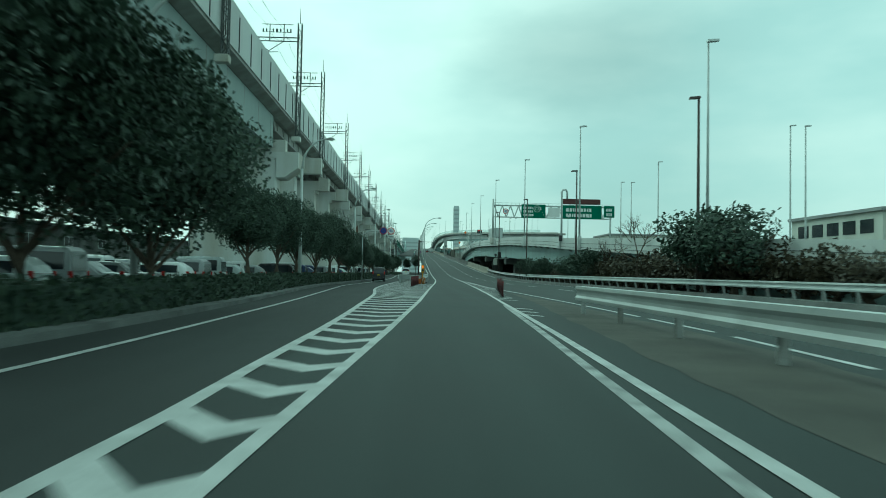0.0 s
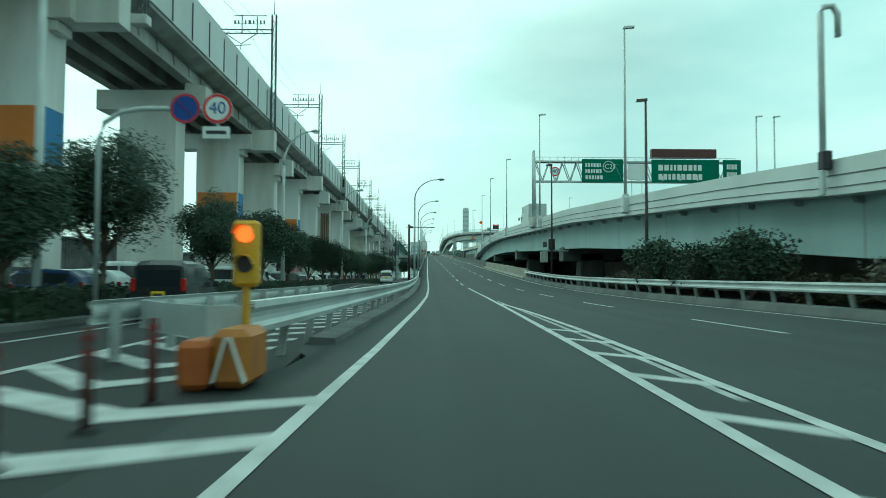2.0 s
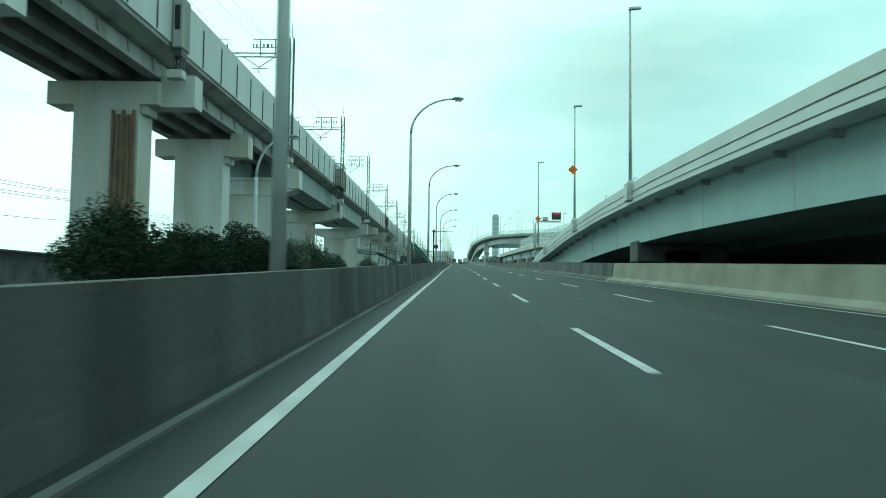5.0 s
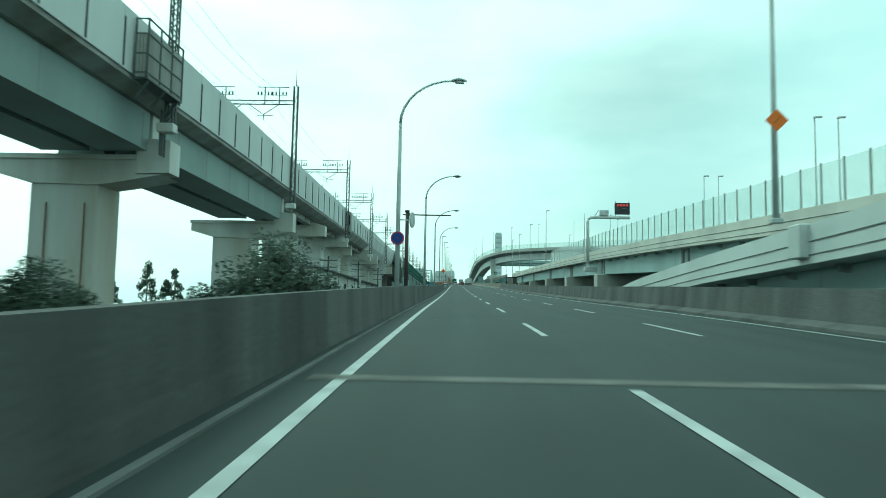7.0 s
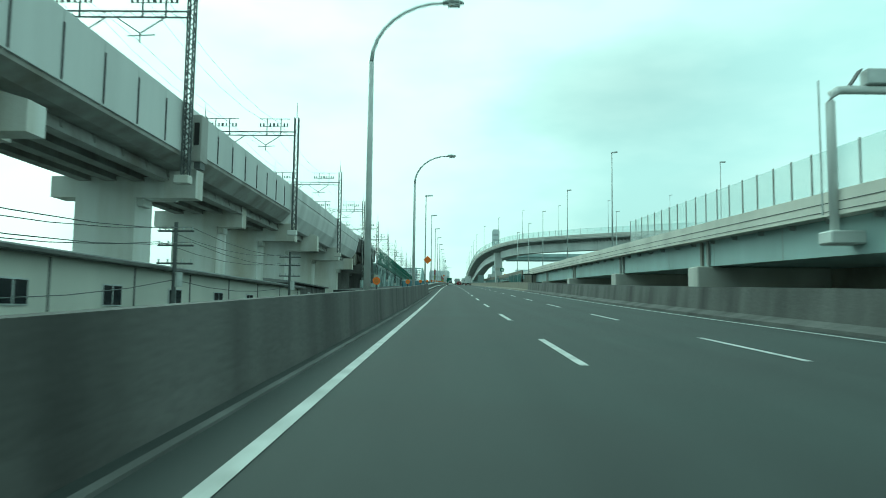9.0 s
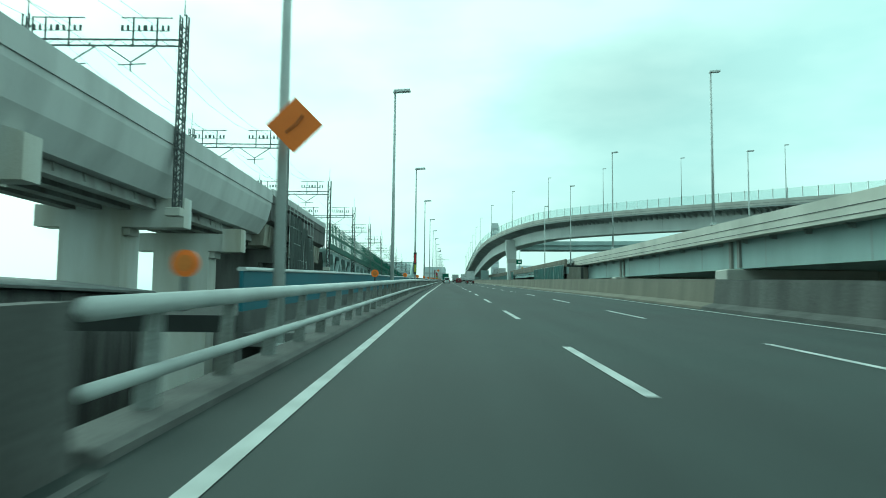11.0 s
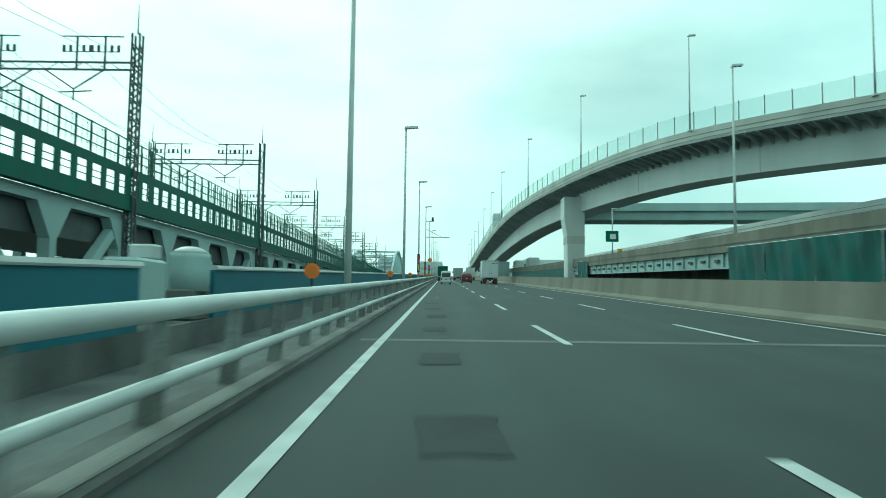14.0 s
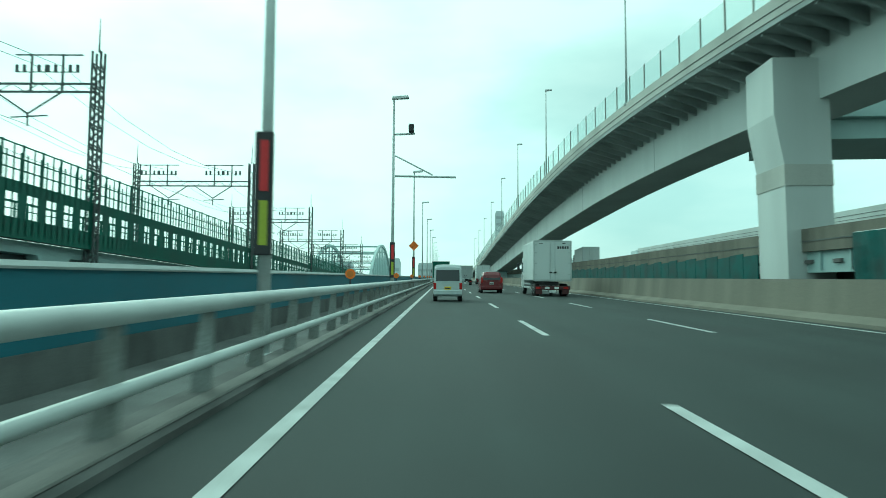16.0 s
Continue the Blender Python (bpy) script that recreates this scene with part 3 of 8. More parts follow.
tagged(Geo().sweep([(-0.25, -0.9), (0.30, -0.1), (0.29, 0.06), (0.22, 0.10), (-0.22, 0.10)], [(-1.0, y, zr(y)) for y in steps(379.6, 1200, 6)]).ob("barrier_kerb", M_CONC_DARK),
       "sooty concrete kerb under the pipe railing", "kerb", kind="structure")


# gutter strip with a raised edge at the wall's foot
tagged(Geo().sweep([(0.0, -0.05), (0.10, -0.05), (0.09, 0.03), (0.01, 0.035)], [(-0.66, y, zr(y)) for y in steps(152.2, 379.3, 4)]).ob("gutter", M_CONC_KERB), "worn concrete gutter along the wall's foot", "gutter", kind="structure")
# blown dust along the gore
rd = random.Random(3)
ys_ = steps(-40, 62, 1.1)
va, fa = [], []
for i_, y in enumerate(ys_):
    c0 = bend(y) + curve1(y, [(-40, 3.9), (6, 4.3), (18, 4.5), (31, 5.0), (45, 5.2), (62, 5.2)]) + rd.uniform(-0.08, 0.08)
    c1 = curve1(y, GORE_R) - 0.45 + rd.uniform(-0.1, 0.1)
    va += [(c0, y, zr(y) + 0.004), (max(c0 + 0.05, c1), y, zr(y) + 0.004)]
    if i_:
        fa.append((2 * i_ - 2, 2 * i_ - 1, 2 * i_ + 1, 2 * i_))
tagged(make("dust_strip", va, fa, M_DUST), "pale brown dust settled on the gore asphalt", "road dust", kind="structure")


def w_beam(path, side=1, tall=1.0):
    """Corrugated guard-rail beam; side says which way its ribs bulge."""
    s = side
    prof = [(0.00 * s, 0.175), (0.07 * s, 0.165), (0.085 * s, 0.10), (0.03 * s, 0.05), (0.02 * s, 0.0), (0.03 * s, -0.05), (0.085 * s, -0.10), (0.07 * s, -0.165), (0.00 * s, -0.175),
            (-0.012 * s, -0.17), (0.055 * s, -0.15), (0.065 * s, -0.11), (0.015 * s, -0.05), (0.005 * s, 0.0), (0.015 * s, 0.05), (0.065 * s, 0.11), (0.055 * s, 0.15), (-0.012 * s, 0.17)]
    prof = [(u, w * tall) for u, w in prof]
    return Geo().sweep(prof if s > 0 else prof[::-1], path)


def guard_rail(name, xf, a, b, zf, h, side, label, lean=0.0, pitch=2.0, tall=1.0):
    base = empty(name, 0, 0, 0, label, "guard rail", kind="")
    w_beam([(xf(y), y, zf(y) + h) for y in steps(a, b, 3)], side, tall).ob("beam", M_GUARD, base)
    me = None
    for y in steps(a + 0.4, b - 0.4, pitch):
        x = xf(y) - side * 0.10
        if me is None:
            gg = Geo()
            gg.add([(-0.06 - lean, -0.06, -h - 0.05), (0.06 - lean, -0.06, -h - 0.05), (0.06, -0.06, 0.12), (-0.06, -0.06, 0.12),
                    (-0.06 - lean, 0.06, -h - 0.05), (0.06 - lean, 0.06, -h - 0.05), (0.06, 0.06, 0.12), (-0.06, 0.06, 0.12)],
                   [(0, 1, 2, 3), (7, 6, 5, 4), (0, 4, 5, 1), (1, 5, 6, 2), (2, 6, 7, 3), (3, 7, 4, 0)])
            me = gg.ob("post", M_GUARD_POST, base)
            me.location = (x, y, zf(y) + h)
        else:
            piece("post", me.data, base, Matrix.Translation((x, y, zf(y) + h)))
    return base


guard_rail("guard_rail", lambda y: bend(y) + curve1(y, [(71.8, -1.2), (80, -1.15), (90, -1.1), (110, -1.1), (153.5, -1.1)]), 71.8, 153.5, zr, 0.72, 1, "white corrugated guard rail on a concrete kerb", 0.12, 2.0, 1.25)
guard_rail("guard_rail", lambda y: bend(y) - 3.7, 73, 92, zs, 0.72, -1, "white corrugated guard rail beside the side road")
guard_rail("guard_rail", lambda y: bend(y) + curve1(y, [(-60, 8.0), (0, 6.4), (22.6, 5.42)]), -40, 22.6, zr, 0.64, -1, "white corrugated guard rail ending at a gore", 0.0, 4.0, 1.35)
guard_rail("guard_rail", lambda y: curve1(y, EDGE_R) + 0.95, 5, 152.5, zr, 0.92, -1, "white corrugated guard rail with leaning posts", -0.25, 2.4)
tagged(Geo().sweep([(-0.1, -0.2), (0.75, -0.2), (0.75, 0.30), (0.08, 0.28)], [(curve1(y, EDGE_R) + 0.7, y, zr(y)) for y in steps(-40, 152, 4)]).ob("barrier_kerb", M_CONC_KERB), "weathered concrete kerb under the guard rail", "kerb", kind="structure")
EAST_WALL = [(0.0, -0.2), (0.9, -0.2), (0.9, 1.22), (0.62, 1.22), (0.52, 0.25), (0.04, 0.1)]
tagged(Geo().sweep(EAST_WALL, [(curve1(y, EDGE_R) + 0.55, y, zr(y)) for y in steps(152.6, 212, 3)]).ob("barrier_wall", M_CONC_TAN), "tan concrete barrier wall", "barrier", kind="structure")
tagged(Geo().sweep(EAST_WALL, [(11.75, y, zr(y)) for y in steps(212, 404, 4)]).ob("barrier_wall", M_CONC_DARK), "sooty dark concrete barrier wall", "barrier", kind="structure")
tagged(Geo().sweep(EAST_WALL, [(11.75, y, zr(y)) for y in steps(404, 1200, 6)]).ob("barrier_wall", M_CONC_BROWN), "brownish sooty concrete barrier wall", "barrier", kind="structure")


tagged(Geo().sweep([(0.0, 0.0), (0.20, 0.0), (0.19, 0.014), (0.0, 0.016)], [(-0.96, y, zr(y) + 0.1) for y in steps(479, 1190, 6)]).ob("kerb_edge", M_KERB_PALE), "paler worn edge of the bridge kerb", "kerb", kind="structure")
rs_ = random.Random(8)
for cx, cy, L, W in ((0.78, 514.1, 0.4, 0.15), (0.68, 514.7, 0.25, 0.06), (0.88, 514.9, 0.3, 0.07), (0.85, 516.0, 0.7, 0.05), (0.8, 517.6, 0.8, 0.04)):
    pts = [(cx + W * math.cos(a) * rs_.uniform(0.5, 1.2), cy + L * math.sin(a) * rs_.uniform(0.5, 1.2)) for a in [i * math.pi / 8 for i in range(16)]]
    tagged(poly("paint_splash", pts, zr, 0.012, M_SPLASH), "worn pale paint splash on the asphalt", "road stain", kind="structure")


# pipe railing of the bridge

def pipe_rail():
    base = empty("pipe_railing", 0, 0, 0, "pale grey two-pipe steel bridge railing on a kerb", "railing")
    for h, r, nm in ((0.96, 0.085, "top_pipe"), (0.41, 0.06, "lower_pipe")):
        Geo().tube([(-0.95, y, zr(y) + h) for y in steps(379.8, 1150, 8)], r, 12).ob(nm, M_GUARD, base, smooth=True)
    post = None
    for y in steps(381, 880, 2.0):
        if post is None:
            gg = Geo()
            gg.add([(-0.16, -0.07, 0.05), (0.02, -0.07, 0.05), (0.04, -0.05, 0.96), (-0.06, -0.05, 0.96), (-0.16, 0.07, 0.05), (0.02, 0.07, 0.05), (0.04, 0.05, 0.96), (-0.06, 0.05, 0.96)],
                   [(0, 1, 2, 3), (7, 6, 5, 4), (0, 4, 5, 1), (1, 5, 6, 2), (2, 6, 7, 3), (3, 7, 4, 0)])
            post = gg.ob("post", M_POST_DULL, base, "grey post darkened for shade")
            post.location = (-0.98, y, zr(y))
        else:
            piece("post", post.data, base, Matrix.Translation((-0.98, y, zr(y))))


pipe_rail()

# neighbouring road bridge with blue fascia
b = empty("road_bridge", 0, 0, 0, "parallel road bridge with a blue painted steel parapet", "bridge", kind="structure")
BL = [(-4.6, y, zr(y)) for y in steps(396, 1150, 8)]
for y0, y1 in ((396, 488.8), (493.2, 1150)):
    run = [(-4.6, y, zr(y)) for y in steps(y0, y1, 8)]
    Geo().sweep([(-0.12, 0.12), (0.0, 0.12), (0.0, 1.32), (-0.12, 1.32)], run).ob("fascia", M_BLUE, b)
    Geo().sweep([(-0.18, 1.32), (0.06, 1.32), (0.08, 1.36), (0.05, 1.44), (-0.15, 1.44), (-0.2, 1.38)], run).ob("coping_rail", M_GUARD, b)
Geo().sweep([(-0.12, -1.6), (0.02, -1.6), (0.05, 0.116), (-0.12, 0.116)], BL).ob("plinth", M_CONC_KERB, b)
Geo().sweep([(-9.0, -0.5), (-0.13, -0.5), (-0.13, 0.0), (-9.0, 0.0)], BL).ob("deck", M_ASPHALT2, b)
Geo().sweep([(0.06, -0.9), (3.1, -0.9), (3.1, -0.5), (0.06, -0.5)], BL).ob("maintenance_ledge", M_CONC_KERB, b)

# ---------------------------------------------------------------- railway viaduct on the west
XV = -17.8          # near face of the parapet
V_END = 486.0


PIERS = [-12, 28, 80.5, 101.6, 121.2, 140.2, 157.8, 175.2, 193.0, 211.2, 228.8, 245.6, 280.6, 316.4, 337.8, 359.2, 378.1, 393.4, 408, 427.8, 440, 457, 474]
DEEP = [(245, 316)]


def deep(y):
    return any(a <= y < b for a, b in DEEP)


via = empty("railway_viaduct", 0, 0, 0, "grey concrete railway viaduct with panelled parapets on tall piers", "viaduct", kind="structure")
# deck slab with its cantilevered edge; its darker grey carries the overhang's shade
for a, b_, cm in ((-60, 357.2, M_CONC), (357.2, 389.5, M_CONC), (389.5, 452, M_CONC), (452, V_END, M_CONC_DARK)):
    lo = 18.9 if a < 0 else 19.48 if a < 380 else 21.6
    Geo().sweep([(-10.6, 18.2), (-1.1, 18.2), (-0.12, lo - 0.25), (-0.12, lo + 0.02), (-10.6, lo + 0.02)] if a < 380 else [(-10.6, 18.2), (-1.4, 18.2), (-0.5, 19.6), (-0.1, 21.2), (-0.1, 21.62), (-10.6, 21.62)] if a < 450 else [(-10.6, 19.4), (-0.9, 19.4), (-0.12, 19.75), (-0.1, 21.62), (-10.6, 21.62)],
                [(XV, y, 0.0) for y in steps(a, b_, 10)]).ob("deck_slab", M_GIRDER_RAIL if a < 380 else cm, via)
# parapet panels, each with its post
def panel_run(first, width, count, z0):
    pan = Geo().bevel_box(-0.14, 0.0, 0.03, width - 0.03, z0, 22.6, 0.02).ob("panel", M_PANEL, via)
    post = Geo().box(0.002, 0.07, -0.045, 0.045, z0 + 0.1, 21.9).ob("panel_post", M_DARK, via)
    pan.location = post.location = (XV, first, 0)
    for q in range(1, count):
        piece("panel", pan.data, via, Matrix.Translation((XV, first + width * q, 0)))
        piece("panel_post", post.data, via, Matrix.Translation((XV, first + width * q, 0)))


panel_run(-57.16, 4.12, 91, 18.92)
panel_run(317.76, 4.22, 9, 18.92)
panel_run(355.74, 2.56, 1, 19.3)
panel_run(358.3, 3.9, 8, 19.5)
Geo().sweep([(-0.16, 21.63), (0.0, 21.63), (0.0, 22.95), (-0.16, 22.95)], [(XV, y, 0) for y in steps(389.6, 452, 20)]).ob("parapet", M_CONC, via)
Geo().sweep([(-0.16, 21.63), (0.0, 21.63), (0.0, 22.95), (-0.16, 22.95)], [(XV, y, 0) for y in steps(452.1, V_END, 10)]).ob("parapet", M_CONC_DARK, via, "sooty dark concrete parapet")
Geo().sweep([(-2.6, 17.0), (-0.95, 17.0), (-0.75, 19.39), (-2.6, 19.39)], [(XV, y, 0) for y in steps(452.2, V_END - 0.4, 8)]).ob("edge_girder", M_CONC_STAIN, via, "stained grey concrete edge girder")
for y in steps(454, V_END - 2, 4.0):
    Geo().box(XV - 0.76, XV - 0.66, y - 0.09, y + 0.09, 17.3, 19.36).ob("girder_rib", M_CONC_STAIN, via)
Geo().sweep([(-10.5, 18.95), (-10.35, 18.95), (-10.35, 22.6), (-10.5, 22.6)], [(XV, y, 0) for y in steps(-60, V_END, 15)]).ob("far_parapet", M_PANEL, via)
Geo().sweep([(-0.2, 22.955), (0.04, 22.955), (0.04, 23.25), (-0.2, 23.25)], [(XV, y, 0) for y in steps(452.1, V_END, 10)]).ob("coping", M_CONC, via, "pale concrete coping")
Geo().sweep([(0.002, 22.55), (0.03, 22.55), (0.03, 22.95), (0.002, 22.95)], [(XV, y, 0) for y in steps(452.1, V_END, 10)]).ob("coping_face", M_CONC, via)
# girders span by span
for a, b_ in zip(PIERS[:-1], PIERS[1:]):
    if a in (28, 80.5) and b_ < 90:
        continue
    zb = 15.6 if deep(a) else 17.0 if a < 316 else 17.4
    if deep(a):
        for u0, u1 in ((-1.45, -4.7), (-5.4, -8.7)):
            Geo().sweep([(u1, zb), (u0, zb), (u0, 18.19), (u1, 18.19)], [(XV, a + 1.0, 0), (XV, b_ - 1.0, 0)]).ob("box_girder", M_BOX_PAINT, via)
        for y in steps(a + 4.0, b_ - 2.0, 5.8):
            Geo().box(XV - 1.46, XV - 1.44, y - 0.04, y + 0.04, zb + 0.05, 18.18).ob("web_seam", M_GIRDER_RAIL, via)
            Geo().bar((XV - 4.7, y, zb + 0.4), (XV - 5.4, y, zb + 0.4), 0.4, 0.4).ob("cross_frame", M_MAST, via)
        continue
    gs = (-1.9, -4.1, -6.4, -8.6) if a < 316 else (-2.6, -4.6, -6.7, -8.7)
    for gx in gs:
        Geo().add(*((lambda vs: (vs, [(0, 1, 2, 3), (7, 6, 5, 4), (0, 4, 5, 1), (1, 5, 6, 2), (2, 6, 7, 3), (3, 7, 4, 0)]))(
            [(XV + gx + w_, yy + e_, z_) for yy, e_ in ((a, 0.05), (b_, -0.05)) for w_, z_ in ((-0.45, zb), (0.45, zb), (0.3, 18.19), (-0.3, 18.19))]))).ob("girder", M_GIRDER_RAIL, via)
    # vertical stiffeners on the outer web
    for y in steps(a + 1.5, b_ - 1.5, 3.6):
        xr_ = XV + gs[0] + 1.9
        Geo().add([(xr_ + u_, y + t_, z_) for t_ in (-0.07, 0.07) for u_, z_ in ((-1.75, zb + 0.25), (-1.38, zb + 0.25), (-1.46, 18.19), (-1.75, 18.19))],
                  [(0, 1, 2, 3), (7, 6, 5, 4), (0, 4, 5, 1), (1, 5, 6, 2), (2, 6, 7, 3), (3, 7, 4, 0)]).ob("rib", M_GIRDER_RAIL, via)


# long steel span on twin box girders
for u0, u1 in ((0.0, -3.6), (-4.2, -7.85)):
    Geo().sweep([(u1, 14.65), (u0, 14.65), (u0, 18.19), (u1, 18.19)], [(-19.0, 28.2, 0), (-19.0, 78.4, 0)]).ob("box_girder", M_BOX_PAINT, via)
for y in steps(30, 77, 6.0):
    xg = -19.0
    Geo().bar((xg - 3.6, y, 15.2), (xg - 4.2, y, 15.2), 0.5, 0.5).ob("cross_frame", M_MAST, via)
    Geo().box(xg - 0.03, xg + 0.012, y - 0.05, y + 0.05, 14.7, 18.18).ob("web_seam", M_GIRDER_RAIL, via)


def wide_pier(y):
    """Portal pier with a flat wide cap and one corbelled end."""
    h = 1.45
    prof = [(-28.55, 13.67), (-28.55, 14.35), (-16.27, 14.35), (-16.27, 12.6), (-17.77, 11.5), (-18.74, 11.45), (-18.74, 13.67)]
    n = len(prof)
    v = [(x, y - h, z) for x, z in prof] + [(x, y + h, z) for x, z in prof]
    Geo().add(v, [tuple(range(n)), tuple(range(2 * n - 1, n - 1, -1))] + [(k, n + k, n + (k + 1) % n, (k + 1) % n) for k in range(n)]).ob("pier_cap", M_CONC_PIER, via)
    Geo().bevel_box(-28.2, -18.76, y - h + 0.12, y + h - 0.12, -0.3, 13.66, 0.1).ob("pier_stem", M_CONC_PIER, via)
    for x in (-20.0, -22.6, -24.2, -26.6):
        Geo().bevel_box(x - 0.5, x + 0.5, y - 1.3, y - 0.6, 14.36, 14.64, 0.03).ob("bearing", M_MAST, via)
    Geo().bevel_box(-27.6, -18.0, y + 0.1, y + 1.3, 14.36, 15.99, 0.06).ob("bearing_block", M_CONC_PIER, via)


def prism(prof, y0, y1):
    """Outline of (x, z) points carried from y0 to y1."""
    n = len(prof)
    v = [(x, y0, z) for x, z in prof] + [(x, y1, z) for x, z in prof]
    return Geo().add(v, [tuple(range(n)), tuple(range(2 * n - 1, n - 1, -1))] + [(k, n + k, n + (k + 1) % n, (k + 1) % n) for k in range(n)])


def tee_pier(y0, x_in, x_out, x_end, zb, tall, slope, back=0.0):
    """T-shaped pier: wall stem, flat cap flush with it and a squarish block at its outer end; y0 is its near face."""
    # The pier at 121 m takes darker streaks for stains plus its deeper shade.
    pm = M_CONC_DARK if y0 > 450 else M_CONC_STREAK if 119 < y0 < 121 or 209 < y0 < 211 else M_CONC_PIER
    far = x_out < -21
    reach = 2.4 if far or back > 0.8 else 1.7
    Geo().box(x_in - 1.9, x_end - reach + 0.1, y0 + 0.3, y0 + 2.6, zb, zb + 1.6).ob("pier_cap", pm, via)
    Geo().box(x_in, x_out, y0 + 0.3, y0 + (3.4 if far else 2.5), -0.3, zb - 0.002).ob("pier_stem", pm, via)
    Geo().bevel_box(x_out + 0.005, x_out + 0.5, y0 + 0.6, y0 + 2.2, zb - 0.6, zb - 0.004, 0.04).ob("corbel", pm, via)
    prism([(x_end - reach, zb - 0.05), (x_end - reach, zb + tall + slope), (x_end, zb + tall), (x_end, zb - 0.05)], y0 + back, y0 + back + 1.5).ob("end_block", pm, via)


def haunched_pier(y0, x_in, x_out, x_end):
    """Heavy pier under the steel spans, its cap haunched towards the ends."""
    prism([(x_in - 2.5, 14.1), (x_in - 2.5, 15.0), (x_end - 2.2, 15.0), (x_end - 2.2, 14.1), (x_end - 0.6, 14.05), (x_out + 1.6, 13.55), (x_out, 13.3), (x_in, 13.4), (x_in - 1.2, 13.75)], y0 + 0.22, y0 + 3.2).ob("pier_cap", M_CONC_PIER, via)
    Geo().bevel_box(x_in - 2.6, x_end - 2.3, y0 + 0.05, y0 + 0.5, 15.004, 15.35, 0.03).ob("cap_ledge", M_CONC_PIER, via)
    Geo().bevel_box(x_in, x_out, y0 + 0.4, y0 + 3.6, -0.3, 13.45, 0.12).ob("pier_stem", M_CONC_STREAK, via, "grey concrete stem with tan rust runs")
    prism([(x_end - 2.25, 14.08), (x_end - 2.25, 16.5), (x_end, 16.3), (x_end, 14.12)], y0, y0 + 1.7).ob("end_block", M_CONC_PIER, via)
    Geo().bevel_box(x_end - 2.6, x_end - 1.5, y0 + 0.6, y0 + 1.6, 16.3, 18.18, 0.04).ob("bearing_block", M_CONC_PIER, via)


for y in PIERS:
    if y == 80.5:
        wide_pier(y)
    elif y in (28, 245.6):
        haunched_pier(y - 1.4, XV - 7.4, XV - 2.4, XV + 0.9)
    elif y in (280.6, 316.4):
        haunched_pier(y - 1.2, -27.2, -22.6, -17.7)
    elif y < 243:
        if y in (121.2, 157.8, 193.0, 228.8):
            tee_pier(y - 1.4, XV - 7.1, XV - 2.6, XV - 0.3, 14.75, 2.0, 0.3, 0.5)
        else:
            tee_pier(y - 1.4, XV - 7.1, XV - 2.6, XV + 1.0, 15.05, 2.2, 0.0, 0.9)
    elif y == 378.1:
        tee_pier(y - 1.3, -27.2, -22.6, -19.95, 16.1, 2.15, 0.7)
    elif y < 435:
        tee_pier(y - 1.3, -27.2, -22.6, -17.9, 16.15 if y > 340 else 15.85, 2.15 if y > 340 else 1.45, 0.7 if y in (337.8, 408) else 0.0)
    else:
        tee_pier(y - 1.4, XV - 7.4, XV - 2.4, XV + 0.6, 15.3, 2.0, 0.0)
# painted bands on three piers
for pb in (101.6, 140.2, 175.2):
    x_ = XV
    Geo().box(x_ - 6.95, x_ - 2.75, pb - 1.12, pb - 1.104, 7.3, 10.3).ob("painted_band", M_ORANGE_PAINT, via, "orange painted band")
    Geo().box(x_ - 2.596, x_ - 2.58, pb - 0.95, pb + 0.95, 7.3, 10.3).ob("painted_band", M_BLUE_PAINT, via, "blue painted band")
M_RUST = mat("rusty_pipe", (0.24, 0.15, 0.10), 0.8, 0.1, 0.3, 3, 40, 0.2)
for dx in (-8.2, -5.6):
    Geo().tube([(XV + dx, 279.72, 0.0), (XV + dx, 279.72, 12.1)], 0.05, 7).ob("drain_pipe", M_RUST, via, "rusty drain pipe")
# drain pipes on a stained pier
for k in range(5):
    Geo().tube([(XV - 2.85 - 0.36 * k, 209.98, 0.0), (XV - 2.85 - 0.36 * k, 209.98, 14.6 - 0.3 * (k % 2))], 0.12, 6).ob("drain_pipe", M_RUST, via, "rust-stained drain pipe")


# refuge platforms outside the parapet
def refuge(y):
    b = empty("refuge_platform", XV, y, 18.75, "grey steel refuge cage with close slats hung outside the viaduct's parapet", "platform")
    W, D, H = 2.6, 0.95, 3.55
    Geo().box(0.08, D, -W, W, -0.12, 0.0).ob("floor_plate", M_MAST, b)
    for dx, dy in ((D - 0.05, -W), (D - 0.05, W), (D - 0.05, -0.85), (D - 0.05, 0.9), (0.15, -W), (0.15, W)):
        Geo().box(dx - 0.05, dx + 0.05, dy - 0.05, dy + 0.05, 0.0, H).ob("post", M_MAST, b)
    for z in (0.25, 1.4, 2.6, H - 0.05):
        Geo().bar((D - 0.05, -W, z), (D - 0.05, W, z), 0.08).ob("rail", M_MAST, b)
        Geo().bar((0.1, -W, z), (D - 0.05, -W, z), 0.08).ob("rail", M_MAST, b)
    for k in range(27):
        yy = -W + 0.12 + k * 0.19
        Geo().box(D - 0.09, D - 0.07, yy - 0.075, yy + 0.075, 0.02, 2.95).ob("slat", M_GIRDER_RAIL, b)
    for k in range(4):
        Geo().box(0.14 + k * 0.19, 0.30 + k * 0.19, -W - 0.015, -W + 0.005, 0.02, 2.6).ob("slat", M_GIRDER_RAIL, b)
    for s_ in (-2.2, 0.0, 2.2):
        Geo().bar((0.1, s_, -1.2), (D - 0.1, s_, -0.12), 0.14).ob("strut", M_MAST, b)
    for s_ in (2.5, 2.8, 3.2):
        Geo().tube([(-0.3, s_, -3.6), (-0.3, s_, -0.6)], 0.07, 7).ob("drain_pipe", M_MAST, b)


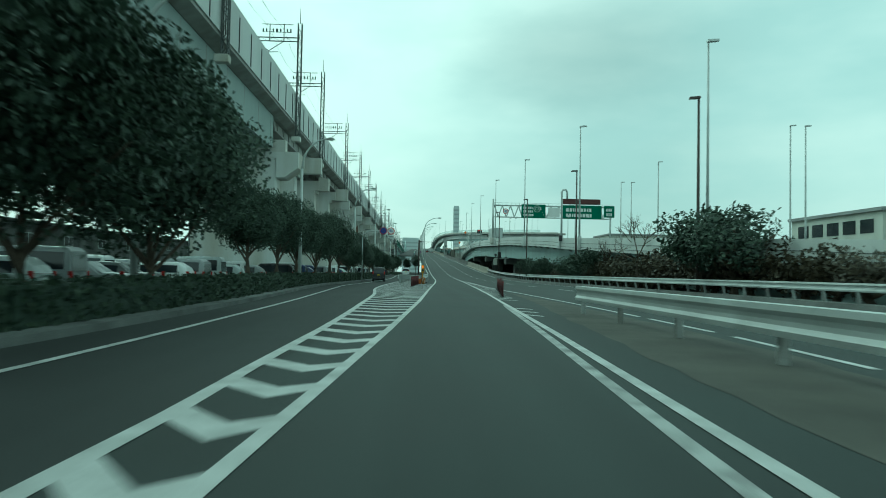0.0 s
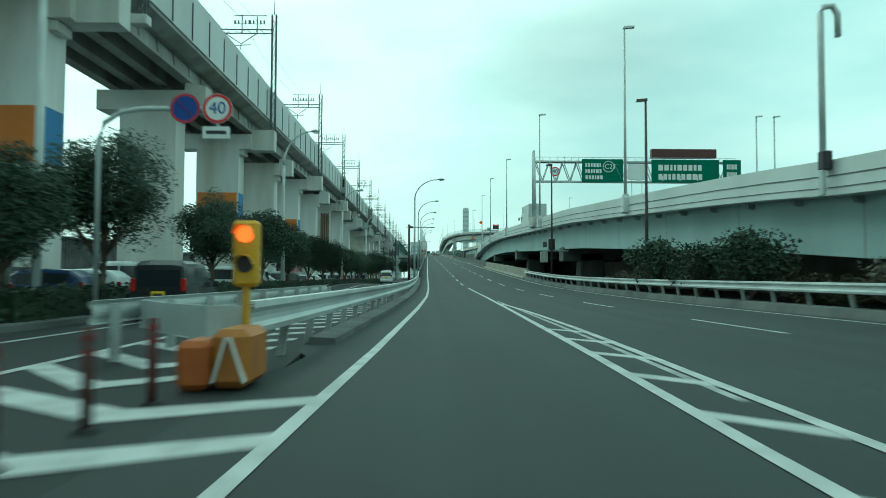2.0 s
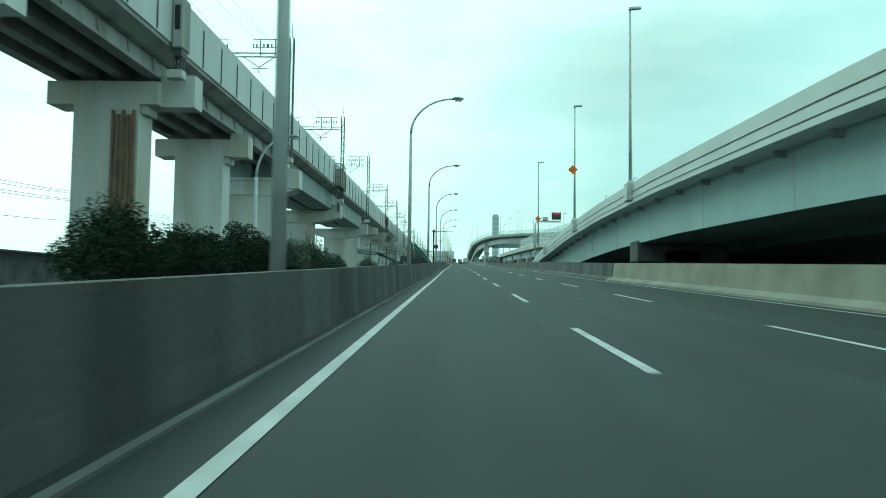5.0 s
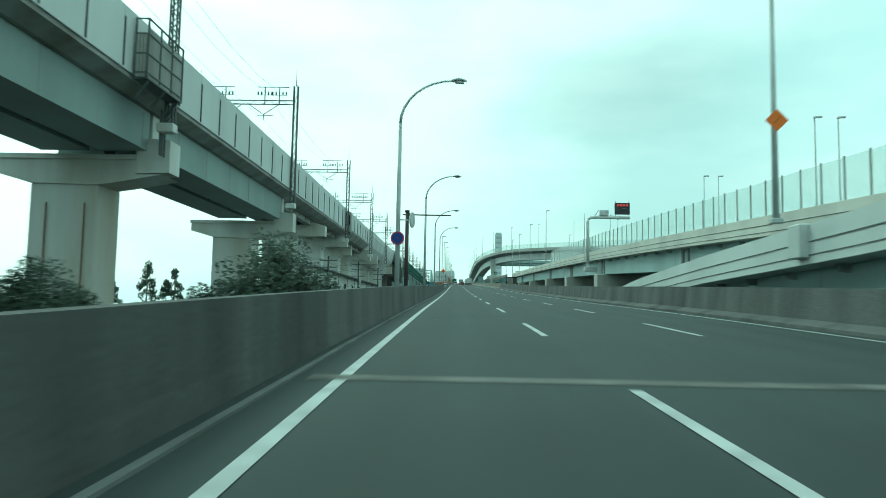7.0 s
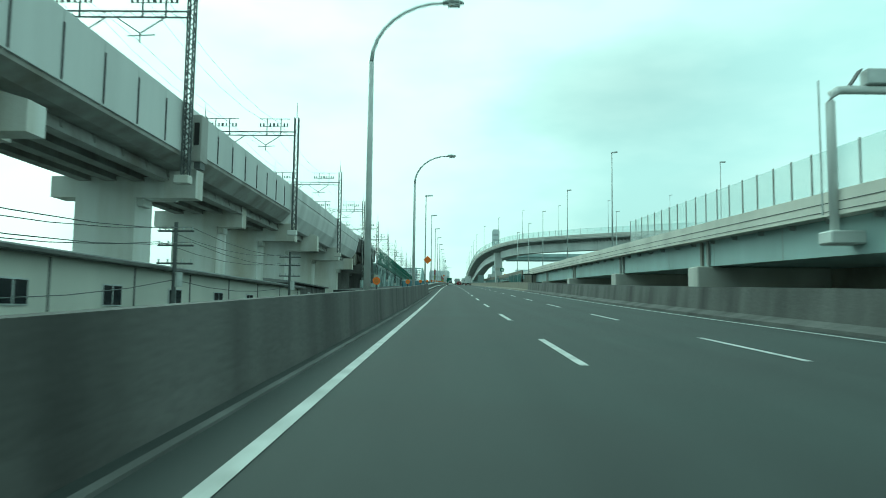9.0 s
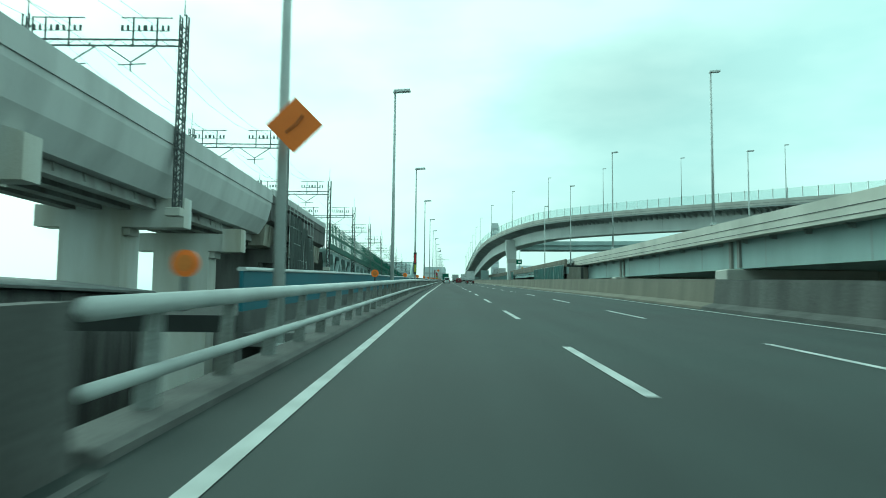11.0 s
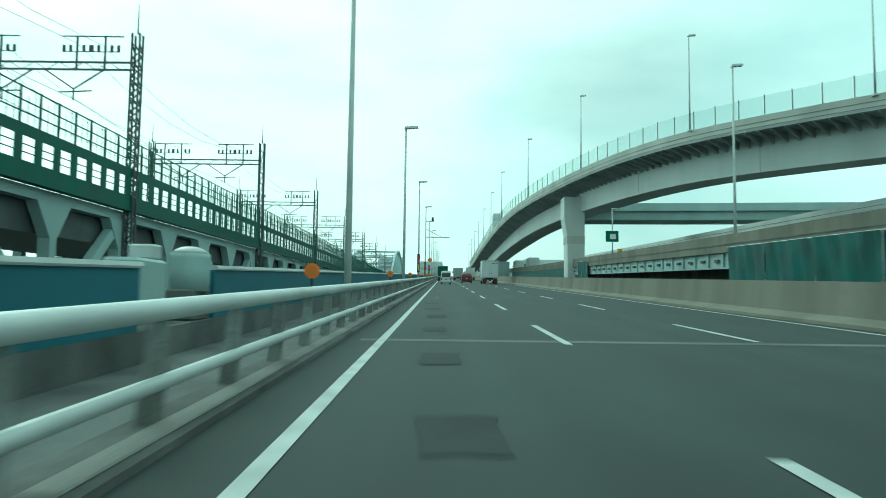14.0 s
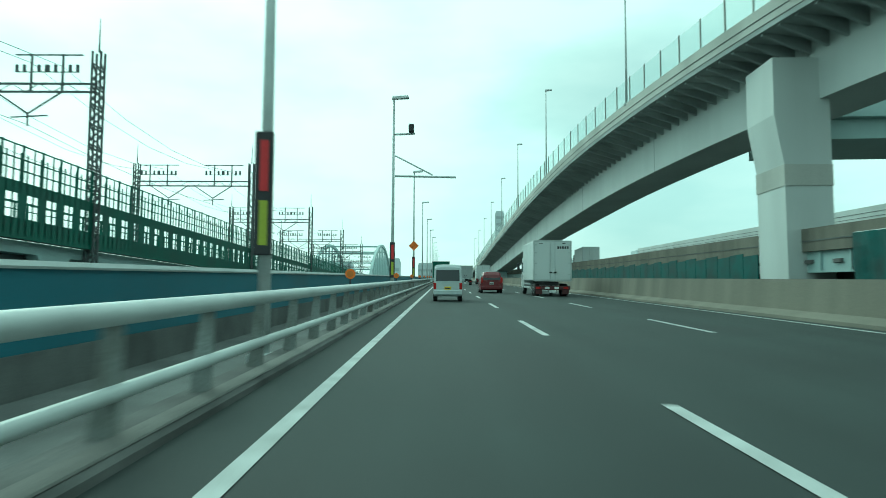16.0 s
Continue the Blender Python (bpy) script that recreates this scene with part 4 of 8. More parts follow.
refuge(276.2)
for y in (357.0, 209.5):
    b = empty("refuge_box", XV, y, 18.6, "narrow grey steel refuge box with a dark opening on the parapet", "platform")
    Geo().bevel_box(0.075, 0.75, -0.7, 0.7, 0.0, 3.5, 0.04).ob("box", M_GIRDER_RAIL, b)
    # Black plate stands in for the unlit inside of the box.
    Geo().box(0.2, 0.6, -0.712, -0.701, 1.2, 2.9).ob("opening", M_BLACK, b, "dark opening")
    Geo().box(0.2, 0.66, -0.5, 0.5, -0.5, -0.002).ob("bracket", M_MAST, b)

# scaffold hung with dark netting near the viaduct's end
M_SCAF_NET = mat("dark_scaffold_net", (0.075, 0.09, 0.085), 0.9, 0, 0.35, 3.0, 40, 0.2, streak=True)
b = empty("scaffold", -17.3, 455.0, -0.3, "steel tube scaffold with dark netting beside the railway viaduct", "scaffold")
rs2 = random.Random(21)
for k in range(8):
    for dx in (0.0, 0.8):
        Geo().tube([(dx, 2.0 * k, 0.0), (dx, 2.0 * k, 21.6 + rs2.uniform(0.0, 1.3))], 0.04, 6).ob("standard", M_STEEL_GREY, b)
for q in range(5):
    z = 14.4 + 1.8 * q
    for dx in (0.0, 0.8):
        Geo().tube([(dx, -0.4, z), (dx, 14.4, z)], 0.035, 6).ob("ledger", M_STEEL_GREY, b)
    Geo().box(0.06, 0.74, -0.2, 14.2, z - 0.1, z - 0.05).ob("deck_board", M_CONC_DARK, b)
for k in range(7):
    v, f = [], []
    top = 21.2 if k < 3 else 20.3 if k < 5 else 19.4
    for i in range(9):
        for q in range(7):
            w = q / 6
            v.append((0.86 + 0.05 * math.sin(5 * w + k) + rs2.uniform(-0.015, 0.015) + 0.04 * math.sin(2.4 * i + k), 2.0 * k + 0.03 + 0.2425 * i, 13.9 + (top - 13.9) * w + 0.12 * (1 - w) * math.sin(math.pi * i / 8)))
    for i in range(8):
        for q in range(6):
            f.append((7 * i + q, 7 * i + 7 + q, 7 * i + 8 + q, 7 * i + 1 + q))
    make("net_sheet", v, f, M_SCAF_NET, b)

# ---------------------------------------------------------------- catenary masts
MASTS = [20, 53, 85.2, 106.0, 142.4, 177.2, 209.5, 241.6, 278.6, 313.6, 354.6, 389.6, 424, 456.6, 487, 517, 546.5, 577.2, 608, 639, 670, 701, 733, 765]
first_mast = None
for y in MASTS:
    if first_mast is None:
        b = empty("catenary_mast", XV, y, 17.2, "grey steel lattice portal carrying railway wires", "mast", "masts along the railway")
        top, base, wy = 31.0 - 17.2, 0.0, 0.46
        for nm, x0 in (("near_lattice", 0.33), ("far_lattice", -10.9)):
            gg = Geo()
            z0 = 0.0 if nm[0] == "n" else 5.0
            for sx, sy in ((-1, -1), (1, -1), (1, 1), (-1, 1)):
                gg.bar((x0 + sx * wy / 2, sy * wy / 2, z0), (x0 + sx * wy / 2, sy * wy / 2, top), 0.1)
            z, s = z0, 1
            while z < top - 0.6:
                for sy in (-1, 1):
                    gg.bar((x0 - s * wy / 2, sy * wy / 2, z), (x0 + s * wy / 2, sy * wy / 2, z + 0.55), 0.06)
                    gg.bar((x0 + sy * wy / 2, -s * wy / 2, z), (x0 + sy * wy / 2, s * wy / 2, z + 0.55), 0.06)
                z, s = z + 0.55, -s
            gg.ob(nm, M_MAST, b)
            Geo().tube([(x0, 0, top), (x0, 0, top + 1.9)], 0.05, 6, 0.02).ob("spike", M_MAST, b)
        beam = Geo()
        for z in (top - 2.2, top - 1.75):
            beam.bar((0.3, 0, z), (-10.9, 0, z), 0.11)
        xx, s = -0.6, 1
        while xx > -10.7:
            beam.bar((xx, 0, top - 2.2 if s > 0 else top - 1.75), (xx - 0.75, 0, top - 1.75 if s > 0 else top - 2.2), 0.04)
            xx, s = xx - 0.75, -s
        beam.ob("cross_beam", M_MAST, b)
        for x in (-1.6, -3.3, -7.9, -9.6):
            gg = Geo()
            gg.bar((x, 0, top - 2.2), (x, 0, top - 0.1), 0.1).bar((x - 0.9, 0, top - 0.15), (x + 1.1, 0, top - 0.15), 0.07).bar((x - 0.9, 0, top - 1.1), (x + 0.9, 0, top - 1.1), 0.05)
            for q in (-0.8, -0.4, 0.4, 0.8):
                gg.tube([(x + q, 0, top - 1.1), (x + q, 0, top - 0.7)], 0.09, 6)
            gg.ob("insulator_bracket", M_MAST, b)
        for x in (-3.4, -7.7):
            gg = Geo()
            gg.bar((x + 1.8, 0, top - 2.2), (x, 0, top - 3.4), 0.08).bar((x - 1.8, 0, top - 2.2), (x, 0, top - 3.4), 0.08).bar((x - 0.9, 0, top - 3.6), (x + 1.1, 0, top - 3.5), 0.07)
            gg.tube([(x, 0, top - 3.4), (x, 0, top - 4.1)], 0.05, 6)
            gg.ob("wire_hanger", M_MAST, b)
        Geo().bevel_box(-0.4, 0.7, -0.4, 0.4, -0.6, 0.0, 0.05).ob("foot_bracket", M_CONC_PIER, b)
        first_mast = b
    else:
        copy_thing(first_mast, Matrix.Translation((XV, y, 17.2 if y < 480 else 16.55)))
for x, z in ((-3.3, 30.4), (-7.9, 30.4), (-3.4, 27.0), (-7.7, 27.0), (-1.6, 30.2), (-9.6, 30.2)):
    for a, b_ in zip(MASTS[:-1], MASTS[1:]):
        dz = 0.0 if a < 480 else 0.65
        gg = Geo().tube([(XV + x, a + (b_ - a) * t, z - dz - 1.2 * 4 * t * (1 - t) * (0.35 if z < 28 else 1)) for t in (0, 0.25, 0.5, 0.75, 1)], 0.018, 4, caps=False)
        tagged(gg.ob("overhead_wire", M_MAST), "thin dark railway wire strung between masts", "cable", "wires of the railway")

# ---------------------------------------------------------------- steel truss railway bridge with green fence
tb = empty("truss_bridge", 0, 0, 0, "pale steel deck-truss railway bridge with a green fence", "bridge", kind="structure")
T0, T1 = 487.5, 900.0
Geo().sweep([(-11, 19.0), (-0.05, 19.0), (-0.05, 19.55), (-11, 19.55)], [(XV, y, 0) for y in steps(T0, T1, 50)]).ob("top_chord", M_STEEL_PALE, tb)
Geo().sweep([(-0.5, 12.2), (-0.05, 12.2), (-0.05, 12.8), (-0.5, 12.8)], [(XV, y, 0) for y in steps(T0, T1, 50)]).ob("bottom_chord", M_STEEL_PALE, tb)
Geo().sweep([(-10.5, 12.2), (-10.0, 12.2), (-10.0, 12.8), (-10.5, 12.8)], [(XV, y, 0) for y in steps(T0, T1, 50)]).ob("bottom_chord", M_STEEL_PALE, tb)
y, s = T0 + 0.4, 1
while y < T1 - 8 :
    for x in (XV - 0.28, XV - 10.25):
        Geo().bar((x, y, 18.99), (x, y, 12.8), 0.6, 0.6).ob("truss_post", M_STEEL_PALE, tb)
        Geo().bar((x, y, 18.9 if s > 0 else 12.8), (x, y + 7.2, 12.8 if s > 0 else 18.9), 0.5, 0.6).ob("truss_diagonal", M_STEEL_PALE, tb)
    gx_ = XV - 0.28
    Geo().add([(gx_ + e_, y + u, z) for e_ in (-0.28, 0.302) for u, z in ((-1.5, 18.99), (-0.32, 17.3), (0.32, 17.3), (1.5, 18.99))],
              [(0, 1, 2, 3), (7, 6, 5, 4), (0, 4, 5, 1), (1, 5, 6, 2), (2, 6, 7, 3), (3, 7, 4, 0)]).ob("gusset_plate", M_STEEL_PALE, tb)
    y, s = y + 7.2, -s
Geo().sweep([(0.0, 19.56), (0.5, 19.56), (0.5, 19.75), (0.0, 19.75)], [(XV, y, 0) for y in steps(T0, T1, 50)]).ob("walkway", M_GREEN, tb)
def rail_line(nm, z0, z1, u0, u1):
    Geo().sweep([(u0, z0), (u1, z0), (u1, z1), (u0, z1)], [(XV, y, 0) for y in steps(T0 - 1, T1, 50)]).ob(nm, M_GREEN, tb)


rail_line("lower_band", 19.58, 20.45, 0.42, 0.47)
rail_line("middle_band", 21.55, 22.08, 0.42, 0.47)
for z in (20.8, 21.15):
    rail_line("fence_rail", z, z + 0.045, 0.44, 0.47)
for z in (22.55, 23.05, 23.65):
    rail_line("fence_rail", z, z + 0.06, 0.43, 0.47)
for z in (20.2, 21.6, 22.55, 23.65):
    rail_line("far_rail", z, z + 0.1, -10.7, -10.64)
far = Geo()
for y in steps(T0, 700, 1.55):
    far.box(XV - 10.7, XV - 10.6, y - 0.05, y + 0.05, 19.6, 23.75)
tagged(far.ob("far_posts", M_GREEN, tb), kind="stuff")
fp = None
for i, y in enumerate(steps(T0 - 0.5, 800, 1.55)):
    if fp is None:
        fp = Geo().box(0.41, 0.48, -0.28, 0.28, 20.44, 21.56).box(0.40, 0.48, -0.05, 0.05, 22.06, 23.75).ob("fence_post", M_GREEN, tb)
        fp.location = (XV, y, 0)
    else:
        piece("fence_post", fp.data, tb, Matrix.Translation((XV, y, 0)))
# dense upright bars on the further spans
bars = Geo()
for k, y in enumerate(steps(531, 770, 0.52)):
    bars.box(XV + 0.43, XV + 0.47, y - 0.05, y + 0.05, 19.6, 23.35 + 0.35 * (k % 3 == 0))
for k, y in enumerate(steps(488, 530.6, 0.52)):
    bars.box(XV + 0.445, XV + 0.465, y - 0.022, y + 0.022, 22.06, 23.35 + 0.35 * (k % 3 == 0))
tagged(bars.ob("upright_bars", M_GREEN, tb), kind="stuff")
# floor beams behind the posts
Geo().sweep([(-9.8, 17.5), (-0.7, 17.5), (-0.7, 18.98), (-9.8, 18.98)], [(XV, y, 0) for y in steps(T0, T1, 50)]).ob("floor_beam", M_MAST, tb)

# ---------------------------------------------------------------- elevated ramps on the east
def elevated(name, label, path, width, par_h, girder_in, girder_d, col_white, col_girder, piers=(), ribs=3.0, slab=0.3, rib_out=True, tall=False, joined=False, under=None):
    under = under or col_girder
    """Box-girder road viaduct. path: outer (west) top edge of the parapet."""
    e = empty(name, 0, 0, 0, label, "viaduct", kind="structure")
    W = width
    Geo().sweep([(0, -par_h), (0.26, -par_h), (0.22, 0), (0.02, 0)], path).ob("parapet", col_white, e)
    Geo().sweep([(W - 0.26, -par_h), (W, -par_h), (W - 0.02, 0), (W - 0.22, 0)], path).ob("parapet", col_white, e)
    # A separate under colour puts the underside's shade into the slab.
    Geo().sweep([(0.0, -par_h - slab), (W, -par_h - slab), (W, -par_h - 0.002), (0.0, -par_h - 0.002)], path).ob("deck_slab", col_white if under is col_girder else under, e)
    Geo().sweep([(0.27, -par_h), (W - 0.27, -par_h), (W - 0.27, -par_h + 0.08), (0.27, -par_h + 0.08)], path).ob("road_surface", M_ASPHALT, e)
    top = -par_h - slab - 0.002
    Geo().sweep([(girder_in, top - girder_d), (W - girder_in, top - girder_d), (W - girder_in, top), (girder_in, top)], path).ob("box_girder", col_girder, e)
    for z in (-0.55 * par_h, -par_h + 0.05):
        Geo().sweep([(-0.02, z - 0.02), (0.005, z - 0.02), (0.005, z + 0.02), (-0.02, z + 0.02)], path).ob("parapet_groove", M_CONC_KERB, e)
    # welded seams down the girder's web
    for k in range(2, len(path) - 1, 2 if joined is False else 6):
        a, b = Vector(path[k]), Vector(path[k + 1])
        d = (b - a).normalized()
        s = Vector((d.y, -d.x, 0)).normalized()
        o, w_ = s * 0.012, Vector((d.x, d.y, 0)) * 0.035
        q0 = a + s * (girder_in - 0.013)
        v = [q0 - w_ + Vector((0, 0, top - girder_d)), q0 + w_ + Vector((0, 0, top - girder_d)), q0 + w_ + Vector((0, 0, top)), q0 - w_ + Vector((0, 0, top))]
        Geo().add(v + [x + o for x in v], [(0, 1, 2, 3), (7, 6, 5, 4), (0, 4, 5, 1), (1, 5, 6, 2), (2, 6, 7, 3), (3, 7, 4, 0)]).ob("web_seam", M_UNDER, e)
    # brackets under the overhang
    pts = [Vector(p) for p in path]
    acc, nxt, many, count = 0.0, 1.0, Geo(), 0
    for a, b in zip(pts[:-1], pts[1:]):
        L = (b - a).length
        while nxt < acc + L:
            p = a + (b - a) * ((nxt - acc) / L)
            d = (b - a).normalized()
            s = Vector((d.y, -d.x, 0)).normalized()
            q = lambda u, w: p + s * u + Vector((0, 0, w))
            t = Vector((d.x, d.y, 0)) * 0.09
            vs = [q(0.15 if tall else girder_in - 0.45, top), q(girder_in, top), q(girder_in, top - 0.9 if tall else top - 0.3), q(0.15 if tall else girder_in - 0.35, top - 0.12 if tall else top - 0.26)]
            v = [x - t for x in vs] + [x + t for x in vs]
            fs = [(0, 1, 2, 3), (7, 6, 5, 4), (0, 4, 5, 1), (1, 5, 6, 2), (2, 6, 7, 3), (3, 7, 4, 0)]
            if joined and count >= 280:
                many.add(v, fs)
            else:
                Geo().add(v, fs).ob("bracket", M_UNDER, e)
                count += 1
            nxt += ribs
        acc += L
    if many.v:
        tagged(many.ob("brackets", under, e), kind="stuff")
    return e


def path_of(pts, a, b, d):
    return [(curve1(y, [(p[0], p[1]) for p in pts]), y, curve1(y, [(p[0], p[2]) for p in pts])) for y in steps(a, b, d)]


A_PTS = [(-60, 26.0, -1.0), (0, 22.5, 1.5), (45, 19.8, 3.75), (75, 18.0, 5.2), (90, 17.0, 5.9), (98, 16.4, 6.45), (117, 15.1, 7.35), (126, 14.5, 7.75), (132, 14.15, 8.05), (147, 13.45, 8.4), (166, 13.2, 9.0), (187, 13.2, 9.65), (205, 13.2, 9.95), (222, 13.2, 9.85), (238, 13.2, 9.4), (252, 13.4, 8.75), (270, 14.2, 8.4), (289, 15.3, 7.9), (310, 17.0, 6.8), (335, 19.5, 5.0), (360, 22, 3.2)]
A_PTS = [(y, curve1(y, [(p[0], p[1]) for p in A_PTS]) + swing(y), curve1(y, [(p[0], p[2]) for p in A_PTS])) for y in steps(-60, 360, 6)]
PA = path_of(A_PTS, -20, 350, 5)
elevated("entry_ramp", "white steel elevated ramp with smooth parapets", PA, 8.6, 1.15, 1.25, 2.45, M_STEEL_WHITE, M_STEEL_PALE, ribs=4.2, slab=0.25)
B_PTS = [(-60, 34.6, -1.0), (0, 31.15, 1.5), (45, 28.45, 3.75), (75, 26.65, 5.2), (98, 25.05, 6.45), (117, 23.75, 7.35), (132, 22.8, 8.0), (147, 22.1, 8.35), (166, 21.9, 8.8), (187, 21.9, 9.2), (205, 21.95, 9.3), (225, 22, 9.35), (267, 22, 11.4), (303, 22, 13.0), (341, 22, 14.5), (374, 22, 15.5), (391, 22, 16.0), (424, 22, 16.9), (459, 22.0, 17.75), (484, 22, 18.4), (520, 22, 19.2), (600, 22, 22), (800, 22, 29)]
B_PTS = [(y, curve1(y, [(p[0], p[1]) for p in B_PTS]) + swing(y), curve1(y, [(p[0], p[2]) for p in B_PTS])) for y in steps(-60, 800, 5)]
PB = path_of(B_PTS, -20, 489, 6)
mv = elevated("main_viaduct", "white elevated expressway viaduct with pale green girders", PB, 16.0, 1.15, 1.1, 2.1, M_PARAPET_WARM, M_STEEL_PALE, ribs=4.5, slab=0.2)
# its continuation stands on a wall with teal sheeting
bw = empty("viaduct_wall", 0, 0, 0, "tan parapet over teal sheeted viaduct side", "viaduct", kind="structure")
zB2 = lambda y: 18.04 + 0.0298 * (y - 488) if y < 620 else 21.97 + 0.036 * (y - 620)
PB2 = [(19.5, y, zB2(y)) for y in steps(483.0, 900, 7)]
Geo().sweep([(0, -1.15), (0.3, -1.15), (0.3, 0), (0, 0)], PB2).ob("parapet", M_CONC_TAN_OLD, bw)
Geo().sweep([(-0.03, -0.66), (-0.002, -0.66), (-0.002, -0.60), (-0.03, -0.60)], PB2).ob("parapet_groove", M_CONC_KERB, bw)
Geo().sweep([(0.31, -1.15), (12, -1.15), (12, -0.9), (0.31, -0.9)], PB2).ob("deck", M_ASPHALT, bw)
Geo().sweep([(0.25, -2.2), (0.6, -2.2), (0.6, -1.152), (0.25, -1.152)], PB2).ob("girder", M_STEEL_PALE, bw, "pale weathered steel girder")
for y in steps(522, 600, 2.6):
    z = zB2(y)
    Geo().box(19.62, 19.748, y - 0.06, y + 0.06, z - 2.1, z - 1.16).ob("stiffener", M_STEEL_PALE, bw)
    # Dark block on the web paints the shade inside a hand hole.
    Geo().box(19.6, 19.748, y + 0.75, y + 1.4, z - 1.72, z - 1.54).ob("hand_hole", M_CONC_DARK, bw, "dark block for a shaded opening in the girder")
# Dark sheet added behind the girder for the shaded gap below it.
Geo().sweep([(2.4, -6.5), (2.8, -6.5), (2.8, -1.2), (2.4, -1.2)], PB2).ob("shade_backing", M_CONC_DARK, bw)


Geo().bevel_box(19.82, 23.0, 483.05, 483.4, 11.0, zB2(483) - 1.16, 0.03).ob("end_wall", M_CONC_STAIN, bw, "pale stained end wall")
# Wall added to close the viaduct's end, dark like the unlit gap there.
tagged(Geo().box(19.8, 35.0, 489.0, 489.4, 9.0, zB2(489) - 1.3).ob("abutment", M_CONC_DARK), "dark wall added to fill the gap at the viaduct's end", "abutment", kind="structure")


def net(a, b, zt, zb, name, label, wide):
    """Netting hung in sheets, each with loose folds and a slack lower hem."""
    rn = random.Random(int(a))
    e = empty(name, 0, 0, 0, label, "netting")
    for y0, y1 in zip(steps(a, b, wide)[:-1], steps(a, b, wide)[1:]):
        v, f = [], []
        ys = steps(y0 + 0.03, y1 - 0.03, 0.3)
        p1, p2, lean = rn.uniform(0, 6), rn.uniform(0, 6), rn.uniform(-0.05, 0.05)
        for y in ys:
            t = (y - y0) / (y1 - y0)
            sag = 0.16 * math.sin(math.pi * t) + rn.uniform(-0.03, 0.03)
            for q in range(5):
                w = q / 4
                u = 19.34 + lean * w + 0.05 * math.sin(y * 1.9 + p1 + 2.2 * w) * (0.4 + w * (1 - w) * 2) + 0.03 * math.sin(y * 5.1 + p2 - 3 * w) + rn.uniform(-0.012, 0.012)
                v.append((u, y, zB2(y) + zb * (1 - w) + zt * w + sag * (1 - w)))
        for k in range(len(ys) - 1):
            for q in range(4):
                f.append((5 * k + q, 5 * k + 5 + q, 5 * k + 6 + q, 5 * k + 1 + q))
        make("sheet", v, f, M_TEAL, e)
        Geo().tube([(19.36, y0, zB2(y0) + zt + 0.02), (19.36, y0, zB2(y0) + zb - 0.1)], 0.03, 6).ob("scaffold_tube", M_STEEL_GREY, e)
    Geo().tube([(19.38, a, zB2(a) + zt), (19.38, b, zB2(b) + zt)], 0.03, 6).ob("top_rail", M_STEEL_GREY, e)


net(483.2, 520.5, -0.85, -3.9, "scaffold_netting", "teal scaffold netting hung in sheets below a tan parapet", 5.3)
net(564.7, 570.6, -0.5, -3.0, "scaffold_netting", "short teal netting panel hung below a tan parapet", 2.9)
gf = empty("green_panel_fence", 0, 0, 0, "dark blue-green panel fence along the viaduct's edge", "fence")
for k, y in enumerate(steps(580, 660, 2.0)):
    Geo().bevel_box(19.3, 19.36, y + 0.03, y + 1.97, zB2(y) - 2.7, zB2(y) - 1.1 + 0.12 * (k % 2), 0.01).ob("panel", M_TEAL, gf)

# curved flyover
C_PTS = [(92, 474, 29.6), (75, 490, 30.3), (60, 505.5, 30.9), (46, 520.5, 31.5), (35, 533.5, 31.9), (25.8, 546.2, 32.2), (21.8, 557, 32.3), (19.1, 568.2, 32.3), (16.7, 580, 32.1), (14.9, 592, 31.9), (13.5, 605, 31.6), (12.7, 618.5, 31.2), (12.3, 640, 31.0), (12.1, 670, 30.6), (12.0, 710, 30.0), (12.0, 760, 29.4), (12.0, 840, 29.9), (12.0, 1000, 34.5)]
cc = [Vector(p) for p in C_PTS]
for _ in range(2):
    cc = [cc[0]] + [p for a, b in zip(cc[:-1], cc[1:]) for p in (a * 0.75 + b * 0.25, a * 0.25 + b * 0.75)] + [cc[-1]]
fly = elevated("flyover", "curved steel flyover with wide brackets and tan parapet", cc, 9.5, 1.1, 3.0, 3.4, M_CONC_FLY, M_STEEL_WHITE, ribs=1.3, joined=True, under=M_UNDER, slab=0.25, tall=True)
pf = [(18.8, 15), (21.2, 15), (21.2, 29.6), (18.3, 29.6), (18.3, 26.6), (18.75, 24.0)]
Geo().add([(x, 575.4, z) for x, z in pf] + [(x, 578.6, z) for x, z in pf], [tuple(range(6)), tuple(range(11, 5, -1))] + [(k, 6 + k, 6 + (k + 1) % 6, (k + 1) % 6) for k in range(6)]).ob("pier", M_STEEL_WHITE, fly)
Geo().box(18.72, 21.22, 575.35, 578.65, 22.9, 24.0).ob("pier_band", M_CONC_FLY, fly, "darker grey band")
for (x, y, z) in ((64, 507, 26.5), (12.8 + 4, 660, 25), (12 + 4, 720, 25)):
    Geo().box(x - 1.5, x + 1.5, y - 1.5, y + 1.5, zr(y) - 3, z).ob("pier", M_STEEL_PALE, fly)
# far crossing flyover behind
elevated("far_flyover", "distant pale flyover crossing behind", [(24, 592, 29.95), (40, 590.5, 29.95), (65, 588, 30.05), (120, 584, 30.4)], 8, 1.0, 0.6, 1.3, M_STEEL_PALE, M_STEEL_PALE, ribs=60, slab=0.2)

# The girder's dark colour stands in for this ramp's shaded underside.
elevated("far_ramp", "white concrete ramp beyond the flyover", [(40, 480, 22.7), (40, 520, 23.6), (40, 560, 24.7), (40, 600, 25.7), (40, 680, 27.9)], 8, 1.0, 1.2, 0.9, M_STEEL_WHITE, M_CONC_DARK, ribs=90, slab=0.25)
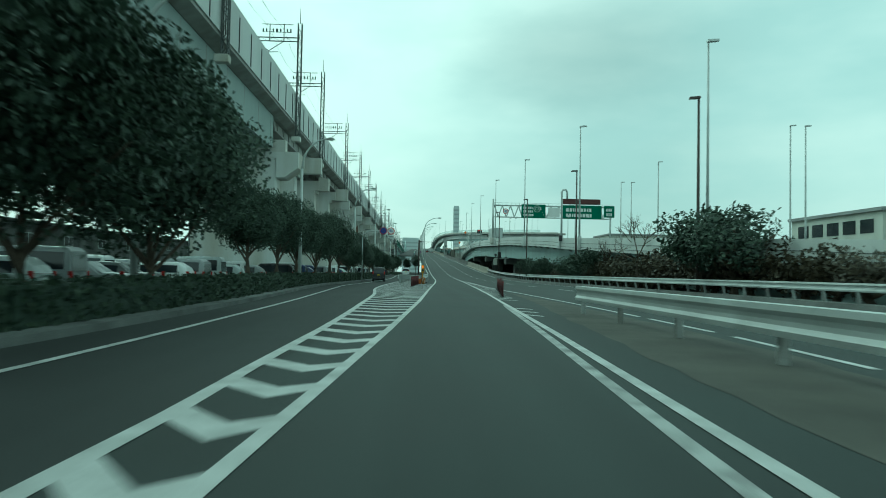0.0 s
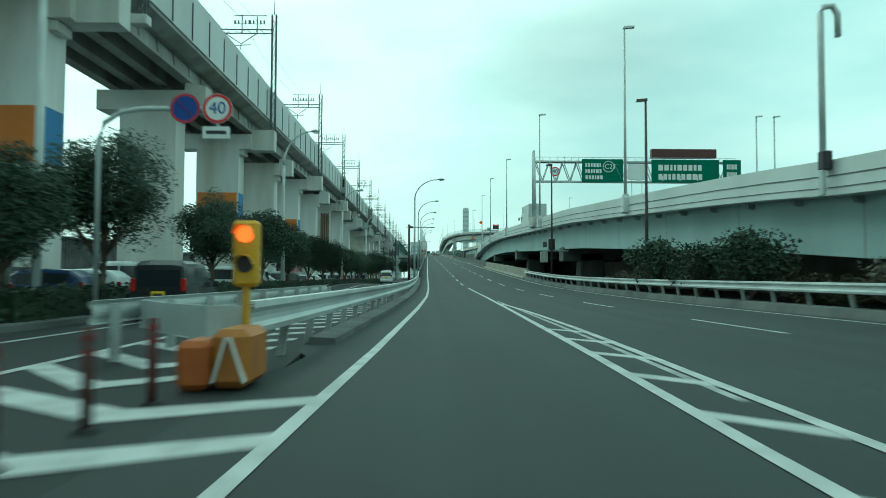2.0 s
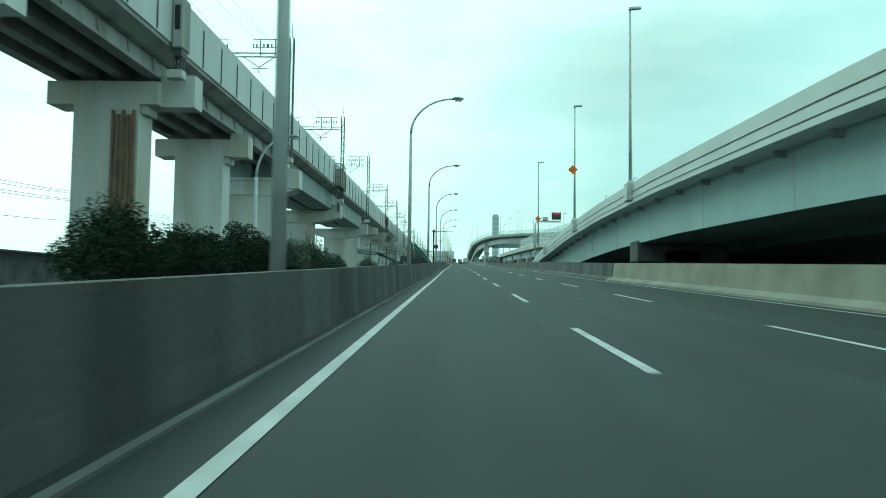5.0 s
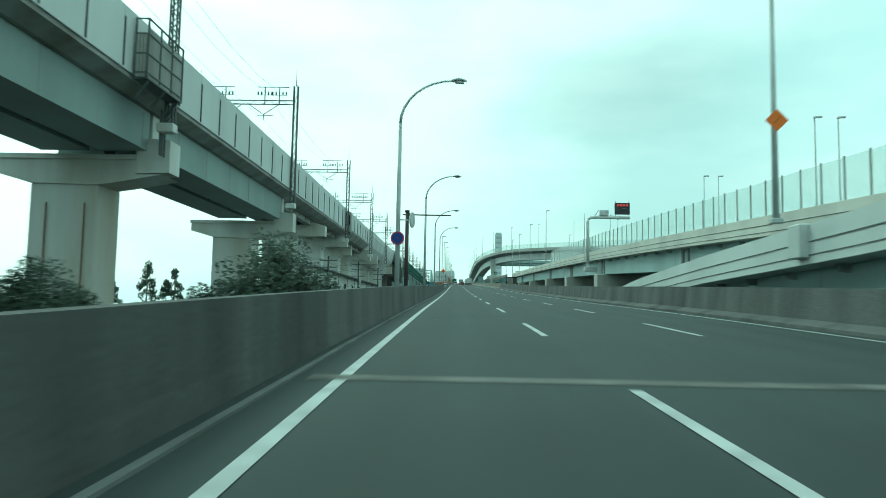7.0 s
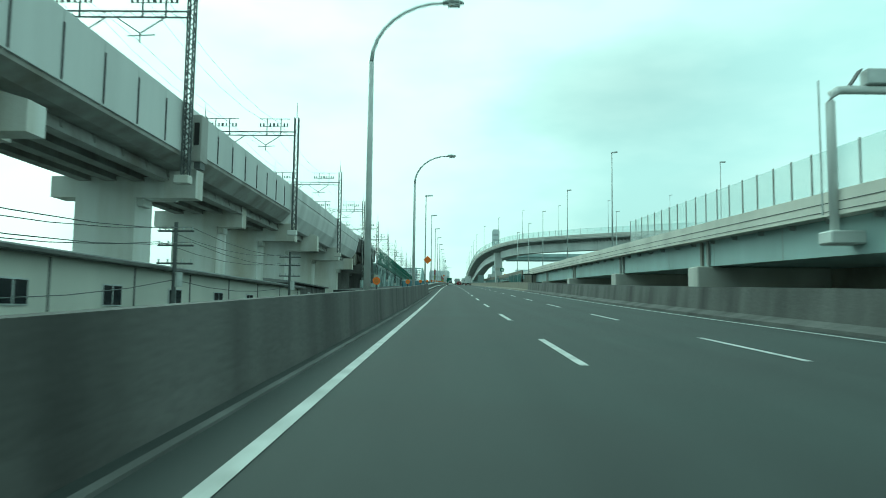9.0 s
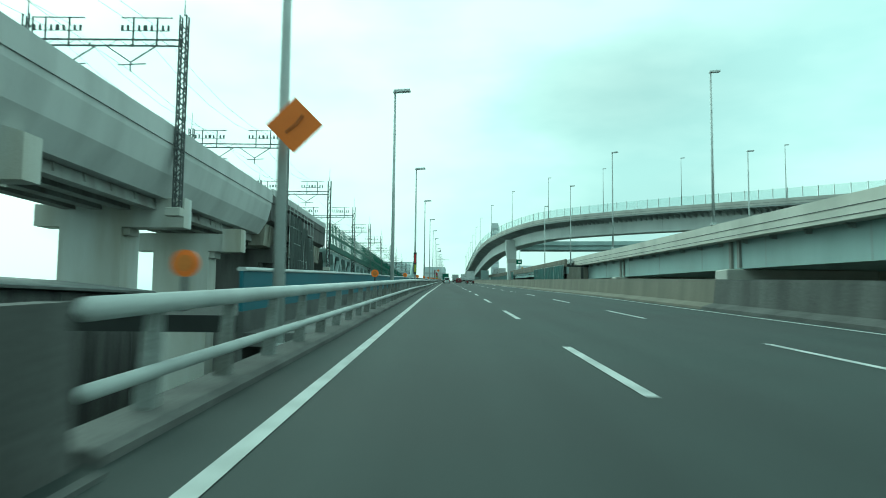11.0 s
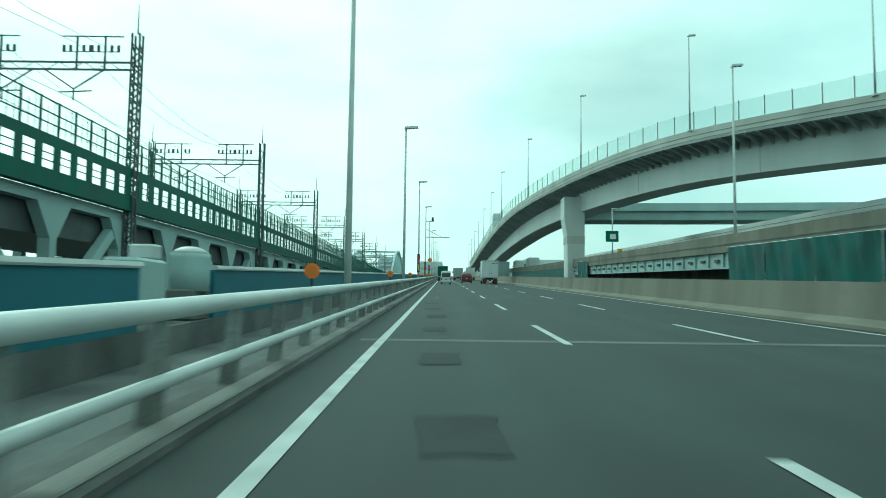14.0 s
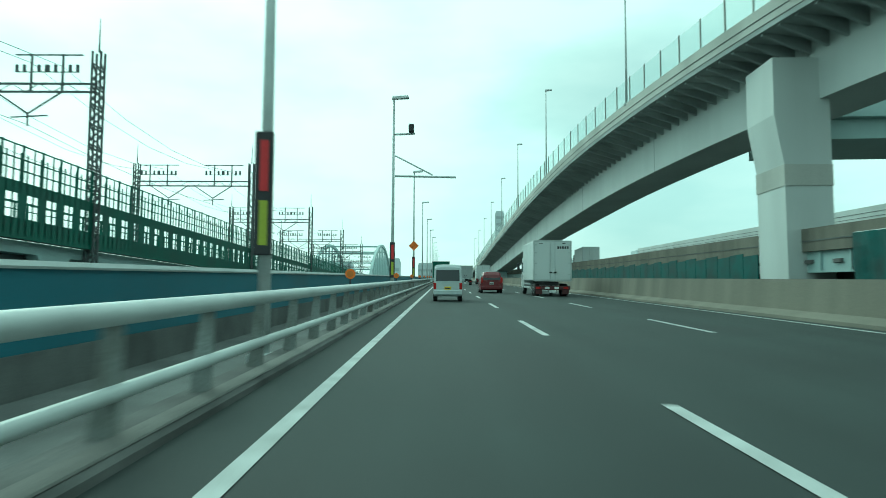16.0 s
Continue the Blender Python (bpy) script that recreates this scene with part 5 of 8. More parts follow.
for x, y, z in ((44, 500, 20.9), (44, 545, 22.0), (44, 590, 23.2), (44, 640, 24.5), (60, 584.5, 27.4), (95, 582, 27.6)):
    tagged(Geo().bevel_box(x - 0.9, x + 0.9, y - 0.9, y + 0.9, -0.3, z, 0.1).ob("far_pier", M_CONC_TAN), "tall tan pier under a distant ramp", "pier", "piers of the far ramps", "structure")

# piers under the ramps
for y in (140, 177, 214, 246):
    x, z = curve1(y, [(p[0], p[1]) for p in A_PTS]), curve1(y, [(p[0], p[2]) for p in A_PTS])
    pr = empty("ramp_pier", x + 4.3, y, -0.3, "dark concrete pier under the entry ramp", "pier", "piers of the ramp", "structure")
    # Stem and cap colours are darkened for the shade under the ramp.
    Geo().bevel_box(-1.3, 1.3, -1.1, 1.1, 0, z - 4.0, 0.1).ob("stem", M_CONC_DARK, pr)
    Geo().bevel_box(-3.2, 3.3, -1.1, 1.1, z - 4.9, z - 3.35, 0.1).ob("cap", M_CONC_KERB, pr)
for y in (262, 300, 337, 365, 394, 428, 462):
    z = curve1(y, [(p[0], p[2]) for p in B_PTS])
    pr = empty("viaduct_pier", 27.0, y, -0.3, "pale concrete pier under the main viaduct", "pier", "piers of the viaduct", "structure")
    Geo().bevel_box(-5.1, 6.0, -1.2, 1.2, 0, z - 3.2, 0.1).ob("stem", M_CONC_FLY, pr)
    for dy in (-0.75, 0.75):
        Geo().box(22.9, 23.085, y + dy - 0.2, y + dy + 0.2, z - 3.42, z - 1.37).ob("bearing_stiffener", M_GIRDER_RAIL, mv)
# walls added under the decks to block daylight; tan returns a little bounce
tagged(Geo().sweep([(7.4, -12.0), (7.8, -12.0), (7.8, -1.42), (7.4, -1.42)], [p for p in PA if p[1] > 228]).ob("light_block_wall", M_CONC_DARK), "dark wall added under the ramp to block daylight", "wall", kind="structure")
tagged(Geo().sweep([(13.0, -22.0), (13.4, -22.0), (13.4, -1.37), (13.0, -1.37)], PB).ob("light_block_wall", M_CONC_TAN), "tan wall added under the main viaduct to block daylight", "wall", kind="structure")


# clear noise fences
def clear_fence(path, h, gap, label, sheet=M_FENCE_CLEAR):
    e = empty("noise_fence", 0, 0, 0, label, "fence")
    pts = [Vector(p) for p in path]
    out, acc, nxt = [], 0.0, 0.0
    for a, b in zip(pts[:-1], pts[1:]):
        L = (b - a).length
        while nxt <= acc + L:
            out.append(a + (b - a) * ((nxt - acc) / L))
            nxt += gap
        acc += L
    me = Geo().box(0.08, 0.16, -0.05, 0.05, 0.0, h).ob("fence_post", M_GIRDER_RAIL, e)
    me.location = out[0]
    for p in out[1:]:
        piece("fence_post", me.data, e, Matrix.Translation(p))
    for a, b in zip(out[:-1], out[1:]):
        d = (b - a).normalized()
        s = Vector((d.y, -d.x, 0)).normalized()
        t0, t1 = a + d * 0.06 + s * 0.11, b - d * 0.06 + s * 0.11
        o = s * 0.012
        v = [t0, t0 + o, t1 + o, t1] + [q + Vector((0, 0, h - 0.08)) for q in (t0, t0 + o, t1 + o, t1)]
        pn = Geo().add(v, [(0, 3, 2, 1), (4, 5, 6, 7), (0, 1, 5, 4), (1, 2, 6, 5), (2, 3, 7, 6), (3, 0, 4, 7)]).ob("panel", sheet, e)
        pn.visible_shadow = False


clear_fence([p for p in PB if 232 < p[1] < 392], 2.4, 2.4, "clear noise barrier with thin steel posts on a parapet")
clear_fence([p for p in cc if p.y > 482 and p.y < 780], 1.9, 2.6, "clear noise barrier with thin steel posts on a flyover", M_FENCE_THIN)

# ---------------------------------------------------------------- lamps, poles and signs
def arc(x0, z0, x1, z1, n=8):
    """Points of a quarter-bent lamp arm from a vertical pole to a flat end."""
    return [(x0 + (x1 - x0) * (1 - math.cos(t)) , 0, z0 + (z1 - z0) * math.sin(t)) for t in [i * math.pi / 2 / n for i in range(n + 1)]]


def curved_lamp(name, label, h, reach, group, material=M_STEEL_GREY):
    b = empty(name, 0, 0, 0, label, "street lamp", group)
    Geo().tube([(0, 0, 0), (0, 0, h - 2.2)], 0.13, 10, 0.09).ob("pole", material, b, smooth=True)
    Geo().tube(arc(0, h - 2.2, reach * 0.82, h), 0.075, 8, 0.05).ob("arm", material, b, smooth=True)
    hd = Geo()
    pts = []
    for i in range(7):
        t = i / 6
        pts.append((reach * (0.80 + 0.24 * t), 0, h + 0.05 * math.sin(math.pi * t)))
    n = 10
    vs, fs = [], []
    for i, p in enumerate(pts):
        t = i / 6
        w = 0.05 + 0.16 * math.sin(math.pi * (0.15 + 0.8 * t)) ** 0.8
        for k in range(n):
            a = 2 * math.pi * k / n
            vs.append((p[0], w * math.cos(a), p[2] + 0.45 * w * math.sin(a)))
    for i in range(6):
        for k in range(n):
            fs.append((i * n + k, i * n + (k + 1) % n, (i + 1) * n + (k + 1) % n, (i + 1) * n + k))
    fs += [tuple(range(n))[::-1], tuple(6 * n + k for k in range(n))]
    hd.add(vs, fs).ob("lamp_head", material, b, smooth=True)
    Geo().bevel_box(reach * 0.86, reach * 1.0, -0.12, 0.12, h - 0.13, h - 0.06, 0.02).ob("lens", M_SIGN_WHITE, b)
    Geo().bevel_box(-0.2, 0.2, -0.2, 0.2, -0.15, 0.03, 0.02).ob("base_plate", material, b)
    return b


def straight_lamp(name, label, h, reach, group, material=M_STEEL_GREY, r=0.11):
    b = empty(name, 0, 0, 0, label, "street lamp", group)
    Geo().tube([(0, 0, 0), (0, 0, h * 0.4), (0, 0, h)], r, 10, r * 0.55).ob("pole", material, b, smooth=True)
    s = 1 if reach > 0 else -1
    x0, x1 = sorted((-0.1 * s, reach))
    g = Geo().add([(x0, -0.14, h - 0.02), (x1, -0.18, h + 0.05), (x1, 0.18, h + 0.05), (x0, 0.14, h - 0.02), (x0 + 0.03, -0.1, h + 0.14), (x1 - 0.05, -0.13, h + 0.19), (x1 - 0.05, 0.13, h + 0.19), (x0 + 0.03, 0.1, h + 0.14)],
                  [(0, 3, 2, 1), (4, 5, 6, 7), (0, 1, 5, 4), (1, 2, 6, 5), (2, 3, 7, 6), (3, 0, 4, 7)])
    g.ob("lamp_head", material, b)
    Geo().bevel_box(-0.2, 0.2, -0.2, 0.2, -0.15, 0.03, 0.02).ob("base_plate", material, b)
    return b


LL1 = curved_lamp("street_lamp", "tall grey street lamp with a curved arm beside the barrier", 11.3, 3.15, "curved lamps along the barrier")
LL1.location = (-1.42, 140.3, zr(140.3))
for y in (173.8, 206.0, 237.0, 267.9, 298.8, 329.7, 360.6):
    copy_thing(LL1, Matrix.Translation((-1.45, y, zr(y))))
LL2 = straight_lamp("street_lamp", "tall pale street lamp with a flat rectangular head beside the railing", 11.25, 0.85, "straight lamps along the railing")
LL2.location = (-1.5, 387.4, zr(387.4))
for y in (412.9, 440.0, 466.6, 495.1, 522.9, 550.8, 578.7, 606.5, 634.3, 662, 690, 718, 746, 774, 802, 830, 858, 886):
    copy_thing(LL2, Matrix.Translation((-1.5, y, zr(y))))
M_LIME = mat("lime_yellow_strip", (0.42, 0.46, 0.05), 0.5, 0, 0.1, 3, 40, 0.03)
# warning light boards strapped to railing lamps
for y in (440.0, 550.8, 578.7, 606.5):
    b = empty("warning_board", -1.5, y, zr(y), "dark board with red and yellow light strips strapped to a pole", "warning light", "warning boards on lamps")
    z0 = 1.55 if y < 560 else 1.2
    Geo().bevel_box(-0.14, 0.14, -0.22, -0.1, z0, z0 + 1.95, 0.02).ob("housing", M_DARK, b)
    Geo().box(-0.05, 0.08, -0.235, -0.222, z0 + 1.0, z0 + 1.8).ob("red_strip", M_SIGN_RED, b, "red light strip")
    Geo().box(-0.05, 0.08, -0.235, -0.222, z0 + 0.15, z0 + 0.85).ob("yellow_strip", M_LIME, b, "yellow light strip")

RL = straight_lamp("ramp_lamp", "tall slim steel lamp on the ramp's parapet", 12.0, 0.75, "lamps along the ramps", M_STEEL_GREY, 0.12)
xA = lambda y: curve1(y, [(p[0], p[1]) for p in A_PTS])
zA_top = lambda y: curve1(y, [(p[0], p[2]) for p in A_PTS])
zB_top = lambda y: curve1(y, [(p[0], p[2]) for p in B_PTS])
RL.location = (13.25, 145.9, zA_top(145.9) + 0.15)
for x, y, top in ((13.08, 180.3, 21.0), (13.08, 210.4, 22.0), (13.0, 232.2, 20.9), (12.5, 258.2, 19.9), (14.45, 114.5, 19.85), (15.95, 81.7, 18.6), (17.5, 49.0, 18.0)):
    z0 = zA_top(y) + 0.15
    copy_thing(RL, Matrix.Translation((x + 0.12, y, z0)) @ Matrix.Scale((top - z0) / 12.05, 4, Vector((0, 0, 1))))
for y in (145.9, 180.3, 210.4, 232.2, 258.5, 114.5, 81.7, 49.0):
    tagged(Geo().bevel_box(xA(y) - 0.35, xA(y) + 0.45, y - 0.45, y + 0.45, zA_top(y) - 1.2, zA_top(y) + 0.02, 0.05).ob("lamp_plinth", M_STEEL_WHITE), "white steel block on the ramp's parapet under a lamp", "plinth", "lamp plinths", "structure")
for y in (395.2, 429.8, 463):
    copy_thing(RL, Matrix.Translation((22.12, y, zB_top(y) + 0.15)))
for x, y in ((37.8, 250), (36.6, 302.4), (38.9, 302.4), (39.4, 341.4), (41.6, 341.4), (37.88, 400), (37.88, 460)):
    copy_thing(RL, Matrix.Translation((x, y, zB_top(y) - 0.1)))
for y in (495.2, 526.8):
    copy_thing(RL, Matrix.Translation((22.5, y, zB2(y) - 0.95)) @ Matrix.Scale(1.16, 4, Vector((0, 0, 1))))
b = empty("signed_lamp", 19.65, 552.5, zB2(552.5), "slim lamp on a tan parapet carrying a small green sign", "street lamp")
Geo().tube([(0, 0, 0), (0, 0, 4.9)], 0.07, 8, 0.05).ob("pole", M_STEEL_GREY, b, smooth=True)
Geo().bevel_box(-0.06, 0.6, -0.1, 0.1, 4.82, 4.95, 0.03).ob("lamp_head", M_STEEL_GREY, b)
Geo().bevel_box(-0.75, 0.65, -0.14, -0.08, 1.25, 2.45, 0.02).ob("sign_plate", M_SIGN_GREEN, b, "small green sign plate")
Geo().box(-0.3, 0.35, -0.152, -0.142, 1.55, 2.1).ob("sign_mark", M_SIGN_WHITE, b, "plain white mark")
Geo().bevel_box(0.55, 1.0, -0.2, 0.2, -0.1, 0.5, 0.05).ob("amber_lamp", M_YELLOW, b, "yellow warning lamp")
GL = straight_lamp("road_lamp", "tall slim steel lamp standing beyond the ramp", 21.0, 0.75, "lamps beyond the ramp", M_STEEL_GREY, 0.16)
GL.location = (40, 147.5, -0.1)
for x, y in ((42.2, 147.5), (45, 88.9), (47, 88.9), (38.5, 120), (40, 200), (42, 200)):
    copy_thing(GL, Matrix.Translation((x, y, -0.1)))
CL = straight_lamp("flyover_lamp", "slim steel lamp on the flyover's parapet", 9.8, 0.7, "lamps along the flyover", M_STEEL_GREY, 0.1)
CL.location = (26.1, 546.2, 32.2)
for x, y, z in ((19.3, 568.2, 32.3), (15.1, 592, 31.9), (12.9, 618.5, 31.2), (12.5, 645, 31.0), (12.3, 672, 30.6), (12.2, 700, 30.1), (12.2, 728, 29.8), (12.2, 756, 29.5), (12.2, 784, 29.6), (36.3, 532.0, 31.8), (49, 517.6, 31.3), (63, 502.6, 30.7), (80, 485.5, 30.0)):
    copy_thing(CL, Matrix.Translation((x, y, z)))
DL = straight_lamp("dark_lamp", "dark brown painted lamp standing behind the guard rail", 12.5, -0.6, "dark lamps behind the guard rail", M_POLE_DARK, 0.13)
DL.location = (14.9, 43.9, 0.0)
for x, y in ((14.4, 76.0), (13.9, 107.4), (13.0, 136.5)):
    copy_thing(DL, Matrix.Translation((x, y, zr(y) - 0.1)))
b = empty("relay_box", 15.65, 90.3, 5.5, "dark relay box clamped beside a pole on the ramp", "cabinet")
Geo().bevel_box(-0.25, 0.12, -0.35, 0.1, 0.0, 0.75, 0.04).ob("box", M_DARK, b)
Geo().bevel_box(-0.3, -0.1, -0.3, 0.0, -1.0, 0.0, 0.03).ob("duct", M_STEEL_GREY, b)
tagged(Geo().tube([(15.8, 90.7, 4.7), (15.8, 90.7, 12.0), (15.9, 90.7, 12.2), (16.3, 90.7, 12.25), (16.5, 90.7, 11.9), (16.5, 90.7, 11.0)], 0.13, 8).ob("camera_pole", M_STEEL_GREY, smooth=True), "grey hooked camera pole on the side of the ramp", "pole")
SL = curved_lamp("side_lamp", "grey side-street lamp with a curved arm among trees", 10.6, 2.2, "lamps of the side road")
SL.location = (-9.3 + bend(51), 51.0, 0.1)
for y in (81.2, 108.7, 139.6, 170.0, 200.0, 24.0):
    copy_thing(SL, Matrix.Translation((-9.3 + bend(y), y, 0.1)))


# camera gantry arms, dark brown
def arm_pole(y, x=-2.45):
    z = zr(y)
    b = empty("traffic_camera_post", x, y, z - 0.6, "dark brown post with a long horizontal camera arm", "pole", "camera arms")
    Geo().tube([(0, 0, 0), (0, 0, 7.5)], 0.16, 12, 0.14).ob("post", M_POLE_DARK, b, smooth=True)
    Geo().tube([(-0.35, 0, 7.22), (3.45, 0, 7.2)], 0.055, 8, 0.045).ob("arm", M_POLE_DARK, b, smooth=True)
    Geo().bevel_box(0.1, 0.55, -0.12, 0.12, 7.08, 7.36, 0.03).ob("clamp", M_POLE_DARK, b)
    Geo().bevel_box(-0.18, 0.18, -0.18, 0.18, 7.4, 7.56, 0.03).ob("cap", M_POLE_DARK, b)
    Geo().bevel_box(-0.25, 0.25, -0.25, 0.25, -1.0, 0.05, 0.03).ob("foot", M_CONC_KERB, b)


arm_pole(156.8)
arm_pole(288.6)
# camera arms on a railing lamp
b = empty("lamp_camera_bracket", -1.5, 578.7, zr(578.7), "grey traffic camera arms clamped to a lamp pole", "pole")
Geo().tube([(0.1, -0.1, 6.85), (3.5, 0.2, 6.85)], 0.06, 8).ob("arm", M_STEEL_GREY, b)
Geo().bar((0.1, -0.1, 8.0), (2.2, 0.1, 6.95), 0.07).ob("brace", M_STEEL_GREY, b)
Geo().tube([(0.05, -0.1, 9.2), (1.2, -0.1, 9.25)], 0.06, 8).ob("arm", M_STEEL_GREY, b)
Geo().bevel_box(0.85, 1.15, -0.4, 0.05, 9.3, 9.75, 0.04).ob("camera_housing", M_DARK, b)

# ------------------------------------------------ signs
def round_sign(name, x, y, z, r, label, kind):
    b = empty(name, x, y, z, label, "road sign")
    if kind == "limit":
        Geo().disc((0, 0, 0), r, (0, -1, 0), 28, 0.02).ob("plate", M_SIGN_WHITE, b)
        Geo().disc((0, -0.014, 0), r * 0.98, (0, -1, 0), 28, 0.008, r * 0.78).ob("rim", M_SIGN_RED, b, "red rim")
        fc = bpy.data.curves.new("digits", "FONT")
        fc.body, fc.size, fc.align_x, fc.align_y, fc.extrude = "40", r * 1.15, "CENTER", "CENTER", 0.003
        t = new("digits", fc)
        t.parent = b
        t.matrix_local = pose(0, -0.02, 0, 90, 0, 0)
        fc.materials.append(M_SIGN_BLUE)
    else:
        Geo().disc((0, 0, 0), r, (0, -1, 0), 28, 0.02).ob("plate", M_SIGN_BLUE, b)
        Geo().disc((0, -0.014, 0), r * 0.98, (0, -1, 0), 28, 0.008, r * 0.84).ob("rim", M_SIGN_RED, b, "red rim")
        Geo().bar((-r * 0.6, -0.014, r * 0.6), (r * 0.6, -0.014, -r * 0.6), r * 0.15, 0.008).ob("slash", M_SIGN_RED, b, "red slash")
    return b


b = empty("sign_post", -9.2, 82.75, 0.1, "pale steel post with a curved arm holding road signs", "sign post")
Geo().tube([(0, 0, 0), (0, 0, 5.0), (0.15, 0, 5.45), (0.6, 0, 5.75), (1.2, 0, 5.85), (3.4, 0, 5.85)], 0.07, 10).ob("post", M_STEEL_GREY, b, smooth=True)
round_sign("no_parking_sign", -6.8, 82.675, 5.95, 0.42, "round blue no-parking sign with red rim on an arm", "no")
round_sign("speed_limit_sign", -5.9, 82.675, 5.95, 0.42, "round white 40 speed-limit sign with red rim", "limit")
b = empty("sign_plate", -5.9, 82.6, 5.25, "small white supplementary sign plate with dark bars", "sign plate")
Geo().bevel_box(-0.38, 0.38, -0.02, 0.0, -0.16, 0.18, 0.005).ob("plate", M_SIGN_WHITE, b)
Geo().box(-0.28, 0.28, -0.026, -0.021, -0.04, 0.06).ob("text_bar", M_DARK, b)
Geo().box(-0.03, 0.03, 0.09, 0.15, -0.1, 0.68).box(-0.03, 0.03, 0.001, 0.09, -0.02, 0.04).ob("bracket", M_STEEL_GREY, b)
round_sign("no_parking_sign", -1.45, 267.7, zr(267.7) + 3.35, 0.33, "round blue no-parking sign clamped to a lamp pole", "no")
b = empty("convex_disc", -0.75, 267.7, zr(267.7) + 4.25, "grey round disc seen edge-on beside a lamp pole", "mirror")
Geo().disc((0, 0, 0), 0.38, (1.0, -0.25, 0), 24, 0.06).ob("disc", M_STEEL_GREY, b)
Geo().bar((-0.7, 0, 0), (0, 0, 0), 0.05).ob("bracket", M_STEEL_GREY, b)


def diamond(x, y, z, s, label):
    b = empty("warning_sign", x, y, z, label, "road sign", "orange diamond signs")
    Geo().add([(0, 0, s), (s, 0, 0), (0, 0, -s), (-s, 0, 0), (0, 0.02, s), (s, 0.02, 0), (0, 0.02, -s), (-s, 0.02, 0)], [(3, 2, 1, 0), (4, 5, 6, 7), (0, 1, 5, 4), (1, 2, 6, 5), (2, 3, 7, 6), (3, 0, 4, 7)]).ob("plate", M_ORANGE, b)
    Geo().bar((-s * 0.3, -0.006, -s * 0.3), (s * 0.1, -0.006, s * 0.05), s * 0.14, 0.008).bar((s * 0.1, -0.006, s * 0.05), (s * 0.3, -0.006, s * 0.35), s * 0.14, 0.008).ob("arrow", M_DARK, b)


diamond(12.8, 231.3, 14.4, 0.46, "orange diamond warning sign on a ramp lamp")
diamond(12.5, 257.7, 12.2, 0.4, "orange diamond warning sign on a ramp lamp")
diamond(-1.2, 386.9, zr(386.9) + 3.75, 0.48, "orange diamond warning sign on a railing lamp")
diamond(-1.3, 601.8, zr(601.8) + 4.0, 0.45, "dark diamond sign on a railing lamp")


def truss_beam(b, x0, x1, z0, z1, y, d, material):
    for yy in (y - d / 2, y + d / 2):
        g = Geo()
        g.bar((x0, yy, z0), (x1, yy, z0), 0.16).bar((x0, yy, z1), (x1, yy, z1), 0.16)
        n = int((x1 - x0) / 0.85)
        for i in range(n):
            xa, xb = x0 + (x1 - x0) * i / n, x0 + (x1 - x0) * (i + 1) / n
            g.bar((xa, yy, z0 if i % 2 else z1), (xb, yy, z1 if i % 2 else z0), 0.11)
        g.ob("truss_side", material, b)
    g = Geo()
    for i in range(int((x1 - x0) / 0.9)):
        x = x0 + i * 0.9
        g.bar((x, y - d / 2, z1 + 0.1), (x, y - d / 2, z1 + 0.55), 0.05)
    g.bar((x0, y - d / 2, z1 + 0.55), (x1, y - d / 2, z1 + 0.55), 0.05)
    g.ob("handrail", material, b)
    Geo().box(x0, x1, y - d / 2 + 0.09, y + d / 2 - 0.09, z1 + 0.03, z1 + 0.13).ob("walkway", M_MAST, b, "dark grating walkway")


def sign_panel(b, x0, x1, z0, z1, y, material, bars):
    Geo().bevel_box(x0, x1, y - 0.12, y, z0, z1, 0.03).ob("panel", material, b)
    for (u0, w0, u1, w1) in bars:
        Geo().box(x0 + (x1 - x0) * u0, x0 + (x1 - x0) * u1, y - 0.135, y - 0.121, z0 + (z1 - z0) * w0, z0 + (z1 - z0) * w1).ob("lettering_bar", M_SIGN_WHITE, b)


def bar_text(rows, u0=0.0, u1=1.0):
    r, out = random.Random(rows), []
    for k in range(rows):
        w0 = 0.12 + 0.8 * (rows - 1 - k) / rows
        u = u0
        while u < u1 - 0.04:
            d = r.uniform(0.03, 0.07)
            out.append((u, w0, min(u + d, u1), w0 + 0.5 / rows))
            u += d + 0.02
    return out


gy = 151.6
M_BROWN = mat("dark_brown_board", (0.09, 0.028, 0.028), 0.5, 0, 0.12, 2, 40, 0.03)
gb = empty("sign_gantry", 0, 0, 0, "grey truss gantry over the ramp carrying green direction signs", "sign gantry")
for dy in (-0.3, -1.7):
    Geo().tube([(13.3, gy + dy, 8.8), (13.3, gy + dy * 0.5, 17.2)], 0.19, 10, 0.16).ob("mast", M_STEEL_GREY, gb, smooth=True)
Geo().add([(12.85, gy - 2.6, 7.6), (13.9, gy - 2.6, 7.2), (13.9, gy + 0.3, 7.2), (12.85, gy + 0.3, 7.6), (12.85, gy - 2.6, 8.75), (13.9, gy - 2.6, 8.75), (13.9, gy + 0.3, 8.95), (12.85, gy + 0.3, 8.95)], [(0, 3, 2, 1), (4, 5, 6, 7), (0, 1, 5, 4), (1, 2, 6, 5), (2, 3, 7, 6), (3, 0, 4, 7)]).ob("mast_base", M_CONC_FLY, gb, "stained pale concrete base block")
Geo().tube([(38.9, gy, 6.0), (38.9, gy, 16.2)], 0.2, 10).ob("mast", M_STEEL_GREY, gb, smooth=True)
truss_beam(gb, 13.6, 39.0, 13.4, 15.9, gy, 0.9, M_STEEL_GREY)
sign_panel(gb, 19.4, 24.6, 13.3, 16.2, gy - 0.6, M_SIGN_GREEN, bar_text(3, 0.08, 0.5))
b_t = bpy.data.curves.new("route_mark", "FONT")
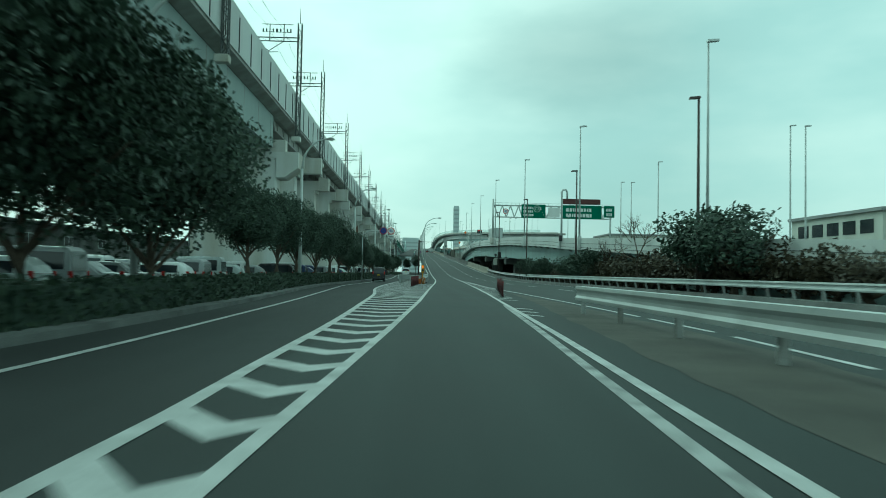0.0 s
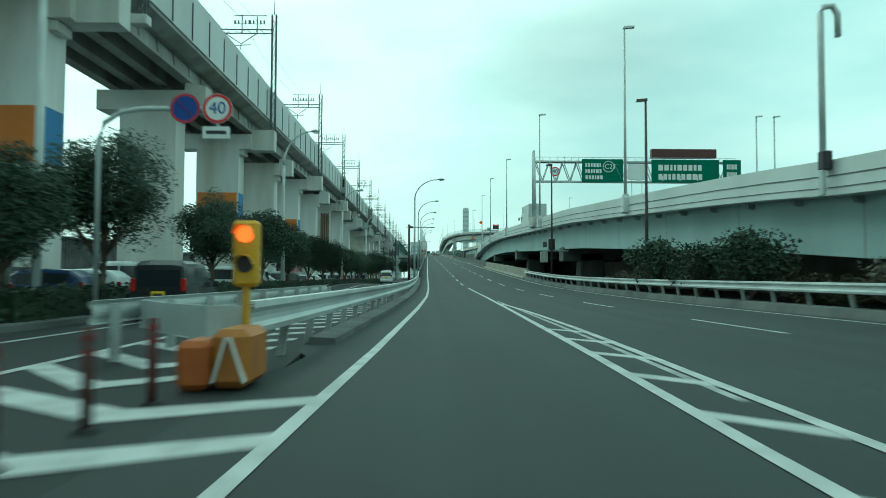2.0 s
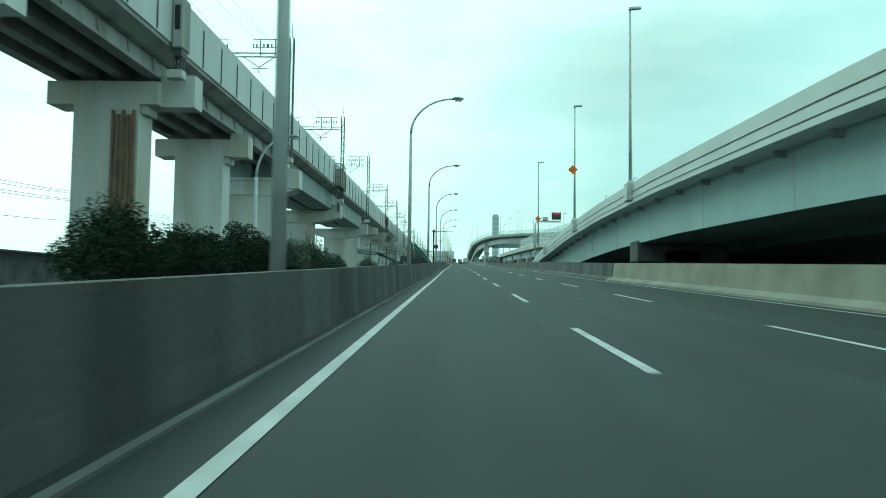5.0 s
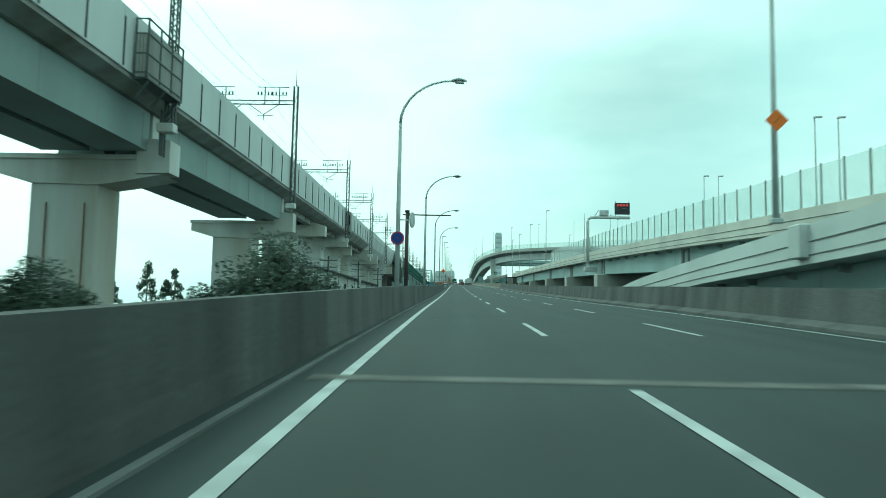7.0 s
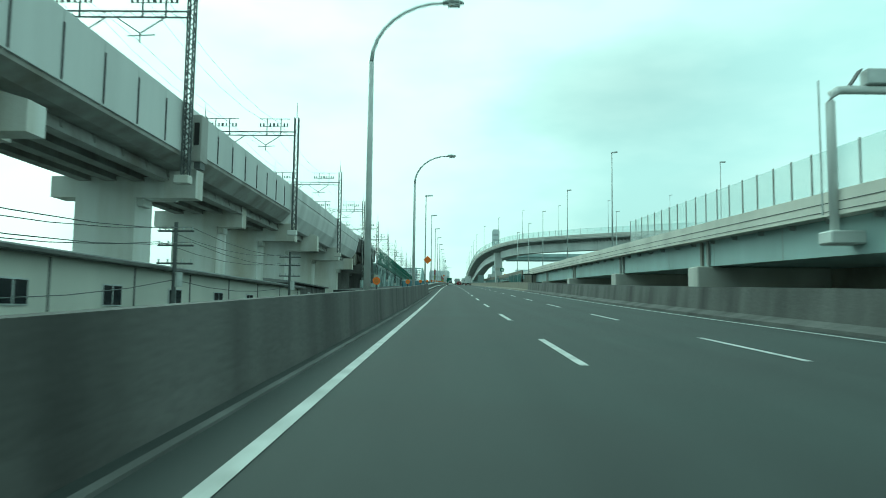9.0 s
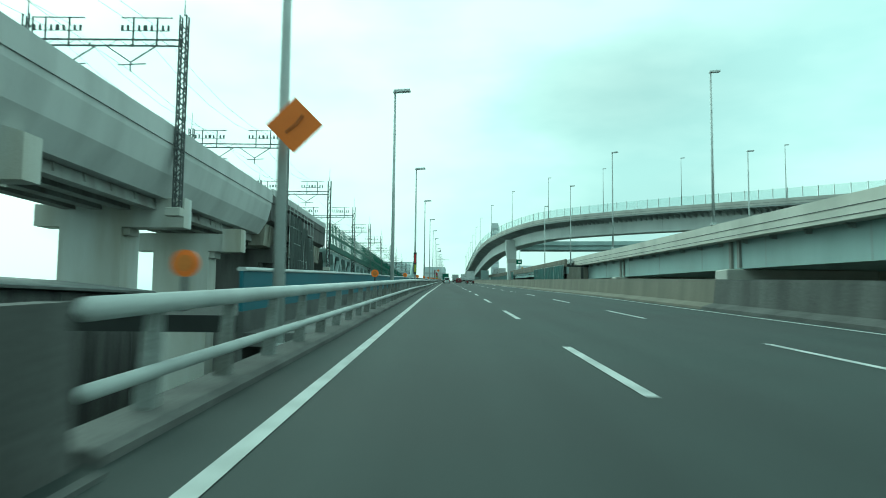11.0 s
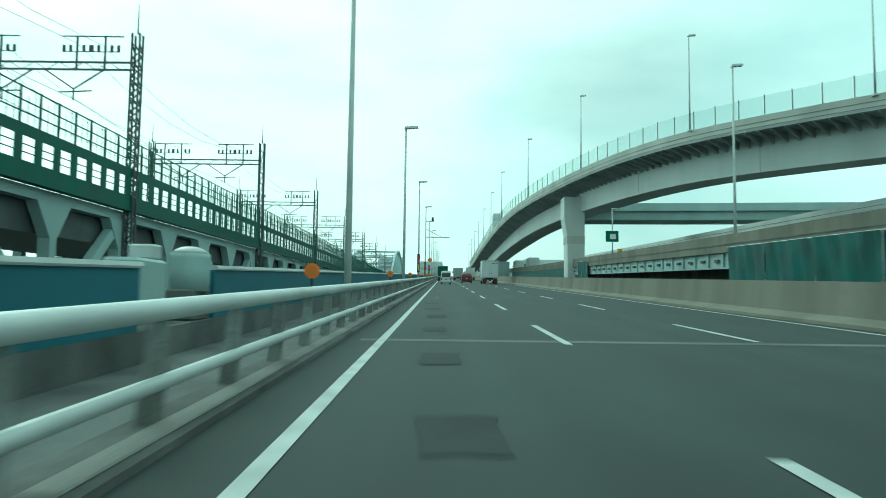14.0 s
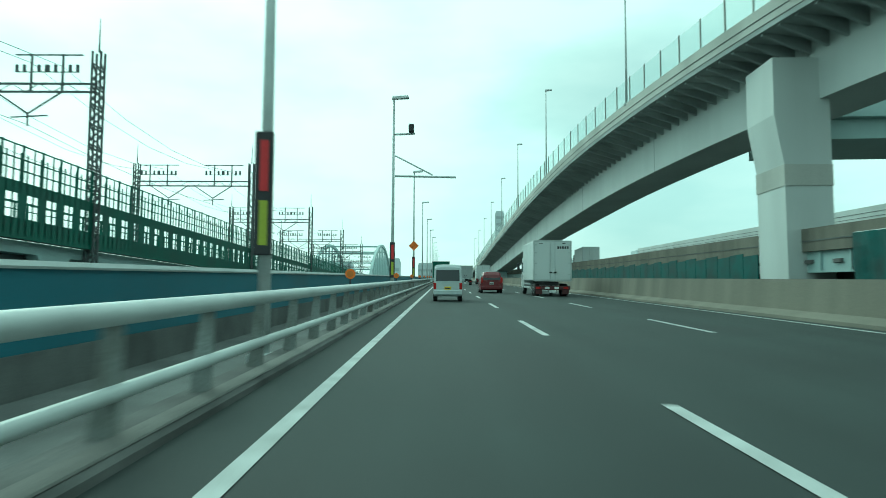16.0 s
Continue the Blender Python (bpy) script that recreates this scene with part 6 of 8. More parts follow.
b_t.body, b_t.size, b_t.align_x, b_t.align_y, b_t.extrude = "C2", 0.85, "CENTER", "CENTER", 0.004
rt = new("route_mark", b_t)
rt.parent = gb
rt.matrix_local = pose(22.75, gy - 0.745, 15.25, 90, 0, 0)
b_t.materials.append(M_SIGN_WHITE)
Geo().disc((22.75, gy - 0.735, 15.25), 0.72, (0, -1, 0), 24, 0.01, 0.64).ob("route_ring", M_SIGN_WHITE, gb)
Geo().bar((23.5, gy - 0.735, 15.6), (24.3, gy - 0.735, 13.7), 0.16, 0.01).bar((23.5, gy - 0.735, 15.6), (23.5, gy - 0.735, 15.0), 0.14, 0.01).bar((23.5, gy - 0.735, 15.6), (24.0, gy - 0.735, 15.4), 0.14, 0.01).ob("arrow", M_SIGN_WHITE, gb)
sign_panel(gb, 25.2, 27.7, 13.6, 15.6, gy - 0.6, M_SIGN_WHITE, [])
sign_panel(gb, 28.2, 36.8, 13.3, 16.2, gy - 0.6, M_SIGN_GREEN, bar_text(2, 0.1, 0.75))
for x in (29.6, 31.8, 34.0):
    Geo().bar((x, gy - 0.735, 13.5), (x, gy - 0.735, 14.1), 0.14, 0.01).bar((x - 0.3, gy - 0.735, 13.85), (x, gy - 0.735, 14.15), 0.1, 0.01).bar((x + 0.3, gy - 0.735, 13.85), (x, gy - 0.735, 14.15), 0.1, 0.01).ob("arrow", M_SIGN_WHITE, gb)
sign_panel(gb, 37.3, 39.6, 13.7, 16.2, gy - 0.6, M_SIGN_GREEN, bar_text(2, 0.2, 0.8))
Geo().bevel_box(28.3, 36.6, gy - 0.5, gy + 0.3, 16.45, 17.6, 0.06).ob("message_board", M_BROWN, gb, "dark reddish-brown message board")
round_sign("speed_limit_plate", 16.0, gy - 0.62, 14.6, 0.6, "round speed-limit sign on a truss gantry", "limit")

g2 = 342.7
gb = empty("message_gantry", 0, 0, 0, "white bent-pipe gantry with an electronic message board", "sign gantry")
Geo().tube([(21.85, g2, 12.2), (21.85, g2, 19.3), (21.95, g2, 19.75), (22.3, g2, 19.98), (22.8, g2, 20.0), (28.3, g2, 20.0)], 0.24, 12).ob("bent_mast", M_STEEL_WHITE, gb, smooth=True)
Geo().bevel_box(21.3, 23.6, g2 - 0.7, g2 + 0.7, 11.6, 12.3, 0.08).ob("bracket", M_STEEL_WHITE, gb)
Geo().tube([(21.4, g2 + 0.3, 13.2), (21.4, g2 + 0.3, 20.6)], 0.05, 6).ob("whip_pole", M_STEEL_GREY, gb)
Geo().bevel_box(23.7, 25.0, g2 - 0.4, g2 + 0.4, 20.25, 21.1, 0.05).ob("control_box", M_STEEL_GREY, gb)
Geo().bar((22.9, g2, 20.2), (23.5, g2, 21.1), 0.5, 0.06).ob("solar_plate", M_DARK, gb)
Geo().bevel_box(26.0, 28.3, g2 - 0.25, g2 + 0.15, 20.5, 22.3, 0.05).ob("message_board", M_DARK, gb, "dark electronic board with red lit bars")
for k in range(4):
    Geo().box(26.3 + k * 0.45, 26.65 + k * 0.45, g2 - 0.27, g2 - 0.252, 21.75, 22.1).ob("lit_bar", M_RED_LED, gb)
Geo().bar((26.3, g2 - 0.262, 21.0), (27.2, g2 - 0.262, 21.45), 0.12, 0.02).bar((27.2, g2 - 0.262, 21.45), (28.0, g2 - 0.262, 21.3), 0.12, 0.02).ob("lit_map", M_STEEL_GREY, gb)
for dx in (26.1, 28.2):
    Geo().tube([(dx, g2, 20.0), (dx, g2, 22.6)], 0.06, 6).ob("board_stay", M_STEEL_GREY, gb)

# round orange reflectors on the west barrier
OD = empty("barrier_reflector", -1.05, 329.0, zr(329.0), "round orange reflector on a short stem over the barrier", "reflector", "reflectors on the barrier")
Geo().tube([(0, 0, 0.85), (0, 0, 1.2)], 0.025, 6).ob("stem", M_DARK, OD)
Geo().disc((0, 0, 1.3), 0.13, (0, -1, 0), 18, 0.05).ob("disc", M_ORANGE, OD, "orange reflector disc")
Geo().disc((0, -0.03, 1.3), 0.08, (0, -1, 0), 16, 0.02).ob("lens", M_ORANGE_PAINT, OD)
for k in range(1, 21):
    y = 329.0 + 17.59 * k
    copy_thing(OD, Matrix.Translation((-1.05, y, zr(y))))


# ------------------------------------------------ gore furniture
M_BAND_RED = mat("delineator_band", (0.17, 0.028, 0.03), 0.4, 0, 0.15, 4, 40, 0.03)


def bollard(n_):
    b = empty("delineator_post", 0, 0, 0, "slim dark red flexible delineator post with faded bands", "bollard", "delineator posts")
    Geo().tube([(0, 0, 0.05), (0, 0, 0.85)], 0.045, 10).ob("tube", M_POST_RED, b, smooth=True)
    for z in (0.62, 0.74):
        Geo().tube([(0, 0, z), (0, 0, z + 0.05)], 0.048, 10).ob("reflective_band", M_BAND_RED, b)
    Geo().tube([(0, 0, 0), (0, 0, 0.06)], 0.13, 12, 0.08).ob("foot", M_BLACK, b)
    return b


bl = bollard(0)
bl.location = (-1.6 + bend(58.1), 58.1, 0.0)
for i in range(1, 11):
    copy_thing(bl, Matrix.Translation((-1.62 + 0.01 * i + bend(58.1 + 1.17 * i), 58.1 + 1.17 * i, 0.0)))
for i in range(24):
    y = 36.4 + i * 1.0
    copy_thing(bl, Matrix.Translation((bend(y) + 4.1 + (y - 36.4) * 0.062 + (0.3 if y > 56 else 0), y, 0.0)))

M_AMBER_PLASTIC = mat("weathered_amber_plastic", (0.42, 0.17, 0.035), 0.6, 0, 0.2, 5, 40, 0.1)
M_DRUM = mat("faded_orange_plastic", (0.42, 0.12, 0.025), 0.6, 0, 0.2, 5, 40, 0.1)
b = empty("crash_cushion", -2.28, 70.6, 0.0, "battered orange and yellow crash cushion at a gore nose", "crash cushion")
Geo().bevel_box(-0.06, 0.36, 0.0, 0.9, 0.05, 0.68, 0.08).ob("cushion", M_AMBER_PLASTIC, b)
Geo().bevel_box(-0.42, -0.07, -0.05, 0.6, 0.03, 0.56, 0.07).ob("drum", M_DRUM, b, "faded orange plastic drum")
Geo().bar((-0.02, -0.01, 0.12), (0.12, -0.01, 0.6), 0.1, 0.02).bar((0.16, -0.01, 0.6), (0.32, -0.01, 0.12), 0.1, 0.02).ob("chevron", M_SIGN_WHITE, b)
b = empty("rail_nose", -1.0, 0.0, 0.0, "pale rounded steel nose joining two guard rails", "guard rail")
Geo().sweep([(-0.02, 0.45), (0.02, 0.45), (0.02, 0.88), (-0.02, 0.88)], [(-1.22, 73.2, 0), (-1.3, 72.2, 0), (-1.8, 72.0, 0), (-2.7, 73.0, 0), (-3.5, 74.2, 0), (-3.75, 75.5, 0)]).ob("plate", M_GUARD, b)
Geo().box(-2.2, -2.05, 72.5, 72.65, 0, 0.8).ob("post", M_GUARD, b)
b = empty("warning_signal", -2.2, 71.55, 0.0, "yellow two-lamp warning signal with one lit amber lamp", "traffic signal")
Geo().tube([(0, 0, 0), (0, 0, 1.2)], 0.05, 8).ob("post", M_YELLOW, b)
Geo().bevel_box(-0.15, 0.15, -0.1, 0.12, 1.13, 1.93, 0.04).ob("housing", M_YELLOW, b)
Geo().disc((0, -0.11, 1.76), 0.10, (0, -1, 0), 20, 0.03).ob("lit_lens", M_AMBER, b, "lit amber lens")
Geo().disc((0, -0.11, 1.4), 0.10, (0, -1, 0), 20, 0.03).ob("dark_lens", M_DARK, b, "unlit lens")
for z in (1.76, 1.4):
    g = Geo()
    vs, fs = [], []
    for k in range(9):
        a = math.pi * k / 8
        vs += [(0.12 * math.cos(a), -0.11, z + 0.12 * math.sin(a)), (0.12 * math.cos(a), -0.25, z + 0.115 * math.sin(a))]
    fs = [(2 * k, 2 * k + 2, 2 * k + 3, 2 * k + 1) for k in range(8)]
    g.add(vs, fs).ob("visor", M_YELLOW, b)

# rounded cabinet on the neighbouring bridge
b = empty("equipment_cabinet", -4.95, 492.4, zr(492.4), "pale drum-shaped equipment cabinet in a break of a parapet", "cabinet")
Geo().tube([(0, 0, 0.8), (0, 0, 1.3), (0, 0, 1.6), (0, 0, 1.7)], 0.47, 16).ob("drum", M_STEEL_PALE, b, smooth=True)
Geo().tube([(0, 0, 1.69), (0, 0, 1.78), (0, 0, 1.84), (0, 0, 1.87)], 0.46, 16, 0.15).ob("dome", M_GUARD, b, smooth=True)
Geo().bevel_box(-0.5, 0.2, -3.4, -1.9, 0.1, 1.42, 0.06).ob("box", M_STEEL_PALE, b)
Geo().bevel_box(-0.45, 0.1, -2.4, -1.95, 1.43, 1.75, 0.04).ob("meter_hood", M_GUARD, b)
Geo().bevel_box(-0.6, 0.3, -0.6, 0.65, 0.1, 0.85, 0.05).ob("plinth", M_CONC_KERB, b)
Geo().bevel_box(0.31, 0.33, -0.1, 0.5, 0.3, 0.75, 0.008).ob("hatch", M_DARK, b, "dark hatch")

# floodlight of the car park
b = empty("car_park_light", -16.5, 43.0, 0.0, "slim post with two round floodlights in the car park", "lamp")
Geo().tube([(0, 0, 0), (0, 0, 5.7)], 0.06, 8, 0.045).ob("post", M_MAST, b, smooth=True)
Geo().bar((-0.5, 0, 5.7), (0.5, 0, 5.7), 0.06).ob("crossbar", M_MAST, b)
for x in (-0.45, 0.45):
    Geo().disc((x, -0.05, 5.9), 0.2, (0.2 * x, -1, -0.2), 16, 0.16).ob("floodlight", M_STEEL_GREY, b)

# equipment hung beside the entry ramp
b = empty("equipment_box", 12.9, 138.5, 2.9, "tan cabinet and dark relay boxes hung beside the ramp's girder", "cabinet")
Geo().bevel_box(-0.6, 0.05, 0.0, 1.0, 0.0, 1.15, 0.04).ob("cabinet", M_BEIGE, b)
Geo().bevel_box(-0.72, -0.62, 0.1, 0.5, 0.05, 1.1, 0.03).ob("conduit", M_STEEL_GREY, b)
Geo().bevel_box(0.05, 0.7, -0.6, -0.1, 1.35, 2.5, 0.05).ob("relay_box", M_DARK, b)
Geo().bevel_box(-0.55, -0.15, -0.5, -0.1, 1.6, 2.2, 0.05).ob("meter_box", M_MAST, b)
Geo().bar((-0.5, 0.3, 1.22), (2.25, 0.3, 1.22), 0.1).ob("bracket", M_STEEL_GREY, b)
Geo().bar((-0.4, -0.3, 1.3), (2.25, -0.3, 1.3), 0.1).ob("bracket", M_STEEL_GREY, b)

# ---------------------------------------------------------------- vehicles
PAINT = {}


def paint(name, c, rough=0.28, metal=0.0):
    if name not in PAINT:
        PAINT[name] = mat("car_paint_" + name, c, rough, metal, 0.05, 2.0, 120, 0.0, spec=0.6)
    return PAINT[name]


M_PLATE_W = mat("plate_white", (0.75, 0.77, 0.75), 0.5, 0, 0.05, 4, 40, 0)
M_PLATE_Y = mat("plate_yellow", (0.75, 0.55, 0.02), 0.5, 0, 0.05, 4, 40, 0)
M_RIM = mat("alloy_rim", (0.5, 0.52, 0.53), 0.35, 0.7, 0.1, 4, 40, 0)
M_CHROME = mat("bright_trim", (0.7, 0.7, 0.7), 0.2, 0.9, 0.05, 4, 40, 0)


def wheel(b, x, y, r, w, s):
    t = Geo()
    prof = [(-w / 2, r * 0.62), (-w / 2, r * 0.92), (-w * 0.36, r), (w * 0.36, r), (w / 2, r * 0.92), (w / 2, r * 0.62)]
    n, m = 20, len(prof)
    vs = [(x + u, y + q * math.cos(2 * math.pi * k / n), r + q * math.sin(2 * math.pi * k / n)) for k in range(n) for u, q in prof]
    fs = [(k * m + i, k * m + i + 1, ((k + 1) % n) * m + i + 1, ((k + 1) % n) * m + i) for k in range(n) for i in range(m - 1)]
    wh = t.add(vs, fs).ob("wheel", M_BLACK, b, "black rubber tyre", True)
    g = Geo().disc((x + s * w * 0.36, y, r), r * 0.63, (1, 0, 0), 18, 0.05)
    for k in range(5):
        a = 2 * math.pi * k / 5
        g.bar((x + s * w * 0.44, y, r), (x + s * w * 0.44, y + r * 0.58 * math.cos(a), r + r * 0.58 * math.sin(a)), r * 0.2, 0.03)
    g.ob("rim", M_RIM, wh, "alloy rim")


def car(name, label, body, stations, L, W, plate=M_PLATE_W, wheel_r=0.3, wheels=(0.75, 3.3), lamp_z=(0.75, 1.1), group="", bumper_dark=False, win=(1, None), rear_win=(0, 1)):
    """Loft of stations (y, z_low, z_belt, z_roof, half_belt, half_roof) from tail to nose."""
    b = empty(name, 0, 0, 0, label, "car", group)
    rings = []
    for (y, zl, zb, zt, hb, hr) in stations:
        pts = [(-hb * 0.93, zl), (-hb, zl + 0.16), (-hb * 1.0, (zl + zb) / 2 + 0.05), (-hb * 0.975, zb), (-hr, zt - 0.09), (-hr * 0.86, zt - 0.015), (-hr * 0.4, zt + 0.012)]
        pts = pts + [(-x, z) for x, z in pts[::-1]]
        rings.append([(x, y, z) for x, z in pts])
    n = len(rings[0])
    vs = [p for r in rings for p in r]
    fs = [(i * n + k, i * n + (k + 1) % n, (i + 1) * n + (k + 1) % n, (i + 1) * n + k) for i in range(len(rings) - 1) for k in range(n)]
    fs += [tuple(range(n))[::-1], tuple((len(rings) - 1) * n + k for k in range(n))]
    Geo().add(vs, fs).ob("body", body, b, smooth=False)
    # side windows
    i0, i1 = win[0], win[1] if win[1] is not None else len(stations) - 2
    for s in (-1, 1):
        for i in range(i0, i1):
            a, c = stations[i], stations[i + 1]
            def at(st, f):
                return Vector((s * ((st[4] * 0.975) * (1 - f) + st[5] * f + 0.006), st[0], st[2] * (1 - f) + (st[3] - 0.09) * f))
            q = [at(a, 0.10), at(c, 0.10), at(c, 0.90), at(a, 0.90)]
            m = (q[0] + q[1] + q[2] + q[3]) / 4
            q = [m + (p - m) * 0.95 for p in q]
            o = Vector((-s * 0.015, 0, 0))
            v = q + [p + o for p in q]
            Geo().add(v, [(0, 1, 2, 3), (7, 6, 5, 4), (0, 4, 5, 1), (1, 5, 6, 2), (2, 6, 7, 3), (3, 7, 4, 0)]).ob("side_window", M_GLASS_DARK, b)
    # rear window follows the tail
    a, c = stations[rear_win[0]], stations[rear_win[1]]
    yb, zb, yt, zt = a[0], a[2], c[0], c[3] - 0.12
    hb, hr = a[4] * 0.82, c[5] * 0.86
    o = -0.012
    v = [(-hb, yb + o, zb + 0.06), (hb, yb + o, zb + 0.06), (hr, yt + o, zt), (-hr, yt + o, zt)]
    Geo().add(v + [(x, y + 0.01, z) for x, y, z in v], [(0, 1, 2, 3), (7, 6, 5, 4), (0, 4, 5, 1), (1, 5, 6, 2), (2, 6, 7, 3), (3, 7, 4, 0)]).ob("rear_window", M_GLASS_DARK, b)
    f = stations[-1]
    st = stations[0]
    h = st[4]
    # tail lamps, plate, bumper
    for s in (-1, 1):
        x0, x1 = sorted((s * h * 0.80, s * (h * 0.99)))
        Geo().bevel_box(x0, x1, st[0] - 0.03, st[0] + 0.1, lamp_z[0], lamp_z[1], 0.02).ob("tail_lamp", M_TAIL, b)
        x0, x1 = sorted((s * f[4] * 0.55, s * (f[4] * 0.95)))
        Geo().bevel_box(x0, x1, f[0] - 0.1, f[0] + 0.02, f[1] + 0.28, f[1] + 0.45, 0.02).ob("headlamp", M_CHROME, b)
    pl = Geo().bevel_box(-0.17, 0.17, st[0] - 0.035, st[0] - 0.005, (lamp_z[0] + st[1]) / 2 + 0.12, (lamp_z[0] + st[1]) / 2 + 0.28, 0.005).ob("number_plate", plate, b)
    Geo().box(-0.13, 0.13, st[0] - 0.042, st[0] - 0.036, (lamp_z[0] + st[1]) / 2 + 0.16, (lamp_z[0] + st[1]) / 2 + 0.22).ob("lettering_bar", M_DARK, pl)
    Geo().bevel_box(-h * 0.97, h * 0.97, st[0] - 0.07, st[0] + 0.15, st[1] - 0.02, st[1] + 0.26, 0.05).ob("rear_bumper", M_DARK if bumper_dark else body, b)
    Geo().box(-h * 0.85, h * 0.85, st[0] + 0.2, f[0] - 0.2, st[1] - 0.08, st[1] + 0.05).ob("underbody", M_DARK, b)
    for y in wheels:
        for s in (-1, 1):
            wheel(b, s * (h - 0.09), y, wheel_r, 0.2, s)
    for s in (-1, 1):
        mi = stations[min(len(stations) - 3, i1)]
        x0, x1 = sorted((s * (mi[4] + 0.02), s * (mi[4] + 0.19)))
        Geo().bevel_box(x0, x1, mi[0] - 0.05, mi[0] + 0.1, mi[2], mi[2] + 0.17, 0.03).ob("door_mirror", body, b)
    return b


MPV = [(0.0, 0.32, 0.98, 1.02, 0.86, 0.84), (0.08, 0.24, 0.98, 1.45, 0.88, 0.72), (0.35, 0.22, 0.98, 1.66, 0.90, 0.68), (1.5, 0.22, 0.98, 1.70, 0.90, 0.70), (2.6, 0.22, 0.98, 1.66, 0.90, 0.68), (3.45, 0.22, 0.98, 1.06, 0.89, 0.72), (4.4, 0.26, 0.84, 0.90, 0.84, 0.76), (4.65, 0.34, 0.66, 0.70, 0.70, 0.66)]
KEI = [(0.0, 0.30, 0.92, 1.0, 0.73, 0.71), (0.05, 0.24, 0.95, 1.55, 0.735, 0.66), (0.25, 0.22, 0.95, 1.68, 0.74, 0.64), (1.2, 0.22, 0.95, 1.70, 0.74, 0.65), (2.2, 0.22, 0.95, 1.66, 0.74, 0.64), (2.75, 0.22, 0.96, 1.04, 0.74, 0.66), (3.25, 0.26, 0.85, 0.90, 0.72, 0.66), (3.4, 0.34, 0.66, 0.70, 0.66, 0.62)]
VAN = [(0.0, 0.34, 0.98, 1.06, 0.73, 0.72), (0.05, 0.28, 1.0, 1.72, 0.735, 0.68), (0.2, 0.26, 1.0, 1.86, 0.74, 0.67), (1.4, 0.26, 1.0, 1.89, 0.74, 0.68), (2.4, 0.26, 1.0, 1.86, 0.74, 0.67), (3.05, 0.26, 1.0, 1.12, 0.74, 0.70), (3.35, 0.32, 0.80, 0.86, 0.71, 0.66)]
SEDAN = [(0.0, 0.36, 0.80, 0.86, 0.80, 0.76), (0.1, 0.26, 0.88, 0.96, 0.84, 0.74), (0.8, 0.24, 0.90, 1.0, 0.86, 0.70), (1.4, 0.22, 0.90, 1.40, 0.86, 0.60), (2.3, 0.22, 0.90, 1.43, 0.86, 0.62), (3.2, 0.24, 0.90, 0.99, 0.86, 0.72), (4.2, 0.28, 0.76, 0.82, 0.82, 0.74), (4.4, 0.36, 0.6, 0.64, 0.70, 0.66)]
HATCH = [(0.0, 0.34, 0.90, 0.98, 0.80, 0.76), (0.12, 0.24, 0.92, 1.22, 0.83, 0.68), (0.5, 0.22, 0.92, 1.47, 0.84, 0.64), (1.5, 0.22, 0.92, 1.51, 0.84, 0.66), (2.3, 0.22, 0.92, 1.46, 0.84, 0.64), (3.0, 0.22, 0.92, 1.0, 0.84, 0.70), (3.75, 0.28, 0.78, 0.84, 0.80, 0.70), (3.9, 0.36, 0.6, 0.64, 0.70, 0.66)]

c = car("minivan", "dark red minivan driving on the expressway", paint("dark_red", (0.13, 0.008, 0.014)), MPV, 4.65, 1.8, lamp_z=(0.82, 1.25), wheels=(0.85, 3.6), wheel_r=0.33, win=(2, 5))
c.location = (5.15, 595.5, zr(595.5))
c.rotation_euler = (radians(2.1), 0, 0)
c = car("kei_van", "silver-white microvan driving on the expressway", paint("silver_white", (0.55, 0.60, 0.60)), VAN, 3.35, 1.48, M_PLATE_Y, 0.27, (0.6, 2.75), (0.62, 0.95), win=(2, 5))
c.location = (1.55, 575.5, zr(575.5))
c.rotation_euler = (radians(2.1), 0, 0)
c = car("kei_car", "black compact car with tinted windows on the side road", paint("black", (0.012, 0.013, 0.015)), KEI, 3.4, 1.48, M_PLATE_Y, 0.28, (0.6, 2.8), (0.85, 1.2), win=(1, 5))
c.location = (-7.2, 82.0, 0.0)
c.rotation_euler = (0, 0, radians(3))
c = car("kei_car", "white compact car on the side road", paint("white", (0.72, 0.74, 0.74)), KEI, 3.4, 1.48, M_PLATE_Y, 0.28, (0.6, 2.8), (0.85, 1.2), win=(1, 5))
c.location = (-5.2, 152, zs(152))


